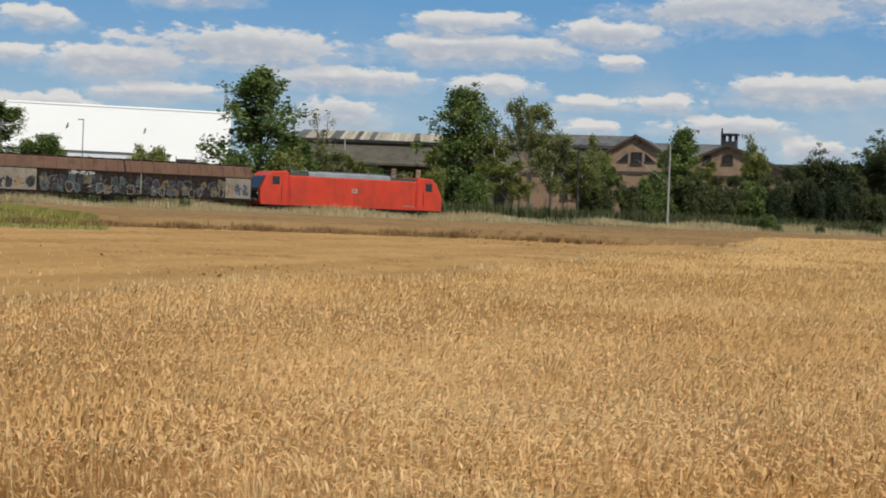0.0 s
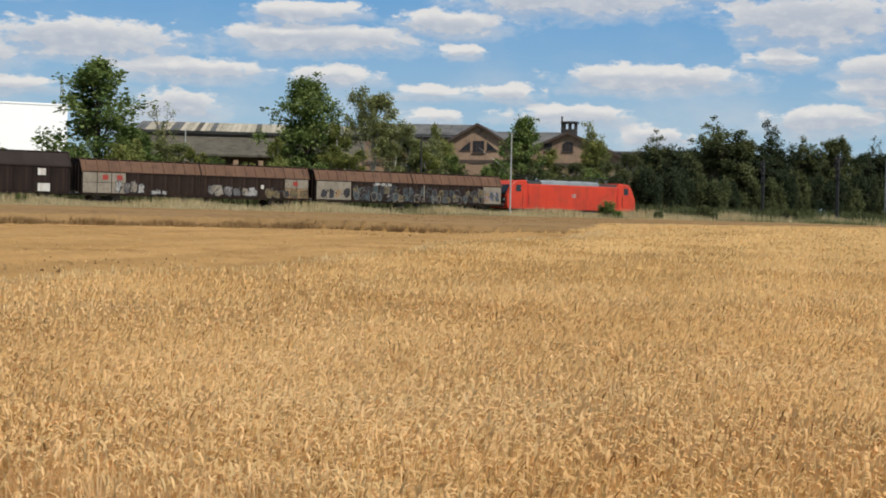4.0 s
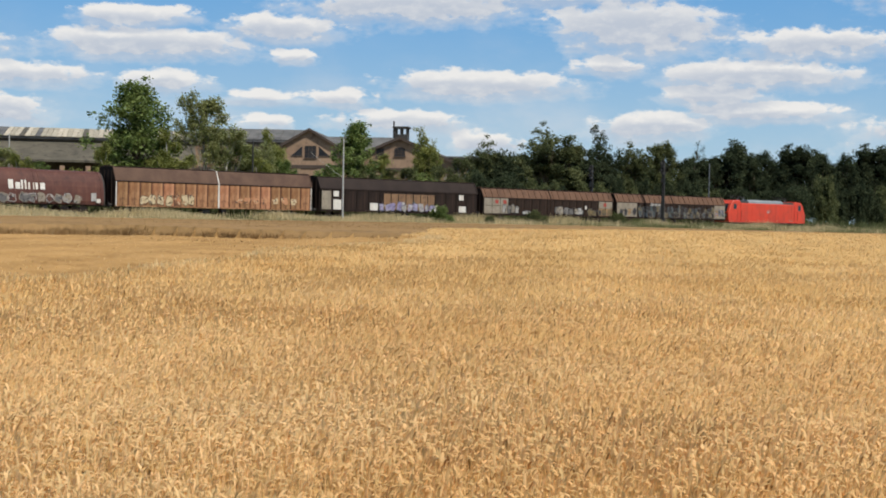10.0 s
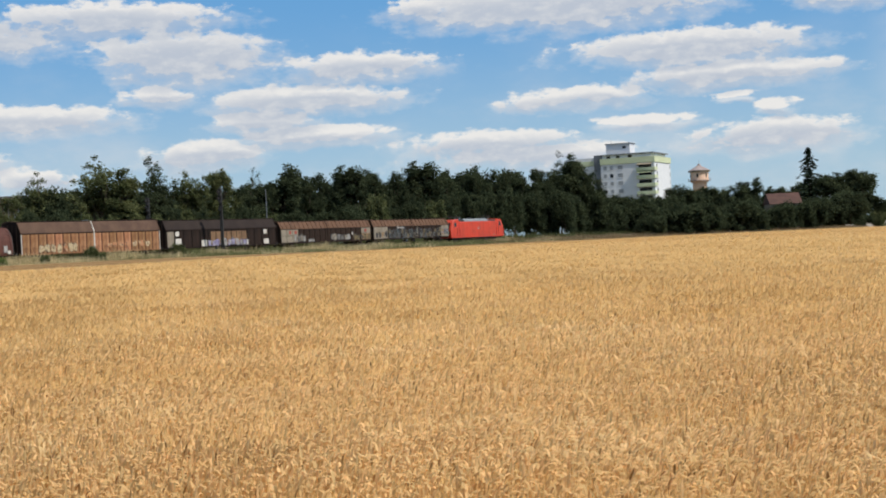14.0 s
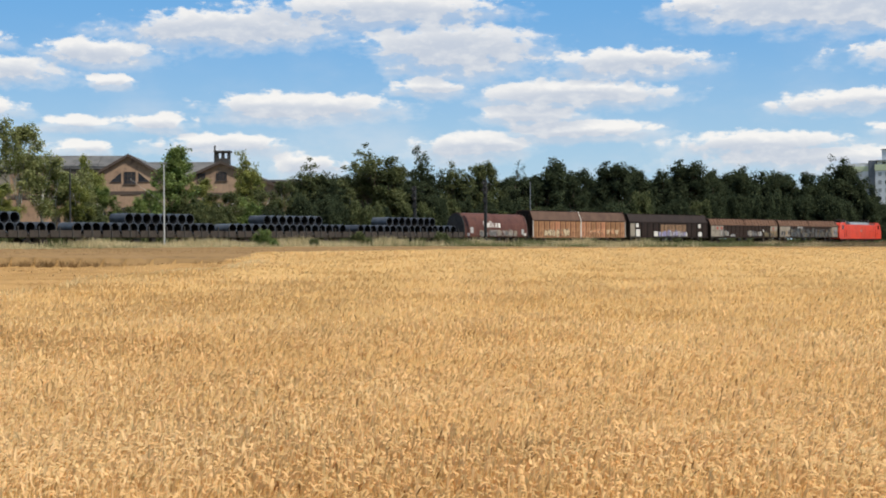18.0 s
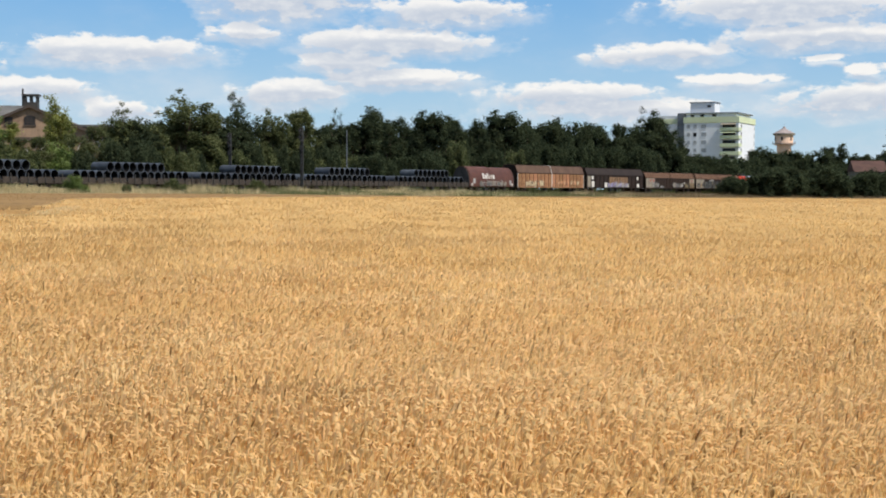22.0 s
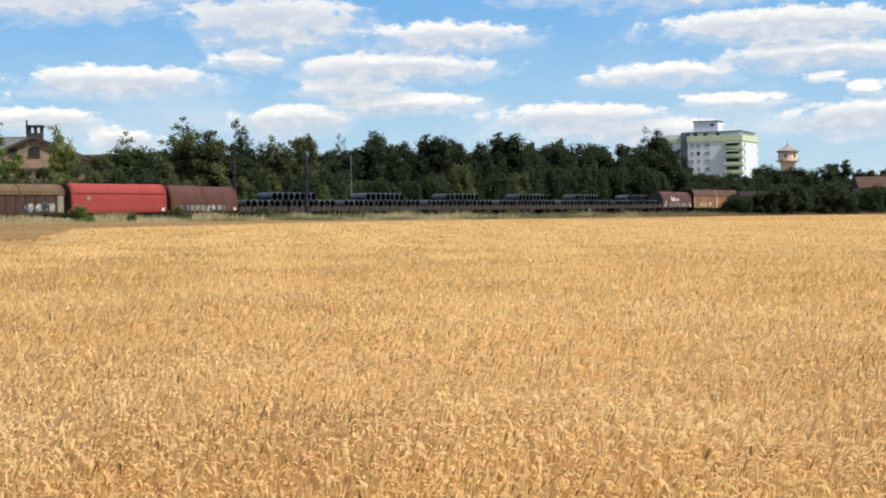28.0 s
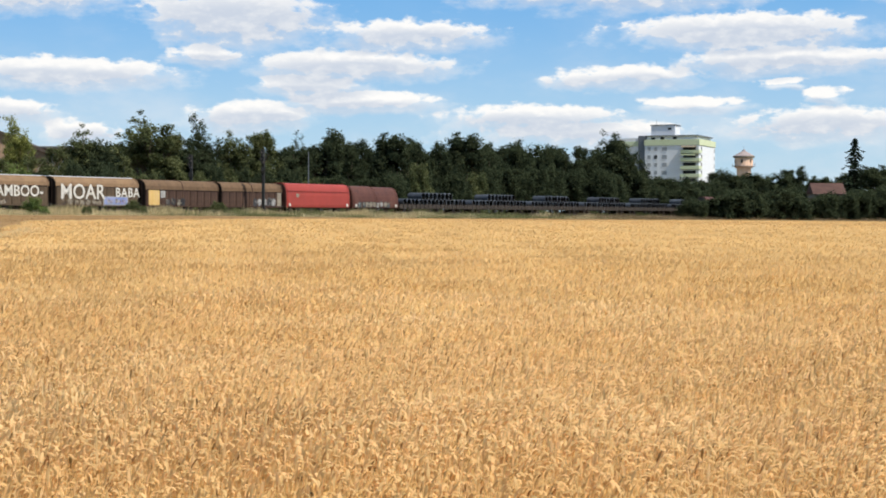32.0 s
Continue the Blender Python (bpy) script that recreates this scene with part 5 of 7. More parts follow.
    tag_shapes(c, -3.2, 4.6, 1.06, 2.05, (M_SPRAY_LILAC, M_SPRAY_LILAC, M_SPRAY_WHITE), 31, count=10, rims=(M_SPRAY_TEAL, M_SPRAY_WHITE, M_SPRAY_LILAC))
    TRAIN.append((c, -76.4))
    # rusty tall wagon
    d = covered_wagon("tall sliding-wall wagon with bright rusted panels and pale centre post", 22.4, 3.18, 4.5, (M_RUST, M_RUST_ROOF, M_WHITE), 18, roof_ribs=False, centre_post=True, seam=M_HOOD)
    tag_shapes(d, -8.6, -2.6, 1.06, 2.15, (M_SPRAY_PALE, M_SPRAY_PALE, M_RUST), 41, count=7, outline=True, rims=(M_RUST_ROOF, M_SPRAY_OCHRE))
    tag_shapes(d, 1.8, 9.3, 1.4, 2.15, (M_SPRAY_PALE, M_RUST_PALE, M_RUST_PALE), 42, count=7, outline=False, rims=(M_RUST_PALE, M_RUST))
    TRAIN.append((d, -99.8))
    # round-hooded wagon with the pale wordmark drawn as bars
    e = hood_wagon("red-oxide hooded coil wagon with pale wordmark bars and graffiti", 13.0, 4.02, M_HOOD, M_STEEL_DARK, 2, 2.5)
    for i, (dx, hh) in enumerate(((0, 0.62), (0.48, 0.45), (0.88, 0.62), (1.12, 0.62), (1.36, 0.45), (1.7, 0.45), (2.2, 0.45))):
        hood_patch(e, "wordmark_bar", -2.7 + dx * 1.35, -2.7 + dx * 1.35 + (0.16 if dx in (0.88, 1.12, 1.36) else 0.44), 2.2, 2.2 + hh * 1.25, M_WHITE, 4.02, 2.5)
    tag_shapes(e, -3.6, 4.2, 1.08, 1.9, (M_SPRAY_SMOKE, M_HOOD, M_SPRAY_CREAM), 51, count=9, rims=(M_SPRAY_CREAM, M_SPRAY_WHITE), y=-SIDE - 0.06)
    hood_patch(e, "label_plate", -5.5, -4.9, 1.5, 2.2, M_SPRAY_WHITE, 4.02, 2.5)
    hood_patch(e, "label_plate", 5.2, 5.7, 1.3, 2.0, M_SPRAY_WHITE, 4.02, 2.5)
    TRAIN.append((e, -118.6))
    for i in range(6):
        TRAIN.append((flat_wagon(60 + i), -125.7 - 9.9 - i * 19.78))
    f = hood_wagon("dull brown hooded coil wagon with pale graffiti along the sill", 11.2, 4.02, M_HOOD, M_HOOD, 2, 2.5)
    tag_shapes(f, -4.6, 3.6, 1.05, 1.95, (M_SPRAY_CREAM, M_SPRAY_TEAL, M_SPRAY_WHITE), 71, count=9, y=-SIDE - 0.09)
    TRAIN.append((f, -250.7))
    g = hood_wagon("bright red hooded wagon with straight lower walls", 14.1, 4.12, M_HOOD_RED, M_HOOD, 1, 4.0)
    part("hood_fold", boxes((-6.9, 6.9, -SIDE - 0.075, -SIDE - 0.03, 3.05, 3.12), bevel=0.008), M_HOOD_RED, g)
    hood_patch(g, "label_plate", -5.0, -4.4, 2.3, 2.75, M_SPRAY_CREAM, 4.12, 4.0)
    TRAIN.append((g, -264.3))
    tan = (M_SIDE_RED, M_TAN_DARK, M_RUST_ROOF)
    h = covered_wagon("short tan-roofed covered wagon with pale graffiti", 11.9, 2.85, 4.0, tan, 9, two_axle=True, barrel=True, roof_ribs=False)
    patch(h, "pale_panel", 5.0, 5.8, 1.1, 2.8, M_SPRAY_CREAM)
    tag_shapes(h, 0.0, 4.8, 1.1, 2.1, (M_SPRAY_WHITE, M_SPRAY_BLACK, M_SPRAY_WHITE), 83, count=5, rims=(M_SPRAY_BLACK, M_SPRAY_SMOKE))
    TRAIN.append((h, -278.4))
    i = covered_wagon("short tan-roofed covered wagon with an ochre door panel", 12.8, 2.85, 4.0, tan, 10, two_axle=True, barrel=True, roof_ribs=False)
    patch(i, "ochre_door", -5.9, -4.1, 1.1, 2.8, M_YELLOW, label="ochre door panel")
    patch(i, "label_plate", -3.9, -3.1, 1.95, 2.75, M_SPRAY_WHITE)
    tag_shapes(i, -3.0, 0.4, 1.1, 1.9, (M_SPRAY_BLACK, M_SPRAY_CREAM), 91, count=4)
    TRAIN.append((i, -291.4))
    for text, at in ((("MOAR", -5.75, 1.70, 2.25, 1.04, 1.0), ("BABA", 2.6, 1.97, 1.42, 1.0, 1.16)), -305.3), ((("AMBOO-", -0.95, 1.9, 1.6, 1.02, 1.0),), -319.0):
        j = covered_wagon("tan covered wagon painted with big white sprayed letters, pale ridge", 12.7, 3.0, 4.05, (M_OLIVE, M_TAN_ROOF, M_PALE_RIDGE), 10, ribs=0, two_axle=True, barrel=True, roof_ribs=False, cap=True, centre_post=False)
        for word, x, z, size, squeeze, gap in text:
            lettering(j, word, x, z, size, M_WHITE, weight=0.025, squeeze=squeeze, spacing=gap)
        tag_shapes(j, -5.6, 0.5, 1.05, 1.7, (M_SPRAY_CREAM, M_OLIVE, M_SPRAY_CREAM), 101, count=7, outline=False)
        if len(text) > 1:
            patch(j, "panel_frame", 0.75, 4.65, 1.02, 2.0, M_SPRAY_WHITE, y=-SIDE - 0.055)
            patch(j, "blue_panel", 0.9, 4.5, 1.12, 1.9, M_SPRAY_BLUE, y=-SIDE - 0.07, label="blue and white sprayed panel")
            tag_shapes(j, 1.1, 4.3, 1.15, 1.8, (M_SPRAY_WHITE, M_SPRAY_LILAC), 103, count=5, y=-SIDE - 0.085, outline=False)
        TRAIN.append((j, at))


build_train()

# ---- trees and shrubs ----


TREE_KINDS = {
    # stem: bare foot, low: where the first limbs leave the leader, tilt: of the limbs and of the later forks
    "cone": dict(limbs=120, full=(0.20, 0.62), clump=0.050, leaves=62, leaf=0.0165, droop=0.02, trunk=0.020),
    "oak": dict(limbs=84, full=(0.42, 0.8), short=0.2, clump=0.050, leaves=60, leaf=0.0165, droop=0.02, trunk=0.022),
    "dome": dict(limbs=130, full=(0.45, 0.5), clump=0.052, leaves=62, leaf=0.0165, droop=0.0, trunk=0.020),
    "broad": dict(stem=0.05, low=0.08, tilt=(46, 34), forks=(9, 4, 3, 2), shrink=0.62, clump=0.056, leaves=46, leaf=0.019, droop=0.0, trunk=0.020, leader=0.9),
    "sparse": dict(stem=0.2, low=0.12, tilt=(46, 36), taper=0.1, forks=(7, 4, 3, 2), shrink=0.68, clump=0.036, leaves=34, leaf=0.014, droop=0.0, trunk=0.017, leader=0.7),
    "birch": dict(stem=0.08, low=0.15, tilt=(34, 30), forks=(10, 4, 3, 2), shrink=0.58, taper=0.6, clump=0.036, leaves=26, leaf=0.0125, droop=0.07, trunk=0.012, leader=1.0),
    "tall": dict(stem=0.06, low=0.08, tilt=(30, 26), forks=(9, 4, 3, 2), shrink=0.58, clump=0.048, leaves=42, leaf=0.016, droop=0.0, trunk=0.016, leader=1.0),
    "shrub": dict(stem=0.02, low=0.0, tilt=(58, 32), forks=(9, 4, 3, 2), shrink=0.74, clump=0.095, leaves=46, leaf=0.034, droop=0.10, trunk=0.014, leader=0.35),
    "thin": dict(stem=0.30, low=0.2, tilt=(20, 24), forks=(5, 3, 2), shrink=0.6, clump=0.030, leaves=16, leaf=0.012, droop=0.02, trunk=0.011, leader=1.0),
}
REACH = {"broad": 0.30, "cone": 0.28, "oak": 0.31, "dome": 0.29, "sparse": 0.25, "birch": 0.24, "tall": 0.20, "shrub": 0.60, "thin": 0.11}


def tree_meshes(kind, seed, leaf_mat, bark_mat):
    """A forking trunk and limbs with leaf clumps along the outer twigs; one unit tall."""
    r = np.random.default_rng(seed)
    spec = TREE_KINDS[kind]
    twigs, clumps = [], []           # (from, to, radius, radius), (centre, radius)
    up = Vector((0, 0, 1))

    def grow(base, way, length, rad, level):
        bend = Vector(r.normal(0, 0.12, 3))
        mid = base + way * length * 0.55
        tip = mid + (way + bend + up * 0.10).normalized() * length * 0.45
        twigs.append((base, mid, rad, rad * 0.78))
        twigs.append((mid, tip, rad * 0.78, rad * 0.55))
        if level >= 2:
            clumps.append((mid.lerp(tip, 0.5), 0.8))
        if level == len(spec["forks"]):
            clumps.append((tip, 1.0))
            return
        count = spec["forks"][level]
        spin = r.uniform(0, math.tau)
        for i in range(count):
            first = spec["low"] if level == 0 else 0.35
            along = first + (1 - first) * (i + r.uniform(0.2, 0.9)) / count
            start = base.lerp(mid, along / 0.55) if along < 0.55 else mid.lerp(tip, (along - 0.55) / 0.45)
            tilt = radians(spec["tilt"][0 if level == 0 else 1] * r.uniform(0.6, 1.45))
            az = spin + i * 2.4 + r.normal(0, 0.3)
            ref = way.orthogonal().normalized()
            out = Matrix.Rotation(az, 3, way) @ ref
            child = (way * math.cos(tilt) + out * math.sin(tilt) + up * 0.12).normalized()
            grow(start, child, length * spec["shrink"] * r.uniform(0.65, 1.2) * (1.15 - spec.get("taper", 0.3) * along), rad * 0.5, level + 1)

    def limbs(count):
        """Limbs of a full crown: short at the head and foot, longest at the waist, in uneven tiers."""
        waist, power = spec["full"]
        for j in range(count):
            u = (j + r.uniform(0, 1)) / count
            wide = (u / waist) ** 0.5 if u < waist else max(0.0, 1 - ((u - waist) / (1.02 - waist)) ** 1.6) ** power
            tier = 0.84 + 0.16 * math.sin(u * 26 + seed)
            az = j * 2.4 + r.normal(0, 0.5)
            wide *= 0.29 * tier * r.uniform(spec.get("short", 0.35), 1.1) * (1 + 0.16 * math.sin(2 * az + seed))
            tip = Vector((wide * math.cos(az), wide * math.sin(az), 0.04 + 0.93 * u))
            root = Vector((0, 0, max(0.02, tip.z - 0.12 - 0.7 * wide)))
            mid = root.lerp(tip, 0.6) + Vector((0, 0, 0.025))
            w = spec["trunk"] * (0.45 - 0.35 * u)
            twigs.append((root, mid, w, w * 0.6))
            twigs.append((mid, tip, w * 0.6, w * 0.2))
            clumps.append((tip, 1.0))
            clumps.append((mid.lerp(tip, 0.45), 0.85))
            for _ in range(2):
                clumps.append((tip + Vector(r.normal(0, 0.032, 3)), 0.7))
        twigs.append((Vector((0, 0, -0.03)), Vector((0, 0, 0.5)), spec["trunk"] * 1.3, spec["trunk"] * 0.7))
        twigs.append((Vector((0, 0, 0.5)), Vector((0, 0, 0.92)), spec["trunk"] * 0.7, spec["trunk"] * 0.1))

    lean = Vector((r.normal(0, 0.03), r.normal(0, 0.03), 1)).normalized()
    foot = Vector((0, 0, -0.03))
    if "limbs" in spec:
        limbs(spec["limbs"])
    else:
        neck = foot + lean * (spec["stem"] + 0.03)
        twigs.append((foot, neck, spec["trunk"] * 1.3, spec["trunk"]))
        grow(neck, lean, 0.42 * spec["leader"] + 0.1, spec["trunk"] * 0.95, 0)
    c = np.array([tuple(p) for p, _ in clumps])
    size = spec["clump"] * np.array([k for _, k in clumps]) * r.uniform(0.65, 1.3, len(c))
    # bring the crown to one unit of height and its kind's reach
    tall = np.max(c[:, 2]) + spec["clump"] * 0.7
    reach = np.percentile(np.hypot(c[:, 0], c[:, 1]), 93) + spec["clump"] * 0.7
    fit = np.array([REACH[kind] / reach, REACH[kind] / reach, 1 / tall])
    c = c * fit
    m = np.maximum(8, (spec["leaves"] * (size / spec["clump"]) ** 1.5).astype(int))
    own = np.repeat(np.arange(len(c)), m)
    d = np.clip(r.normal(0, 0.55, (len(own), 3)), -0.95, 0.95) * size[own][:, None] * np.array([1.15, 1.15, 0.8])
    p = c[own] + d
    p[:, 2] -= spec["droop"] * r.random(len(own)) ** 2
    p = p[p[:, 2] > 0.0]
    k = len(p)
    s = spec["leaf"] * r.uniform(0.5, 1.35, k)
    quad = np.array([(-0.5, -0.35, 0), (0.55, -0.25, 0.08), (0.4, 0.5, 0), (-0.45, 0.4, -0.08)])
    v, f = stamp(quad, np.array([(0, 1, 2, 3)]), p, r.uniform(0, math.tau, k), r.uniform(-1.2, 1.2, k), s)
    crown = bulk_mesh("crown", v, f, leaf_mat)
    bm = bmesh.new()
    fit = Vector(fit)
    for a, b, r0, r1 in twigs:
        if r0 > (0.0022 if kind == "birch" else 0.0012):
            tube(bm, [p * q for p, q in zip(a, fit)], [p * q for p, q in zip(b, fit)], r0, r1, sides=6 if r0 > 0.008 else 3, caps=False)
    me = bpy.data.meshes.new("trunk")
    bm.to_mesh(me)
    bm.free()
    me.materials.append(bark_mat)
    return me, crown


def fir_meshes(seed):
    r = np.random.default_rng(seed)
    pts, turn, lean, size = [], [], [], []
    for i in range(30):
        u = 0.10 + 0.88 * i / 29
        reach = (0.20 * (1 - u) ** 0.6 + 0.025) * (1.3 if i % 6 == 1 else r.uniform(0.55, 1.05))
        for b in range(12):
            a = r.uniform(0, math.tau)
            ln = reach * r.uniform(0.55, 1.15)
            for q in np.linspace(0.15, 1, 9):
                pts.append((ln * q * math.cos(a), ln * q * math.sin(a), u - 0.05 * q * q + 0.02 * q + r.normal(0, 0.004)))
                size.append(0.036 * r.uniform(0.6, 1.3) * (1.1 - 0.5 * u))
    p = np.array(pts)
    k = len(p)
    quad = np.array([(-0.7, -0.3, 0), (0.7, -0.25, -0.25), (0.5, 0.35, -0.3), (-0.5, 0.3, 0)])
    v, f = stamp(quad, np.array([(0, 1, 2, 3)]), p, r.uniform(0, math.tau, k), r.uniform(-0.8, 0.8, k), np.array(size))
    bm = tubes(((0, 0, -0.02), (0, 0, 0.97), 0.014, 0.002), sides=7)
    me = bpy.data.meshes.new("trunk")
    bm.to_mesh(me)
    bm.free()
    me.materials.append(M_BARK)
    return me, bulk_mesh("crown", v, f, M_LEAF_FIR)


STOCK = {}


def stock(kind, tone):
    key = (kind, tone)
    if key not in STOCK:
        mats = {"mid": M_LEAF, "light": M_LEAF_LIGHT, "birch": M_LEAF_BIRCH, "dark": M_LEAF_SHADED, "dim": M_LEAF_HALF_SHADED}
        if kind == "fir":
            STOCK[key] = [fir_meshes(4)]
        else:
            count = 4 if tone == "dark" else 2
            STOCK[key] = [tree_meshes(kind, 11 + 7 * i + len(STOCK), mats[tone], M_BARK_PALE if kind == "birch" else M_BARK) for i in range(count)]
    return STOCK[key]


tree_rand = random.Random(8)
WORDS = {"broad": "full leafy", "cone": "broad-based tapering", "oak": "wide uneven open-limbed", "dome": "dense round-headed", "sparse": "thin-crowned", "birch": "airy drooping", "tall": "tall slender", "shrub": "low rounded", "thin": "nearly bare", "fir": "pointed dark"}
# dark and dim: leaf colours lowered to imitate cloud shade
TONES = {"mid": "green", "light": "yellow-green", "birch": "grey-green", "dark": "cloud-darkened green", "dim": "cloud-dimmed green"}


def plant(az, q, el, half_width, kind, tone, where="behind the railway"):
    """A tree on the sight line az, q metres out towards the line, whose top stands el degrees above the eye."""
    d = q / math.cos(radians(az + TRACK_TURN))
    x, y = polar(az, d)
    g = float(ground_z(x, y))
    h = EYE[2] + d * math.tan(radians(el)) - g
    wide = d * math.tan(radians(half_width))
    sx = wide / REACH.get(kind, 0.17)
    trunk, crown = tree_rand.choice(stock(kind, tone))
    is_shrub = kind == "shrub"
    label = "pointed dark conifer rising over the far trees" if kind == "fir" else f"{WORDS[kind]} {TONES[tone]} {'shrub' if is_shrub else 'tree'} {where}"
    t = thing("shrub" if is_shrub else "tree", label, "shrub" if is_shrub else "tree", group="shrubs by the line" if is_shrub else "trees behind the line")
    t.matrix_world = Matrix.Translation((x, y, g - 0.05)) @ pose(0, 0, 0, 0, 0, tree_rand.uniform(0, 360)) @ Matrix.Diagonal((sx, sx, h, 1))
    shared("trunk", trunk, t)
    shared("crown", crown, t)
    return t


# heading, distance towards the line, top above the eye, half width; degrees and metres
for row in ((-42.6, 150, 3.85, 1.5, "birch", "mid"), (-41.2, 140, 2.6, 1.0, "broad", "mid"), (-37.4, 138, 2.55, 0.9, "shrub", "light"), (-39.0, 136, 1.9, 0.6, "shrub", "mid"),
            (-33.35, 142, 5.5, 2.15, "oak", "mid"), (-34.4, 136, 2.6, 0.9, "shrub", "mid"), (-32.3, 135, 2.7, 1.0, "shrub", "light"), (-31.1, 140, 3.9, 0.5, "thin", "birch"),
            (-30.7, 138, 2.6, 0.9, "birch", "birch"), (-28.6, 136, 1.5, 0.7, "shrub", "mid"), (-25.75, 140, 5.25, 1.42, "dome", "mid"), (-26.8, 138, 2.8, 0.6, "birch", "light"),
            (-24.6, 136, 3.4, 0.85, "birch", "light"), (-23.35, 138, 4.8, 1.0, "birch", "birch"), (-22.5, 136, 3.5, 1.0, "birch", "birch"), (-26.9, 133, 2.1, 0.6, "shrub", "light"),
            (-20.75, 138, 3.4, 0.6, "birch", "light"), (-20.9, 133, 2.0, 0.7, "shrub", "dim"), (-17.75, 138, 3.75, 0.95, "cone", "mid"), (-21.2, 136, 2.9, 0.8, "birch", "birch"), (-20.3, 135, 2.3, 0.7, "birch", "mid"), (-18.6, 135, 2.2, 0.6, "birch", "mid"), (-16.0, 136, 2.1, 0.7, "birch", "dim"), (-14.6, 136, 2.2, 0.6, "birch", "dim"), (-18.9, 134, 2.0, 0.7, "shrub", "mid")):
    plant(*row)
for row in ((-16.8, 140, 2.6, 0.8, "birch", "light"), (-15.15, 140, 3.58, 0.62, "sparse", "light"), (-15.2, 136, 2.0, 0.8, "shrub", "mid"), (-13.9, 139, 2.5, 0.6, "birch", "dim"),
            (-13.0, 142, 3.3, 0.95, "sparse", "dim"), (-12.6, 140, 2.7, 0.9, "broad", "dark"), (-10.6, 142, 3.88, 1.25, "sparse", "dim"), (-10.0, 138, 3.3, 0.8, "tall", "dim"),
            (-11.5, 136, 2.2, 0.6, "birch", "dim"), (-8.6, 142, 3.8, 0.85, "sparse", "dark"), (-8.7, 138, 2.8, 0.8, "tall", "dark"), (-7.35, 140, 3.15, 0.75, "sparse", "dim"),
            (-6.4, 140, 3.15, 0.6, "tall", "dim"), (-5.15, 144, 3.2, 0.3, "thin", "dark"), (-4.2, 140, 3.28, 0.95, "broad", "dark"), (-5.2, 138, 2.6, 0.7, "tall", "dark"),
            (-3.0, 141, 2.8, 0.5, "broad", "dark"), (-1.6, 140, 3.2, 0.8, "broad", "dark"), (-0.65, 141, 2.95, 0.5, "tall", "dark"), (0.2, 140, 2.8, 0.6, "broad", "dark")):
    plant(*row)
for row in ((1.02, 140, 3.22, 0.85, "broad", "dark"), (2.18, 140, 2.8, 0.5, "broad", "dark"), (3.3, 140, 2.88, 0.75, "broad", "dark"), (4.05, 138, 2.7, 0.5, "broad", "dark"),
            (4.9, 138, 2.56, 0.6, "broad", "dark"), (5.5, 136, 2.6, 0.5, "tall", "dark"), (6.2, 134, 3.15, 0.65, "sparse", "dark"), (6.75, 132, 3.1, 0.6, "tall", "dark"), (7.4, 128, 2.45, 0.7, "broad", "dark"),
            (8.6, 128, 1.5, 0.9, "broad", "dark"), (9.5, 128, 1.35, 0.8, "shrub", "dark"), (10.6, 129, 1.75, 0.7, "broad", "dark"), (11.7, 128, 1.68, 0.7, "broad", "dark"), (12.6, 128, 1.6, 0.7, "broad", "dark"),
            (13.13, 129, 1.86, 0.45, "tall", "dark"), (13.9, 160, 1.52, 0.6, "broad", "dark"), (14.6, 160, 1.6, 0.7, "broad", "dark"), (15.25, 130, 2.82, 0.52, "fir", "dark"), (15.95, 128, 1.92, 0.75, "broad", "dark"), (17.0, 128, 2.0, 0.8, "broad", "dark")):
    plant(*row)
for row in ((-29.9, 136, 2.3, 0.7, "birch", "light"), (-29.0, 137, 2.0, 0.6, "birch", "mid"), (-27.9, 135, 1.9, 0.6, "shrub", "light"), (-32.0, 137, 3.0, 0.8, "broad", "mid"), (-21.4, 134, 2.4, 0.8, "birch", "light"), (-22.0, 137, 3.0, 0.8, "birch", "mid"), (-23.9, 134, 2.4, 0.8, "birch", "light"),
            (-19.6, 134, 1.8, 0.6, "shrub", "dim"), (-17.2, 135, 2.2, 0.7, "shrub", "dim"), (-16.2, 134, 1.7, 0.7, "shrub", "dim"), (-14.4, 134, 1.7, 0.7, "shrub", "dark"), (-25.3, 133, 2.0, 0.8, "shrub", "mid"), (-35.2, 136, 2.0, 0.6, "shrub", "mid")):
    plant(*row)
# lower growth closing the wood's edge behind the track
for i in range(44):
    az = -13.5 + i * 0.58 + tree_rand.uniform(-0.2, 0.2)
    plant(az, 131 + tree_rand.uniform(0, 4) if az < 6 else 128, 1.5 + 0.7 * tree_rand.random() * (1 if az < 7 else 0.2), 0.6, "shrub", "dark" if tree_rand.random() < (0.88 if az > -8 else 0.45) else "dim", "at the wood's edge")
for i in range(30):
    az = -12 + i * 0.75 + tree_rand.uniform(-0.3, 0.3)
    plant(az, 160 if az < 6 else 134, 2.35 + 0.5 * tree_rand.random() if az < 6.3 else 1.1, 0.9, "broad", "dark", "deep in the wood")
for i in range(26):
    az = 6.8 + i * 0.42 + tree_rand.uniform(-0.2, 0.2)
    if 13.5 < az < 15.1:
        continue
    plant(az, 127 + tree_rand.uniform(0, 10), 1.0 + 0.45 * tree_rand.random(), 0.45 + 0.3 * tree_rand.random(), tree_rand.choice(("broad", "tall", "sparse")), "dark", "beyond the field's far end")
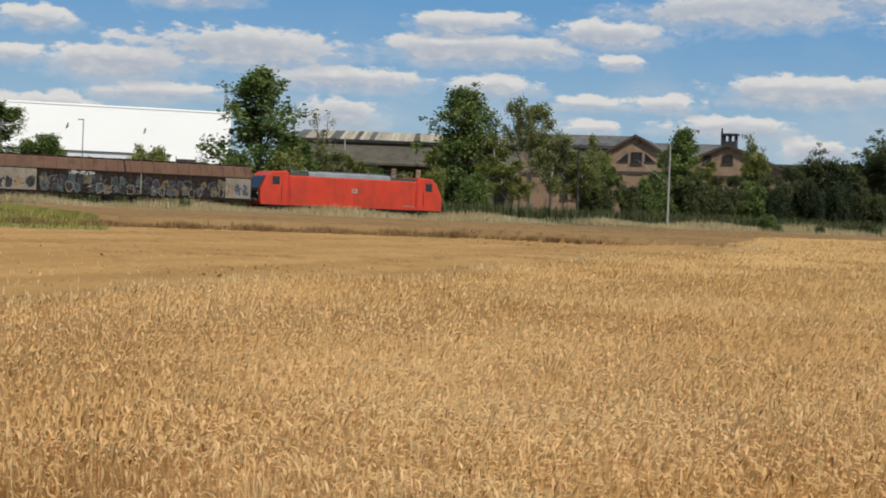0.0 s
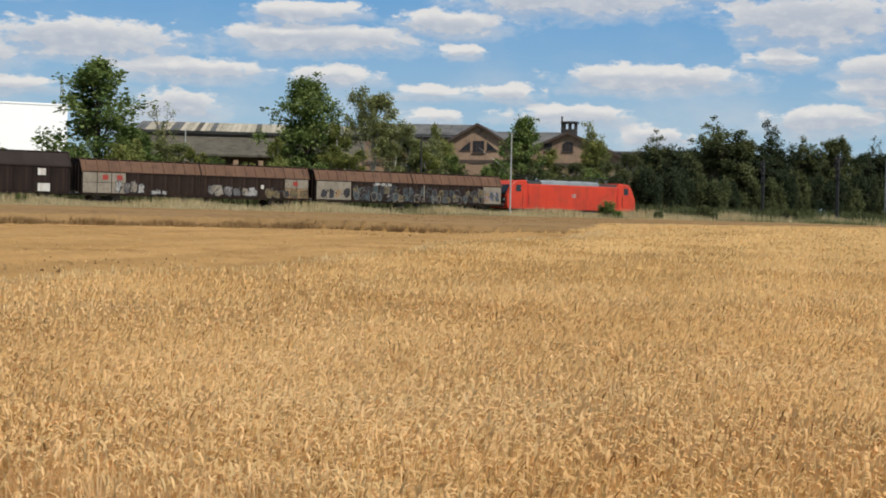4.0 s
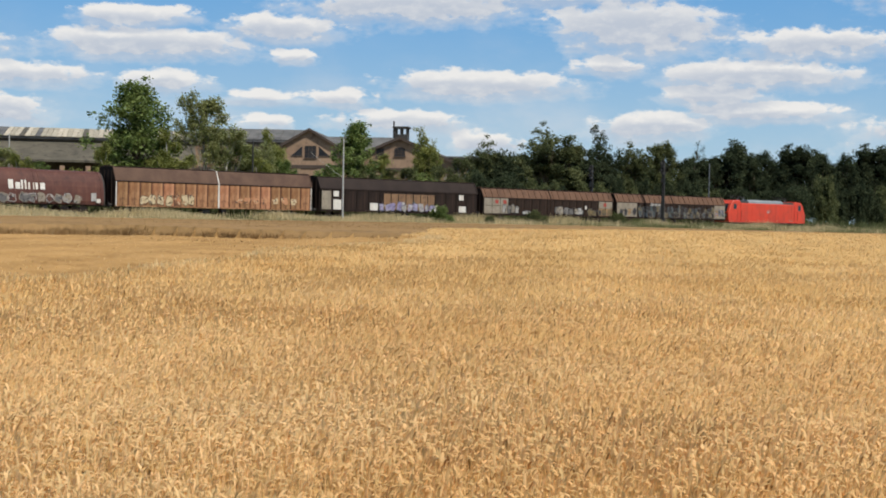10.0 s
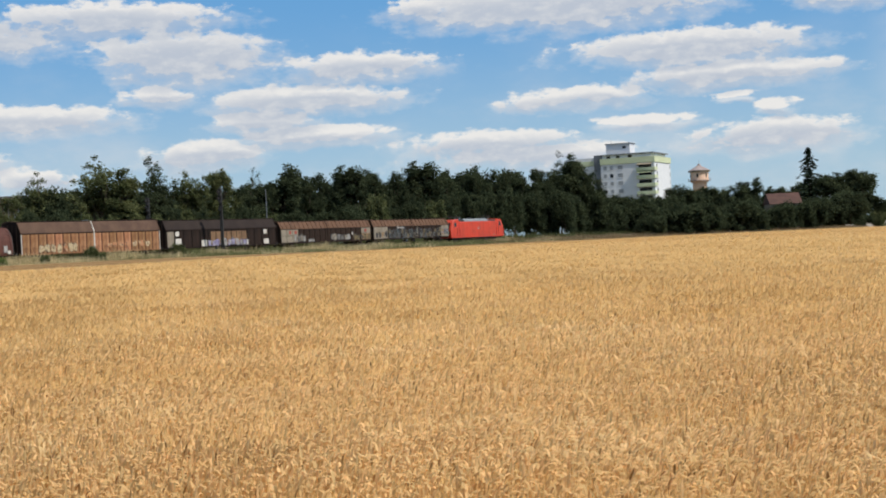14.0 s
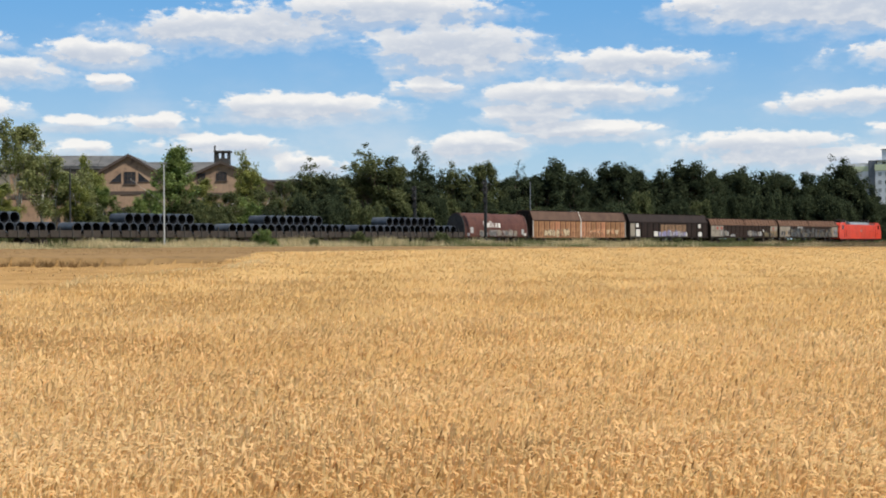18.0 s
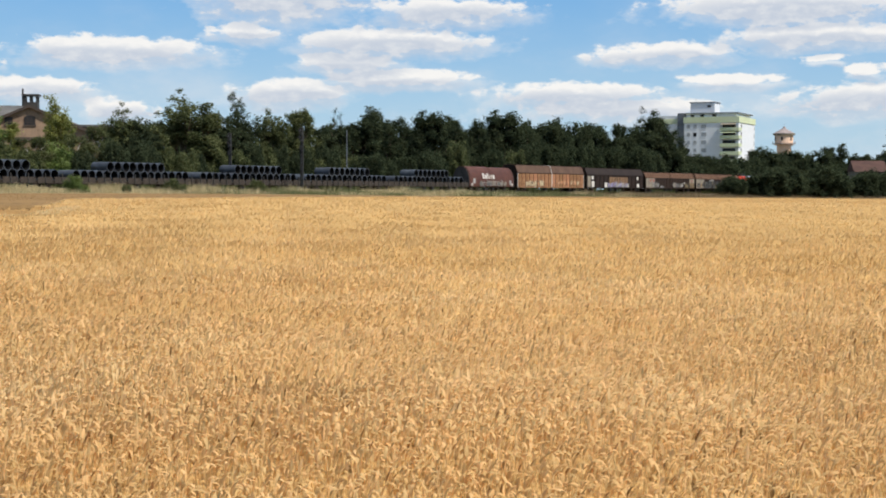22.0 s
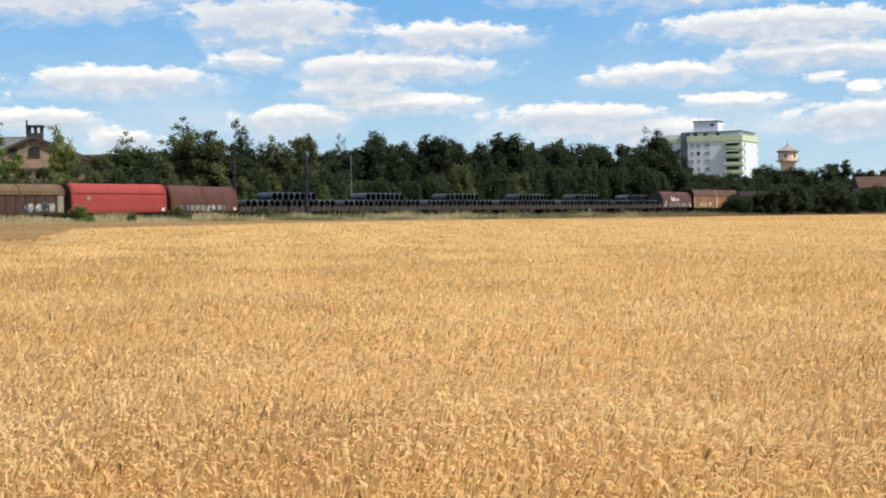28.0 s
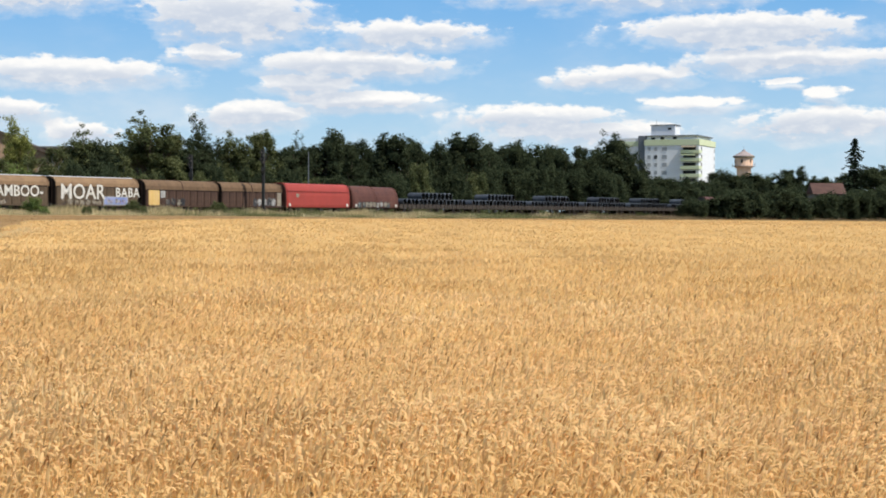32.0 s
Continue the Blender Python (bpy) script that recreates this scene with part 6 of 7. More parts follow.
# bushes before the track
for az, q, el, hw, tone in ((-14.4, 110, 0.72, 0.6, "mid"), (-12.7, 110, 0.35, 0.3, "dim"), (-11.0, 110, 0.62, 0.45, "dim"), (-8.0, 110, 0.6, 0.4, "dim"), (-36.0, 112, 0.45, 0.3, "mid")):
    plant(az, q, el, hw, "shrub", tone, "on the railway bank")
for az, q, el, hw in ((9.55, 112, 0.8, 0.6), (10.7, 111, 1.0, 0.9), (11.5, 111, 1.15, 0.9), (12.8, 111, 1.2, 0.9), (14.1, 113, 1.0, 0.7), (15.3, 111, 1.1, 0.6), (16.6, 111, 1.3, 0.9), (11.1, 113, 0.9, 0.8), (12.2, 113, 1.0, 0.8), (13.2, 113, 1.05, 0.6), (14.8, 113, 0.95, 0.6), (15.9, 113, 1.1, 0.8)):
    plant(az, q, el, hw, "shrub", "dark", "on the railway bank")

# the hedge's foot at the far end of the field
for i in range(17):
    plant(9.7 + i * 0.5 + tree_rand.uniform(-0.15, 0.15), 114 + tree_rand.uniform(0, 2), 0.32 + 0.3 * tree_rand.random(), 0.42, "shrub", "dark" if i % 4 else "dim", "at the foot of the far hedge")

# ---- buildings ----
M_HALL_WHITE = material("white_cladding", ((0.93, 0.93, 0.92), (0.91, 0.91, 0.90)), rough=0.5, scale=0.1, fine=0.02, bump=0.0)
M_BRICK = material("old_brick", ((0.25, 0.163, 0.108), (0.32, 0.22, 0.148), (0.12, 0.08, 0.06)), rough=0.9, scale=0.22, fine=6.0, bump=0.3, streak=(0.19, 0.135, 0.10), streak_amount=0.6)
M_BRICK_TRIM = material("brick_trim", ((0.055, 0.042, 0.036), (0.08, 0.058, 0.047)), rough=0.9, scale=0.5, fine=6.0)
M_OLD_ROOF = material("old_roof", ((0.088, 0.088, 0.088), (0.135, 0.132, 0.126), (0.055, 0.054, 0.053)), rough=0.85, scale=0.2, fine=4.0, bump=0.3)
M_ROOF_SHEET = material("bleached_sheet", ((0.34, 0.30, 0.23), (0.44, 0.40, 0.31), (0.17, 0.145, 0.11)), rough=0.8, scale=0.9, fine=4.0, bump=0.2, each=0.16)
M_SHED_ROOF = material("mossy_sheet", ((0.072, 0.065, 0.050), (0.105, 0.094, 0.070), (0.042, 0.038, 0.031)), rough=0.9, scale=0.35, fine=4.0, bump=0.3)
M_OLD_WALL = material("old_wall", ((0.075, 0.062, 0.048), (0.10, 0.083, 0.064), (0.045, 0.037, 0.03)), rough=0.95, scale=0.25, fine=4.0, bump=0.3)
M_FLAT_WHITE = material("flats_plaster", ((0.66, 0.68, 0.71), (0.62, 0.64, 0.67)), rough=0.8, scale=0.1, fine=2.0, bump=0.05)
M_FLAT_GREEN = material("flats_green", ((0.50, 0.55, 0.36), (0.54, 0.59, 0.40)), rough=0.8, scale=0.2, fine=2.0, bump=0.05)
M_FLAT_GREY = material("flats_grey", ((0.13, 0.145, 0.17), (0.16, 0.175, 0.20)), rough=0.8, scale=0.2, fine=2.0, bump=0.05)
M_BLIND = material("drawn_blind", ((0.27, 0.29, 0.31), (0.33, 0.345, 0.36)), rough=0.7, scale=0.5, fine=6.0, bump=0.05)
M_TOWER = material("tower_brick", ((0.68, 0.46, 0.33), (0.74, 0.53, 0.39)), rough=0.85, scale=0.2, fine=3.0, bump=0.1)
M_TILE = material("tower_tile", ((0.26, 0.22, 0.22), (0.32, 0.27, 0.26)), rough=0.8, scale=0.4, fine=4.0)
M_RED_TILE = material("red_roof_tile", ((0.062, 0.034, 0.029), (0.09, 0.047, 0.038)), rough=0.85, scale=0.6, fine=6.0)
M_PANE = material("dusty_pane", ((0.014, 0.015, 0.018), (0.030, 0.031, 0.034)), rough=0.45, scale=0.8, fine=5.0, bump=0.05, spec=0.2)
M_POLE = material("galvanised", ((0.36, 0.36, 0.34), (0.44, 0.44, 0.42)), rough=0.5, metal=0.3, scale=1.0, fine=10.0, bump=0.05)
M_POLE_DARK = material("dark_post", ((0.02, 0.02, 0.02), (0.035, 0.035, 0.033)), rough=0.7, scale=1.0, fine=10.0, bump=0.05)


def facing(az, d, turn=0.0, z=None):
    """A pose on a sight line: local y leads away from the camera, local x to the right, then turned."""
    x, y = polar(az, d)
    return pose(x, y, float(ground_z(x, y)) if z is None else z, rz=-az + turn)


def up(el, d, m):
    return EYE[2] + d * math.tan(radians(el)) - m.translation.z


def build_white_hall():
    d = 290
    m = facing(-38.6, d, 4)
    top = up(3.6, d, m)
    hall = thing("warehouse", "huge plain white clad warehouse behind the railway", "warehouse", m)
    w0, w1 = -34, 21.4
    for dims in ((w0, w1, 0, 0.3, 0, top), (w0, w1, 40, 40.3, 0, top), (w0, w0 + 0.3, 0.3, 40, 0, top), (w1 - 0.3, w1, 0.3, 40, 0, top)):
        part("wall", boxes(dims), M_HALL_WHITE, hall)
    part("roof", boxes((w0 - 0.1, w1 + 0.1, -0.1, 40.4, top, top + 0.35), bevel=0.05), M_HALL_WHITE, hall)
    bm = bmesh.new()
    x = w0 + 3
    while x < w1:
        box(bm, x - 0.03, x + 0.03, -0.02, 0.0, 0, top)
        x += 6
    part("cladding_relief", bm, M_HALL_WHITE, hall)
    part("plinth", boxes((w0, w1, -0.06, 0.0, 0, 1.2)), M_FLAT_GREY, hall)
    for az, el in ((-40.25, 2.93), (-37.5, 2.88)):
        x, z = d * math.tan(radians(az + 38.6)), up(el, d, m)
        lampw = part("wall_lamp", boxes((x - 0.12, x + 0.2, -0.45, -0.03, z - 0.2, z + 0.25), bevel=0.05), M_POLE, hall, "grey floodlight on the cladding")
        part("bracket", boxes((x - 0.22, x - 0.12, -0.3, -0.02, z - 0.5, z - 0.2)), M_POLE, lampw)
    # a lower glazed wing and a stack of crates before it
    d2 = 245
    m2 = facing(-38.9, d2, 4)
    low = thing("shed", "low pale glazed shed before the white warehouse", "shed", m2)
    h2 = up(2.0, d2, m2)
    part("wall", boxes((-16, 10, 0, 6, 0, h2 - 1.2)), M_HALL_WHITE, low)
    part("glass_band", boxes((-16, 10, -0.05, 6, h2 - 1.2, h2 - 0.15)), M_FLAT_WHITE, low)
    part("roof", boxes((-16.3, 10.3, -0.3, 6.3, h2 - 0.15, h2), bevel=0.03), M_FLAT_GREY, low)
    m3 = facing(-36.0, 200)
    h3 = up(1.95, 200, m3)
    stack = thing("crate_stack", "stack of dark slatted crates beside the warehouse", "crates", m3)
    for i in range(4):
        z0 = h3 * i / 4
        part("crate", boxes((-1.3, 1.3, 0, 1.2, z0 + 0.05, z0 + 0.3), (-1.3, -1.2, 0, 1.2, z0, h3 * (i + 1) / 4), (1.2, 1.3, 0, 1.2, z0, h3 * (i + 1) / 4), (-1.3, 1.3, 0.02, 1.18, z0 + h3 / 8, z0 + h3 / 5)), M_STEEL_DARK, stack)


build_white_hall()


def window_unit(owner, x, z, w, h, y=-0.02, arch=False, rows=3, cols=3, frame_mat=None):
    """Dark panes behind glazing bars, set in the wall face."""
    frame_mat = frame_mat or M_BRICK_TRIM
    bm = bmesh.new()
    outline = [(x - w / 2, z), (x + w / 2, z), (x + w / 2, z + h)]
    if arch in ("left", "right"):
        tip = x + w / 2 if arch == "left" else x - w / 2
        outline = [(x - w / 2, z), (x + w / 2, z), (tip, z + h)]
        prism(bm, outline, "y", y - 0.02, y + 0.1)
        win = part("window", bm, M_PANE, owner, "dark triangular side light")
        part("sill", boxes((x - w / 2 - 0.1, x + w / 2 + 0.1, y - 0.12, y, z - 0.12, z), bevel=0.02), frame_mat, win)
        return win
    if arch:
        outline += [(x + w / 2 * math.cos(a), z + h + w * 0.16 * math.sin(a)) for a in (0.5, 1.0, 1.57, 2.14, 2.64)]
    outline += [(x - w / 2, z + h)]
    prism(bm, outline, "y", y - 0.02, y + 0.1)
    win = part("window", bm, M_PANE, owner)
    bm = bmesh.new()
    for i in range(cols + 1):
        k = x - w / 2 + w * i / cols
        box(bm, k - 0.04, k + 0.04, y - 0.06, y - 0.02, z, z + h)
    for i in range(rows + 1):
        k = z + h * i / rows
        box(bm, x - w / 2, x + w / 2, y - 0.06, y - 0.02, k - 0.04, k + 0.04)
    part("glazing_lattice", bm, frame_mat, win)
    part("sill", boxes((x - w / 2 - 0.15, x + w / 2 + 0.15, y - 0.18, y, z - 0.15, z), bevel=0.02), frame_mat, win)
    return win


def gable_house(label, az, d, half, apex_el, eave_el, depth, wins, turn=0.0, lantern=False):
    m = facing(az, d, turn)
    apex, eave = up(apex_el, d, m), up(eave_el, d, m)
    b = thing("factory_building", label, "factory", m, group="old brick factory")
    bm = bmesh.new()
    prism(bm, ((-half, 0), (half, 0), (half, eave), (0, apex), (-half, eave)), "y", 0, 0.5)
    part("gable_wall", bm, M_BRICK, b)
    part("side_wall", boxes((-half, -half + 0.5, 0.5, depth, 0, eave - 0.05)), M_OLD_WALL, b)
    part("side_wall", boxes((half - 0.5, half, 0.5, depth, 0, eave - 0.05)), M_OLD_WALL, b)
    bm = bmesh.new()
    prism(bm, ((-half, 0), (half, 0), (half, eave), (0, apex), (-half, eave)), "y", depth, depth + 0.5)
    part("back_wall", bm, M_BRICK, b)
    for sx in (-1, 1):
        bm = bmesh.new()
        prism(bm, ((sx * (half + 0.5), eave - 0.42), (0, apex + 0.02), (0, apex + 0.38), (sx * (half + 0.5), eave - 0.05)), "y", -0.45, depth + 0.8)
        part("roof", bm, M_OLD_ROOF, b)
        bm = bmesh.new()
        prism(bm, ((sx * (half + 0.55), eave - 0.42), (0, apex - 0.02), (0, apex + 0.42), (sx * (half + 0.55), eave + 0.02)), "y", -0.62, -0.46)
        part("verge_board", bm, M_BRICK_TRIM, b)
    part("string_course", boxes((-half - 0.05, half + 0.05, -0.14, 0, eave - 1.5, eave - 0.95), bevel=0.03), M_BRICK_TRIM, b)
    for k in (-0.62, -0.2, 0.2, 0.62):
        part("pilaster", boxes((k * half - 0.28, k * half + 0.28, -0.1, 0, 0, eave - 1.5)), M_BRICK, b)
    for x, z_el, w, h, arch in wins:
        window_unit(b, x, up(z_el, d, m), w, h, arch=arch)
    if lantern:
        z = apex
        t = part("lantern", boxes((-1.1, 1.1, 1.0, 3.2, z - 0.6, z + 0.9), bevel=0.05), M_STEEL_DARK, b, "dark roof lantern with open sides")
        for x in (-0.95, 0, 0.95):
            for y in (1.15, 3.05):
                part("lantern_post", boxes((x - 0.13, x + 0.13, y - 0.13, y + 0.13, z + 0.9, z + 1.85)), M_STEEL_DARK, t)
        part("lantern_roof", boxes((-1.35, 1.35, 0.8, 3.4, z + 1.85, z + 2.15), bevel=0.06), M_STEEL_DARK, t)
        part("flue", tubes(((-1.25, 1.6, z + 0.3), (-1.25, 1.6, z + 3.0), 0.14), sides=8), M_STEEL_DARK, b)
    return b


def build_factory():
    d = 250
    gable_house("old brick factory gable with fan windows and dark roof", -19.45, d, 8.0, 3.3, 2.25, 60, ((0.2, 2.3, 1.8, 1.9, False), (-2.0, 2.38, 1.7, 1.5, "left"), (2.4, 2.38, 1.7, 1.5, "right"), (0, 1.0, 2.6, 1.6, True), (-4.5, 0.9, 2.0, 1.6, True), (4.5, 0.9, 2.0, 1.6, True)), turn=-8)
    gable_house("old brick factory gable with a dark roof lantern", -16.1, d, 9.0, 3.05, 2.2, 60, ((0, 2.42, 1.7, 1.2, True), (-3.2, 2.42, 1.2, 1.2, False), (0, 0.95, 2.4, 1.8, True), (-4.5, 0.9, 2.0, 1.6, True), (4.5, 0.9, 2.0, 1.6, True)), turn=-8, lantern=True)
    gable_house("old brick factory gable half hidden by birches", -22.95, d - 5, 8.0, 3.2, 2.1, 60, ((0, 2.3, 2.0, 1.8, True), (-4.5, 0.9, 2.0, 1.6, True), (4.5, 0.9, 2.0, 1.6, True)), turn=-8)
    # a higher hall roof behind the gables
    m = facing(-21.6, 285, -6)
    top = up(3.4, 285, m)
    hall = thing("factory_hall", "long grey sheeted hall roof behind the brick gables", "factory", m, group="old brick factory")
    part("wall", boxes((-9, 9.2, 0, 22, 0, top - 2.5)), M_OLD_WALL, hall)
    bm = bmesh.new()
    prism(bm, ((-0.4, top - 2.4), (11, top + 0.1), (22.4, top - 2.4), (22.4, top - 2.8), (-0.4, top - 2.8)), "x", -9.2, 9.4)
    part("roof", bm, M_OLD_ROOF, hall)
    for i in range(9):
        x = -9.0 + i * 2.04
        bm = bmesh.new()
        prism(bm, ((-0.5, top - 2.42), (10.9, top + 0.06), (10.9, top + 0.2), (-0.5, top - 2.28)), "x", x, x + 1.98)
        part("roof_sheet", bm, M_OLD_ROOF, hall)
    # a cross hall whose ridge shows between the gables
    m = facing(-17.6, 288, -6)
    top = up(3.2, 288, m)
    cross = thing("factory_hall", "dark grey cross hall roof between the brick gables", "factory", m, group="old brick factory")
    part("wall", boxes((-8.5, 7.5, 0, 18, 0, top - 2.9)), M_OLD_WALL, cross)
    bm = bmesh.new()
    prism(bm, ((-0.4, top - 2.8), (9, top), (18.4, top - 2.8), (18.4, top - 3.1), (-0.4, top - 3.1)), "x", -8.7, 7.7)
    part("roof", bm, M_OLD_ROOF, cross)
    # the low link to the east
    m = facing(-13.6, 255, -8)
    h = up(2.38, 255, m)
    link = thing("factory_wing", "low brick wing of the old factory", "factory", m, group="old brick factory")
    part("wall", boxes((-6, 6, 0, 10, 0, h)), M_BRICK, link)
    part("roof", boxes((-6.4, 6.4, -0.4, 10.4, h, h + 0.35), bevel=0.04), M_OLD_ROOF, link)
    # the long western shed with bleached roof sheets
    m = facing(-29.0, 235, -3)
    top, eave, low = up(3.28, 235, m), up(2.82, 235, m), up(1.8, 235, m)
    shed = thing("factory_hall", "long decaying factory shed with bleached corrugated roof", "factory", m, group="old brick factory")
    x0, x1 = -12.5, 22.0
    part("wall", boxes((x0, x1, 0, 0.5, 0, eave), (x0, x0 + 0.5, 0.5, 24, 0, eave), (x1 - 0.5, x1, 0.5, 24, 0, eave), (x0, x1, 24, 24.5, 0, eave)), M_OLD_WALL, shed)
    bm = bmesh.new()
    prism(bm, ((-0.5, eave), (12, top), (24.9, eave), (24.9, eave - 0.3), (-0.5, eave - 0.3)), "x", x0 - 0.2, x1 + 0.2)
    part("roof", bm, M_OLD_ROOF, shed)
    n = 46
    for i in range(n):
        a = x0 + (x1 - x0) * i / n
        bm = bmesh.new()
        prism(bm, ((-0.7, eave + 0.03), (11.9, top + 0.03), (11.9, top + 0.12), (-0.7, eave + 0.12)), "x", a + 0.03, a + (x1 - x0) / n - 0.03)
        part("roof_sheet", bm, M_OLD_ROOF if i in (0, 1, 4, 7, 8, 15, 31, 32, 41, 44, 45) else M_SHED_ROOF if i in (12, 24, 33, 40) else M_ROOF_SHEET, shed)
    # lean-to with dark openings at its foot
    bm = bmesh.new()
    prism(bm, ((-7, low + 0.6), (0, low + 3.5), (0, low + 3.2), (-7, low + 0.3)), "x", x0, x1)
    part("lean_to_roof", bm, M_SHED_ROOF, shed)
    part("lean_to_wall", boxes((x0, x1, -6.8, -6.5, 0, 0.9)), M_BRICK, shed)
    for i in range(10):
        a = x0 + 1 + i * (x1 - x0 - 2) / 9
        part("lean_to_post", boxes((a - 0.35, a + 0.35, -6.85, -6.4, 0, low - 0.2)), M_BRICK, shed)
    for i in range(8):
        a = x0 + 2.4 + i * (x1 - x0 - 2) / 9
        window_unit(shed, a, 1.0, 2.2, low - 1.6, y=-0.02)


build_factory()


def build_flats():
    d = 560
    turn = -14
    m = facing(9.72, d, turn)
    b = thing("apartment_block", "tall pale apartment block with green parapet and balconies", "apartment block", m)
    ca = math.cos(radians(turn))

    def px(az):
        """Distance along the long front, from its near corner."""
        return d * math.tan(radians(az - 9.72)) / ca

    def pz(el):
        return up(el, d, m)
    x0, x1, deep = px(7.74), 0.0, 24.5
    roof, band_top, band = pz(2.97), pz(2.82), pz(2.60)
    part("wall", boxes((x0, x1, 0, deep, 0, band)), M_FLAT_WHITE, b)
    part("stair_tower", boxes((px(7.45), x0, 1.5, 12, 0, pz(2.98))), M_FLAT_GREY, b, "dark grey stair strip")
    part("rear_wing", boxes((px(6.7), px(7.45), 3, 14, 0, pz(2.9))), M_FLAT_WHITE, b)
    part("rear_parapet", boxes((px(6.68), px(7.45), 2.8, 14.2, pz(2.6), pz(2.78)), bevel=0.05), M_FLAT_GREEN, b)
    part("parapet", boxes((x0 - 0.2, x1 + 0.25, -0.25, deep + 0.2, band, band_top), bevel=0.05), M_FLAT_GREEN, b, "green roof parapet band")
    part("penthouse", boxes((x0 + 0.3, x1 - 1.2, 1.6, deep - 2, band_top, roof - 0.25)), M_FLAT_WHITE, b)
    part("penthouse_roof", boxes((x0 - 0.1, x1 - 0.4, 0.6, deep - 1.2, roof - 0.25, roof + 0.1), bevel=0.05), M_FLAT_GREY, b)
    part("plant_room", boxes((px(7.83), px(8.72), 5, 12, roof + 0.1, pz(3.37))), M_FLAT_WHITE, b)
    part("plant_room_roof", boxes((px(7.8), px(8.75), 4.7, 12.3, pz(3.37), pz(3.40))), M_FLAT_GREY, b)
    part("plant_room_vent", boxes((px(8.45), px(8.58), 4.9, 4.99, pz(3.2), pz(3.28))), M_PANE, b)
    part("aerial", tubes(((px(7.95), 8, pz(3.40)), (px(7.95), 8, pz(3.58)), 0.06), sides=6), M_POLE, b)
    for az in (8.0, 8.35, 8.8):
        part("penthouse_window", boxes((px(az) - 0.7, px(az) + 0.7, 1.52, 1.6, band_top + 0.1, roof - 0.5)), M_PANE, b)
    storey = 2.85
    z = band - 2.0
    k = 0
    bal0, bal1 = px(9.09), x1 + 0.5
    while z > 1:
        for i, (az, ww) in enumerate(((7.9, 1.2), (8.14, 1.2), (8.46, 1.9))):
            x = px(az)
            win = part("window", boxes((x - ww / 2, x + ww / 2, -0.04, 0.05, z, z + 1.4)), M_PANE if (k + 2 * i) % 5 == 3 else M_BLIND, b)
            part("window_frame", boxes((x - ww / 2 - 0.1, x + ww / 2 + 0.1, -0.1, -0.04, z - 0.12, z), (x - ww / 2 - 0.08, x - ww / 2, -0.09, -0.03, z, z + 1.4), (x + ww / 2, x + ww / 2 + 0.08, -0.09, -0.03, z, z + 1.4), (x - ww / 2, x + ww / 2, -0.09, -0.03, z + 1.4, z + 1.48)), M_FLAT_WHITE, win)
        # corner balconies
        bal = part("balcony", boxes((bal0, bal1, -1.6, -0.02, z - 1.0, z - 0.85), (bal0, bal1, -1.6, -1.5, z - 0.85, z + 0.2), (bal0, bal0 + 0.1, -1.5, -0.02, z - 0.85, z + 0.2), (bal1 - 0.1, bal1, -1.5, 2.8, z - 0.85, z + 0.2)), M_FLAT_GREEN, b, "pale green balcony front")
        part("balcony_door", boxes((bal0 + 0.6, bal1 - 1.6, -0.05, -0.01, z - 0.8, z + 1.4)), M_PANE, bal)
        if k in (0, 1):
            bm = bmesh.new()
            prism(bm, ((-1.9, z + 1.1), (-0.05, z + 1.75), (-0.05, z + 1.85), (-1.95, z + 1.2)), "x", bal0 + 0.2, bal1 - 1.4)
            part("awning", bm, M_SPRAY_CREAM if k == 0 else M_FLAT_GREEN, bal, "sloping balcony awning")
        part("window", boxes((x1 - 0.03, x1 + 0.05, 3.2, 4.4, z, z + 1.4)), M_PANE, b)
        part("window", boxes((x1 - 0.03, x1 + 0.05, deep - 1.6, deep - 0.6, z, z + 1.4)), M_BLIND, b)
        z -= storey
        k += 1


build_flats()


def build_tower():
    d = 620
    m = facing(11.34, d)
    t = thing("water_tower", "round brick water tower with a conical tiled roof", "water tower", m)

    def pz(el):
        return up(el, d, m)
    r = d * math.tan(radians(0.36))
    part("shaft", tubes(((0, 0, 0), (0, 0, pz(1.75)), r * 0.72, r * 0.72), sides=24), M_TOWER, t, smooth_faces=False)
    part("tank", tubes(((0, 0, pz(1.75)), (0, 0, pz(2.12)), r * 0.92, r * 0.92), sides=24), M_TOWER, t)
    part("cornice", tubes(((0, 0, pz(2.12)), (0, 0, pz(2.18)), r * 1.08, r * 1.12), sides=24), M_SPRAY_CREAM, t)
    part("roof", tubes(((0, 0, pz(2.18)), (0, 0, pz(2.37)), r * 1.08, r * 0.16), sides=24), M_TILE, t)
    gal = part("gallery", tubes(((0, 0, pz(1.80)), (0, 0, pz(1.82)), r * 1.15, r * 1.15), sides=24), M_TILE, t, "walkway ring below the tank")
    for i in range(20):
        a = math.tau * i / 20
        x, y = r * 1.12 * math.cos(a), r * 1.12 * math.sin(a)
        part("railing_post", tubes(((x, y, pz(1.82)), (x, y, pz(1.90)), 0.06), sides=5), M_TILE, gal)
    part("cap", tubes(((0, 0, pz(2.37)), (0, 0, pz(2.42)), r * 0.2, r * 0.12), ((0, 0, pz(2.42)), (0, 0, pz(2.56)), 0.08, 0.04), sides=10), M_TILE, t)
    for i in range(6):
        a = math.tau * i / 6 + 0.3
        x, y = r * 0.93 * math.cos(a), r * 0.93 * math.sin(a)
        bm = boxes((-0.32, 0.32, -0.06, 0.06, pz(1.93), pz(2.05)))
        bmesh.ops.transform(bm, matrix=pose(x, y, 0, rz=math.degrees(a) + 90), verts=bm.verts)
        part("window", bm, M_PANE, t)


build_tower()


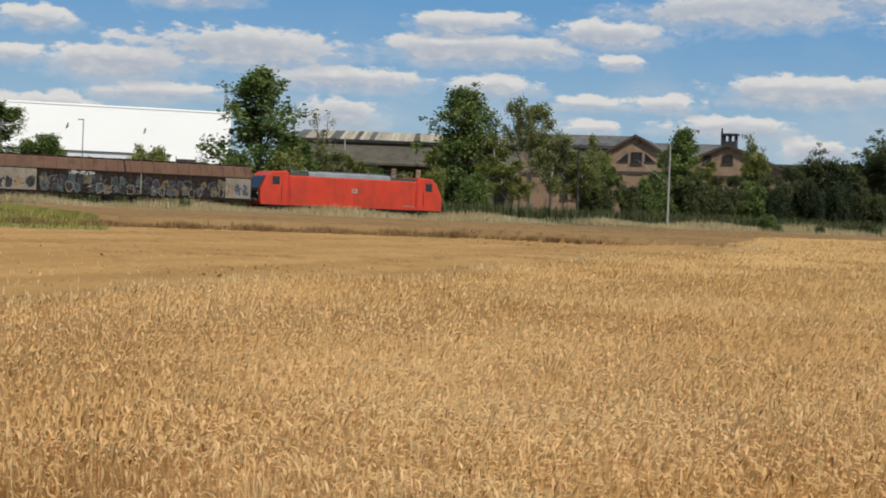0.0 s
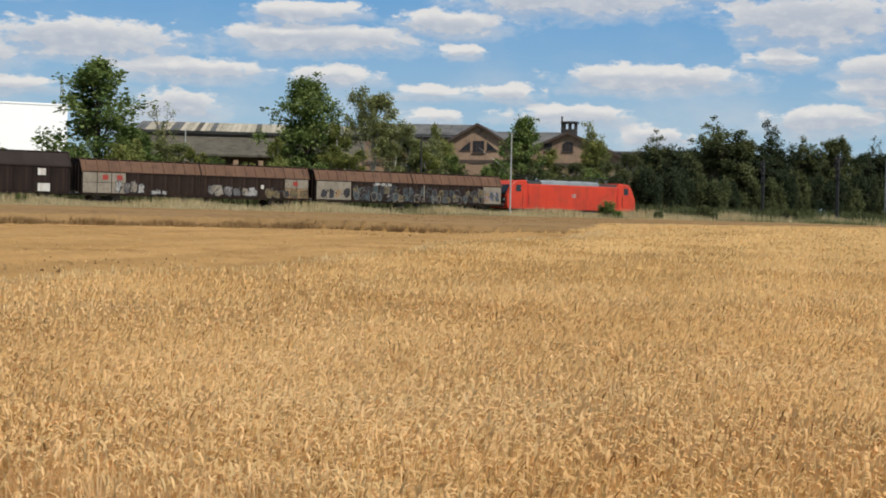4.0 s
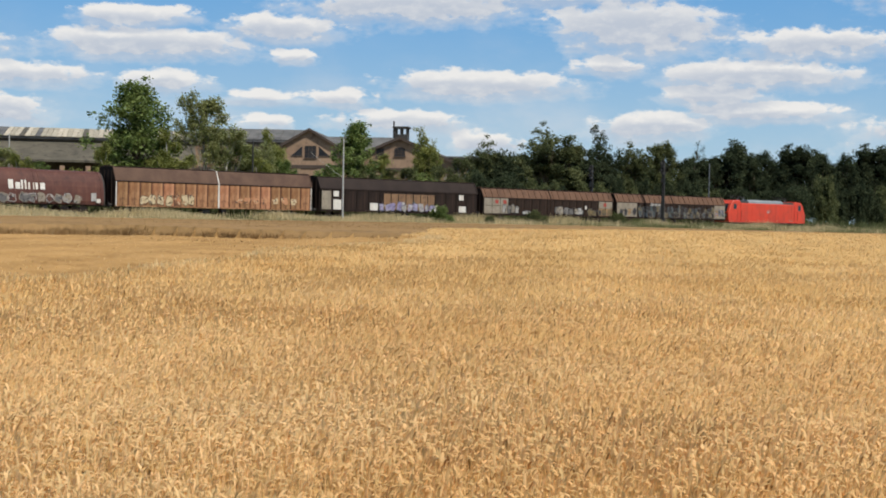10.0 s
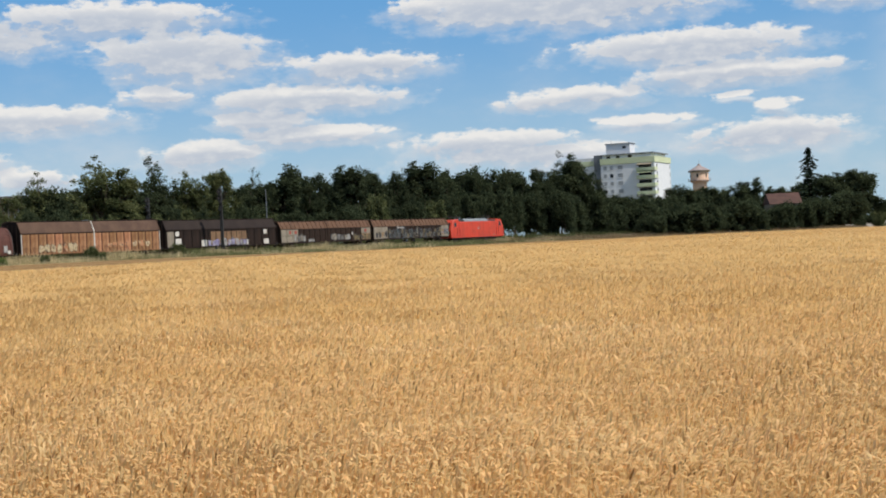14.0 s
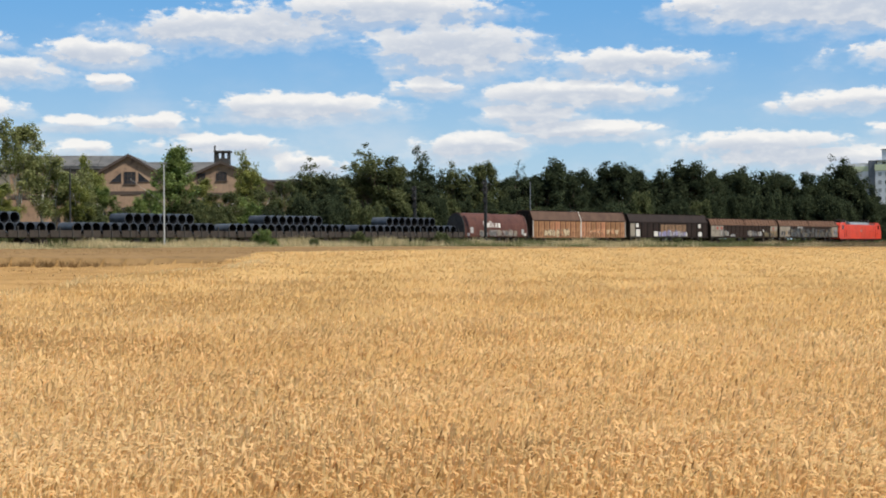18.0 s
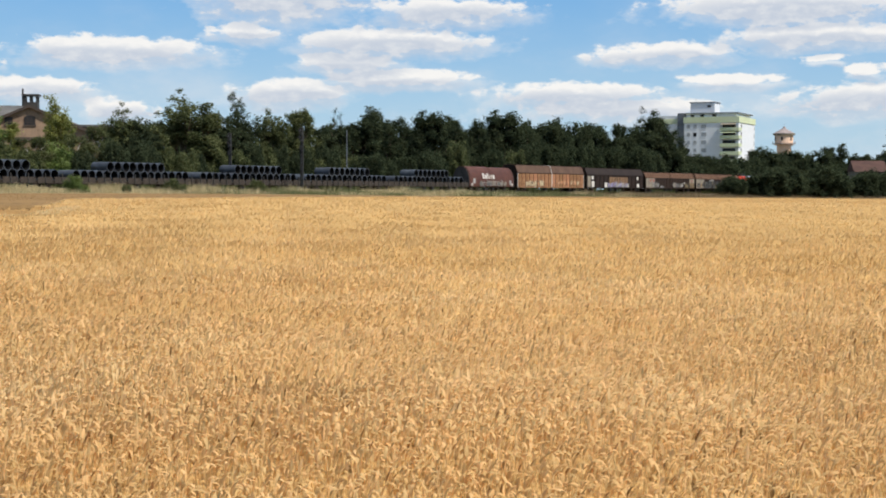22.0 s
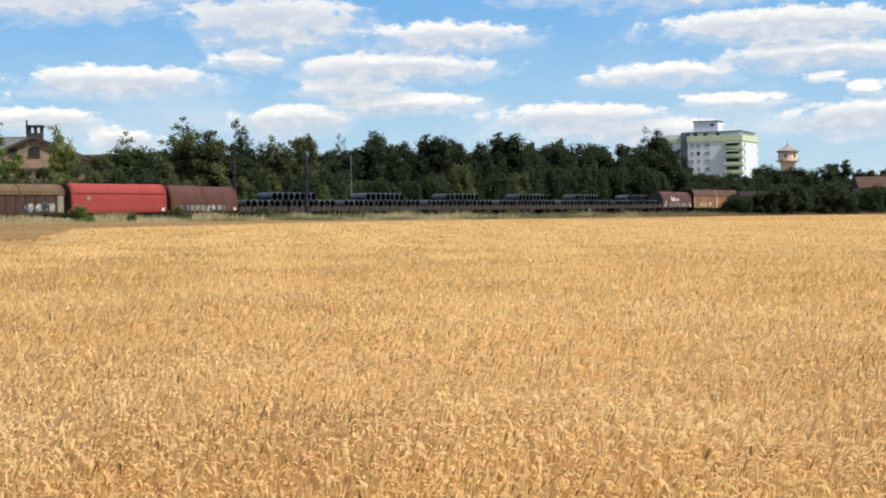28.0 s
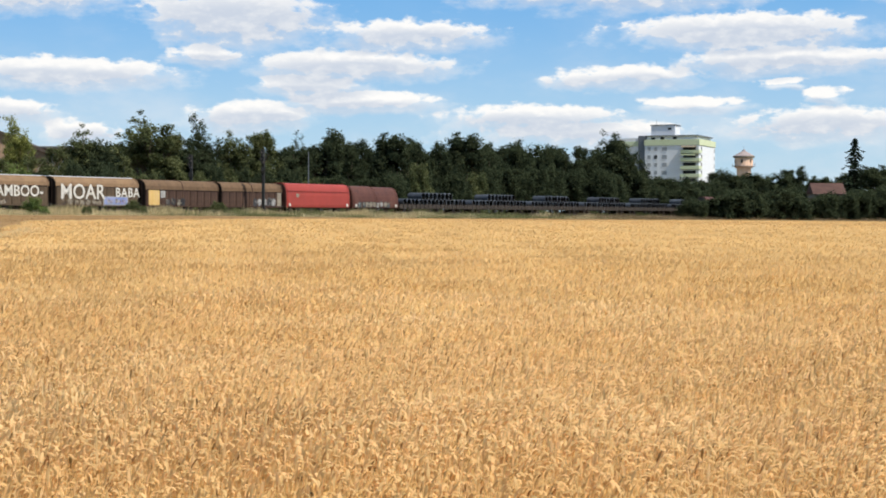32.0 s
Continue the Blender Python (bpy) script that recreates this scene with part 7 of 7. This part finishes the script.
def build_posts():
    # plain lamp-like pole before the line
    for az, q, el, r, mat, name, label in ((-18.18, 113.5, 2.98, 0.075, M_POLE, "line_pole", "plain pale grey pole on the railway bank"), (-4.68, 124.5, 2.31, 0.06, M_FLAT_GREY, "line_pole", "plain grey pole behind the railway"), (-30.2, 150, 2.89, 0.08, M_POLE, "lamp_post", "thin grey pole before the old factory"), (-21.52, 131, 2.86, 0.1, M_POLE_DARK, "line_pole", "dark timber pole before the old factory")):
        d = q / math.cos(radians(az + TRACK_TURN))
        m = facing(az, d)
        h = up(el, d, m)
        p = thing(name, label, "pole", m)
        part("shaft", tubes(((0, 0, -0.1), (0, 0, h), r * 1.25, r * 0.8), sides=10), mat, p)
        part("cap", tubes(((0, 0, h), (0, 0, h + 0.08), r * 1.1, r * 0.5), sides=10), mat, p)
        if az == -18.18:
            part("stay_wire", tubes(((0, 0, h * 0.55), (-3.2, 1.5, h * 0.85), 0.012), sides=5), M_POLE, p)
        part("collar", tubes(((0, 0, 0), (0, 0, 0.25), r * 1.7, r * 1.5), sides=10), M_BALLAST, p)
    m = facing(-39.7, 235)
    h = up(3.1, 235, m)
    lamp = thing("street_lamp", "tall thin street lamp before the white warehouse", "street lamp", m)
    part("shaft", tubes(((0, 0, 0), (0, 0, h), 0.1, 0.06), sides=8), M_FLAT_GREY, lamp)
    part("lamp_head", boxes((-0.75, 0.1, -0.14, 0.14, h - 0.02, h + 0.12), bevel=0.03), M_FLAT_GREY, lamp)
    # signals: dark masts with signal heads, before the track
    for az, q, el in ((-6.34, 115.0, 2.42), (-8.97, 124.5, 2.2)):
        d = q / math.cos(radians(az + TRACK_TURN))
        m = facing(az, d, -25)
        h = up(el, d, m)
        sg = thing("railway_signal", "dark railway signal mast with a black signal head", "railway signal", m, group="signals")
        part("mast", boxes((-0.16, -0.04, -0.1, 0.1, 0, h - 1.2), (0.04, 0.16, -0.1, 0.1, 0, h - 1.2)), M_POLE_DARK, sg)
        part("mast_bracing", boxes(*[(-0.16, 0.16, -0.03, 0.03, 0.4 + 0.5 * k, 0.46 + 0.5 * k) for k in range(int((h - 1.6) / 0.5))]), M_POLE_DARK, sg)
        head = part("signal_head", boxes((-0.22, 0.22, -0.3, 0.05, h - 1.7, h), bevel=0.06), M_POLE_DARK, sg)
        for k in range(4):
            part("signal_hood", tubes(((-0.14 + 0.28 * (k % 2), -0.55, h - 0.4 - 0.4 * k), (-0.14 + 0.28 * (k % 2), -0.28, h - 0.4 - 0.4 * k), 0.13), sides=10), M_STEEL_DARK, head)
        part("signal_board", boxes((-0.26, 0.26, -0.2, -0.12, h - 2.7, h - 2.2), bevel=0.02), M_POLE_DARK, sg)
        part("ladder", tubes(((-0.3, 0.2, 0.2), (-0.3, 0.2, h - 1.0), 0.025), ((0.1, 0.2, 0.2), (0.1, 0.2, h - 1.0), 0.025), *[((-0.3, 0.2, 0.5 + 0.35 * k), (0.1, 0.2, 0.5 + 0.35 * k), 0.015) for k in range(int((h - 1.8) / 0.35))], sides=5), M_POLE_DARK, sg)
    # a distant lattice mast behind the big tree
    m = facing(-34.62, 520)
    h = up(4.75, 520, m)
    mast = thing("lattice_mast", "slender distant steel lattice mast", "mast", m)
    rows = []
    for sx in (-1, 1):
        for sy in (-1, 1):
            rows.append(((sx * 1.6, sy * 1.6, 0), (sx * 0.25, sy * 0.25, h * 0.97), 0.14, 0.08))
    part("leg", tubes(*rows, sides=5), M_FLAT_GREY, mast)
    rows = []
    for k in range(16):
        z0, z1 = h * 0.97 * k / 16, h * 0.97 * (k + 1) / 16
        w0, w1 = 1.6 - 1.35 * k / 16, 1.6 - 1.35 * (k + 1) / 16
        for sy in (-1, 1):
            rows += [((-w0, sy * w0, z0), (w1, sy * w1, z1), 0.06), ((w0, sy * w0, z0), (-w1, sy * w1, z1), 0.06)]
            rows += [((sy * w0, -w0, z0), (sy * w1, w1, z1), 0.06)]
    part("bracing", tubes(*rows, sides=4), M_FLAT_GREY, mast)
    part("spike", tubes(((0, 0, h * 0.95), (0, 0, h), 0.1, 0.04), sides=6), M_FLAT_GREY, mast)


build_posts()


def build_far_houses():
    for az, d, w, el in ((14.38, 430, 8.5, 1.2),):
        m = facing(az, d, 15)
        h = up(el, d, m)
        b = thing("house", "low house with a dull red tiled roof among trees", "house", m)
        part("wall", boxes((-w / 2, w / 2, 0, 7, 0, h - 2.9)), M_SPRAY_CREAM, b)
        bm = bmesh.new()
        prism(bm, ((-0.5, h - 3.0), (3.5, h), (7.5, h - 3.0)), "x", -w / 2 - 0.3, w / 2 + 0.3)
        part("roof", bm, M_RED_TILE, b)
        for x in (-w / 4, w / 4):
            part("window", boxes((x - 0.5, x + 0.5, -0.05, 0.02, h - 3.9, h - 2.7)), M_PANE, b)


build_far_houses()


def motions():
    """The train runs steadily along its line."""
    for vehicle, back in TRAIN:
        walk(vehicle, [(t, pose(*on_plan(74.6 + 11.085 * t + back, TRACK_Q), RAIL, rz=TRACK_TURN)) for t in (0.0, 4.0, 8.0, 12.0, 16.0, 20.0, 24.0, 28.0, 32.0)])


motions()
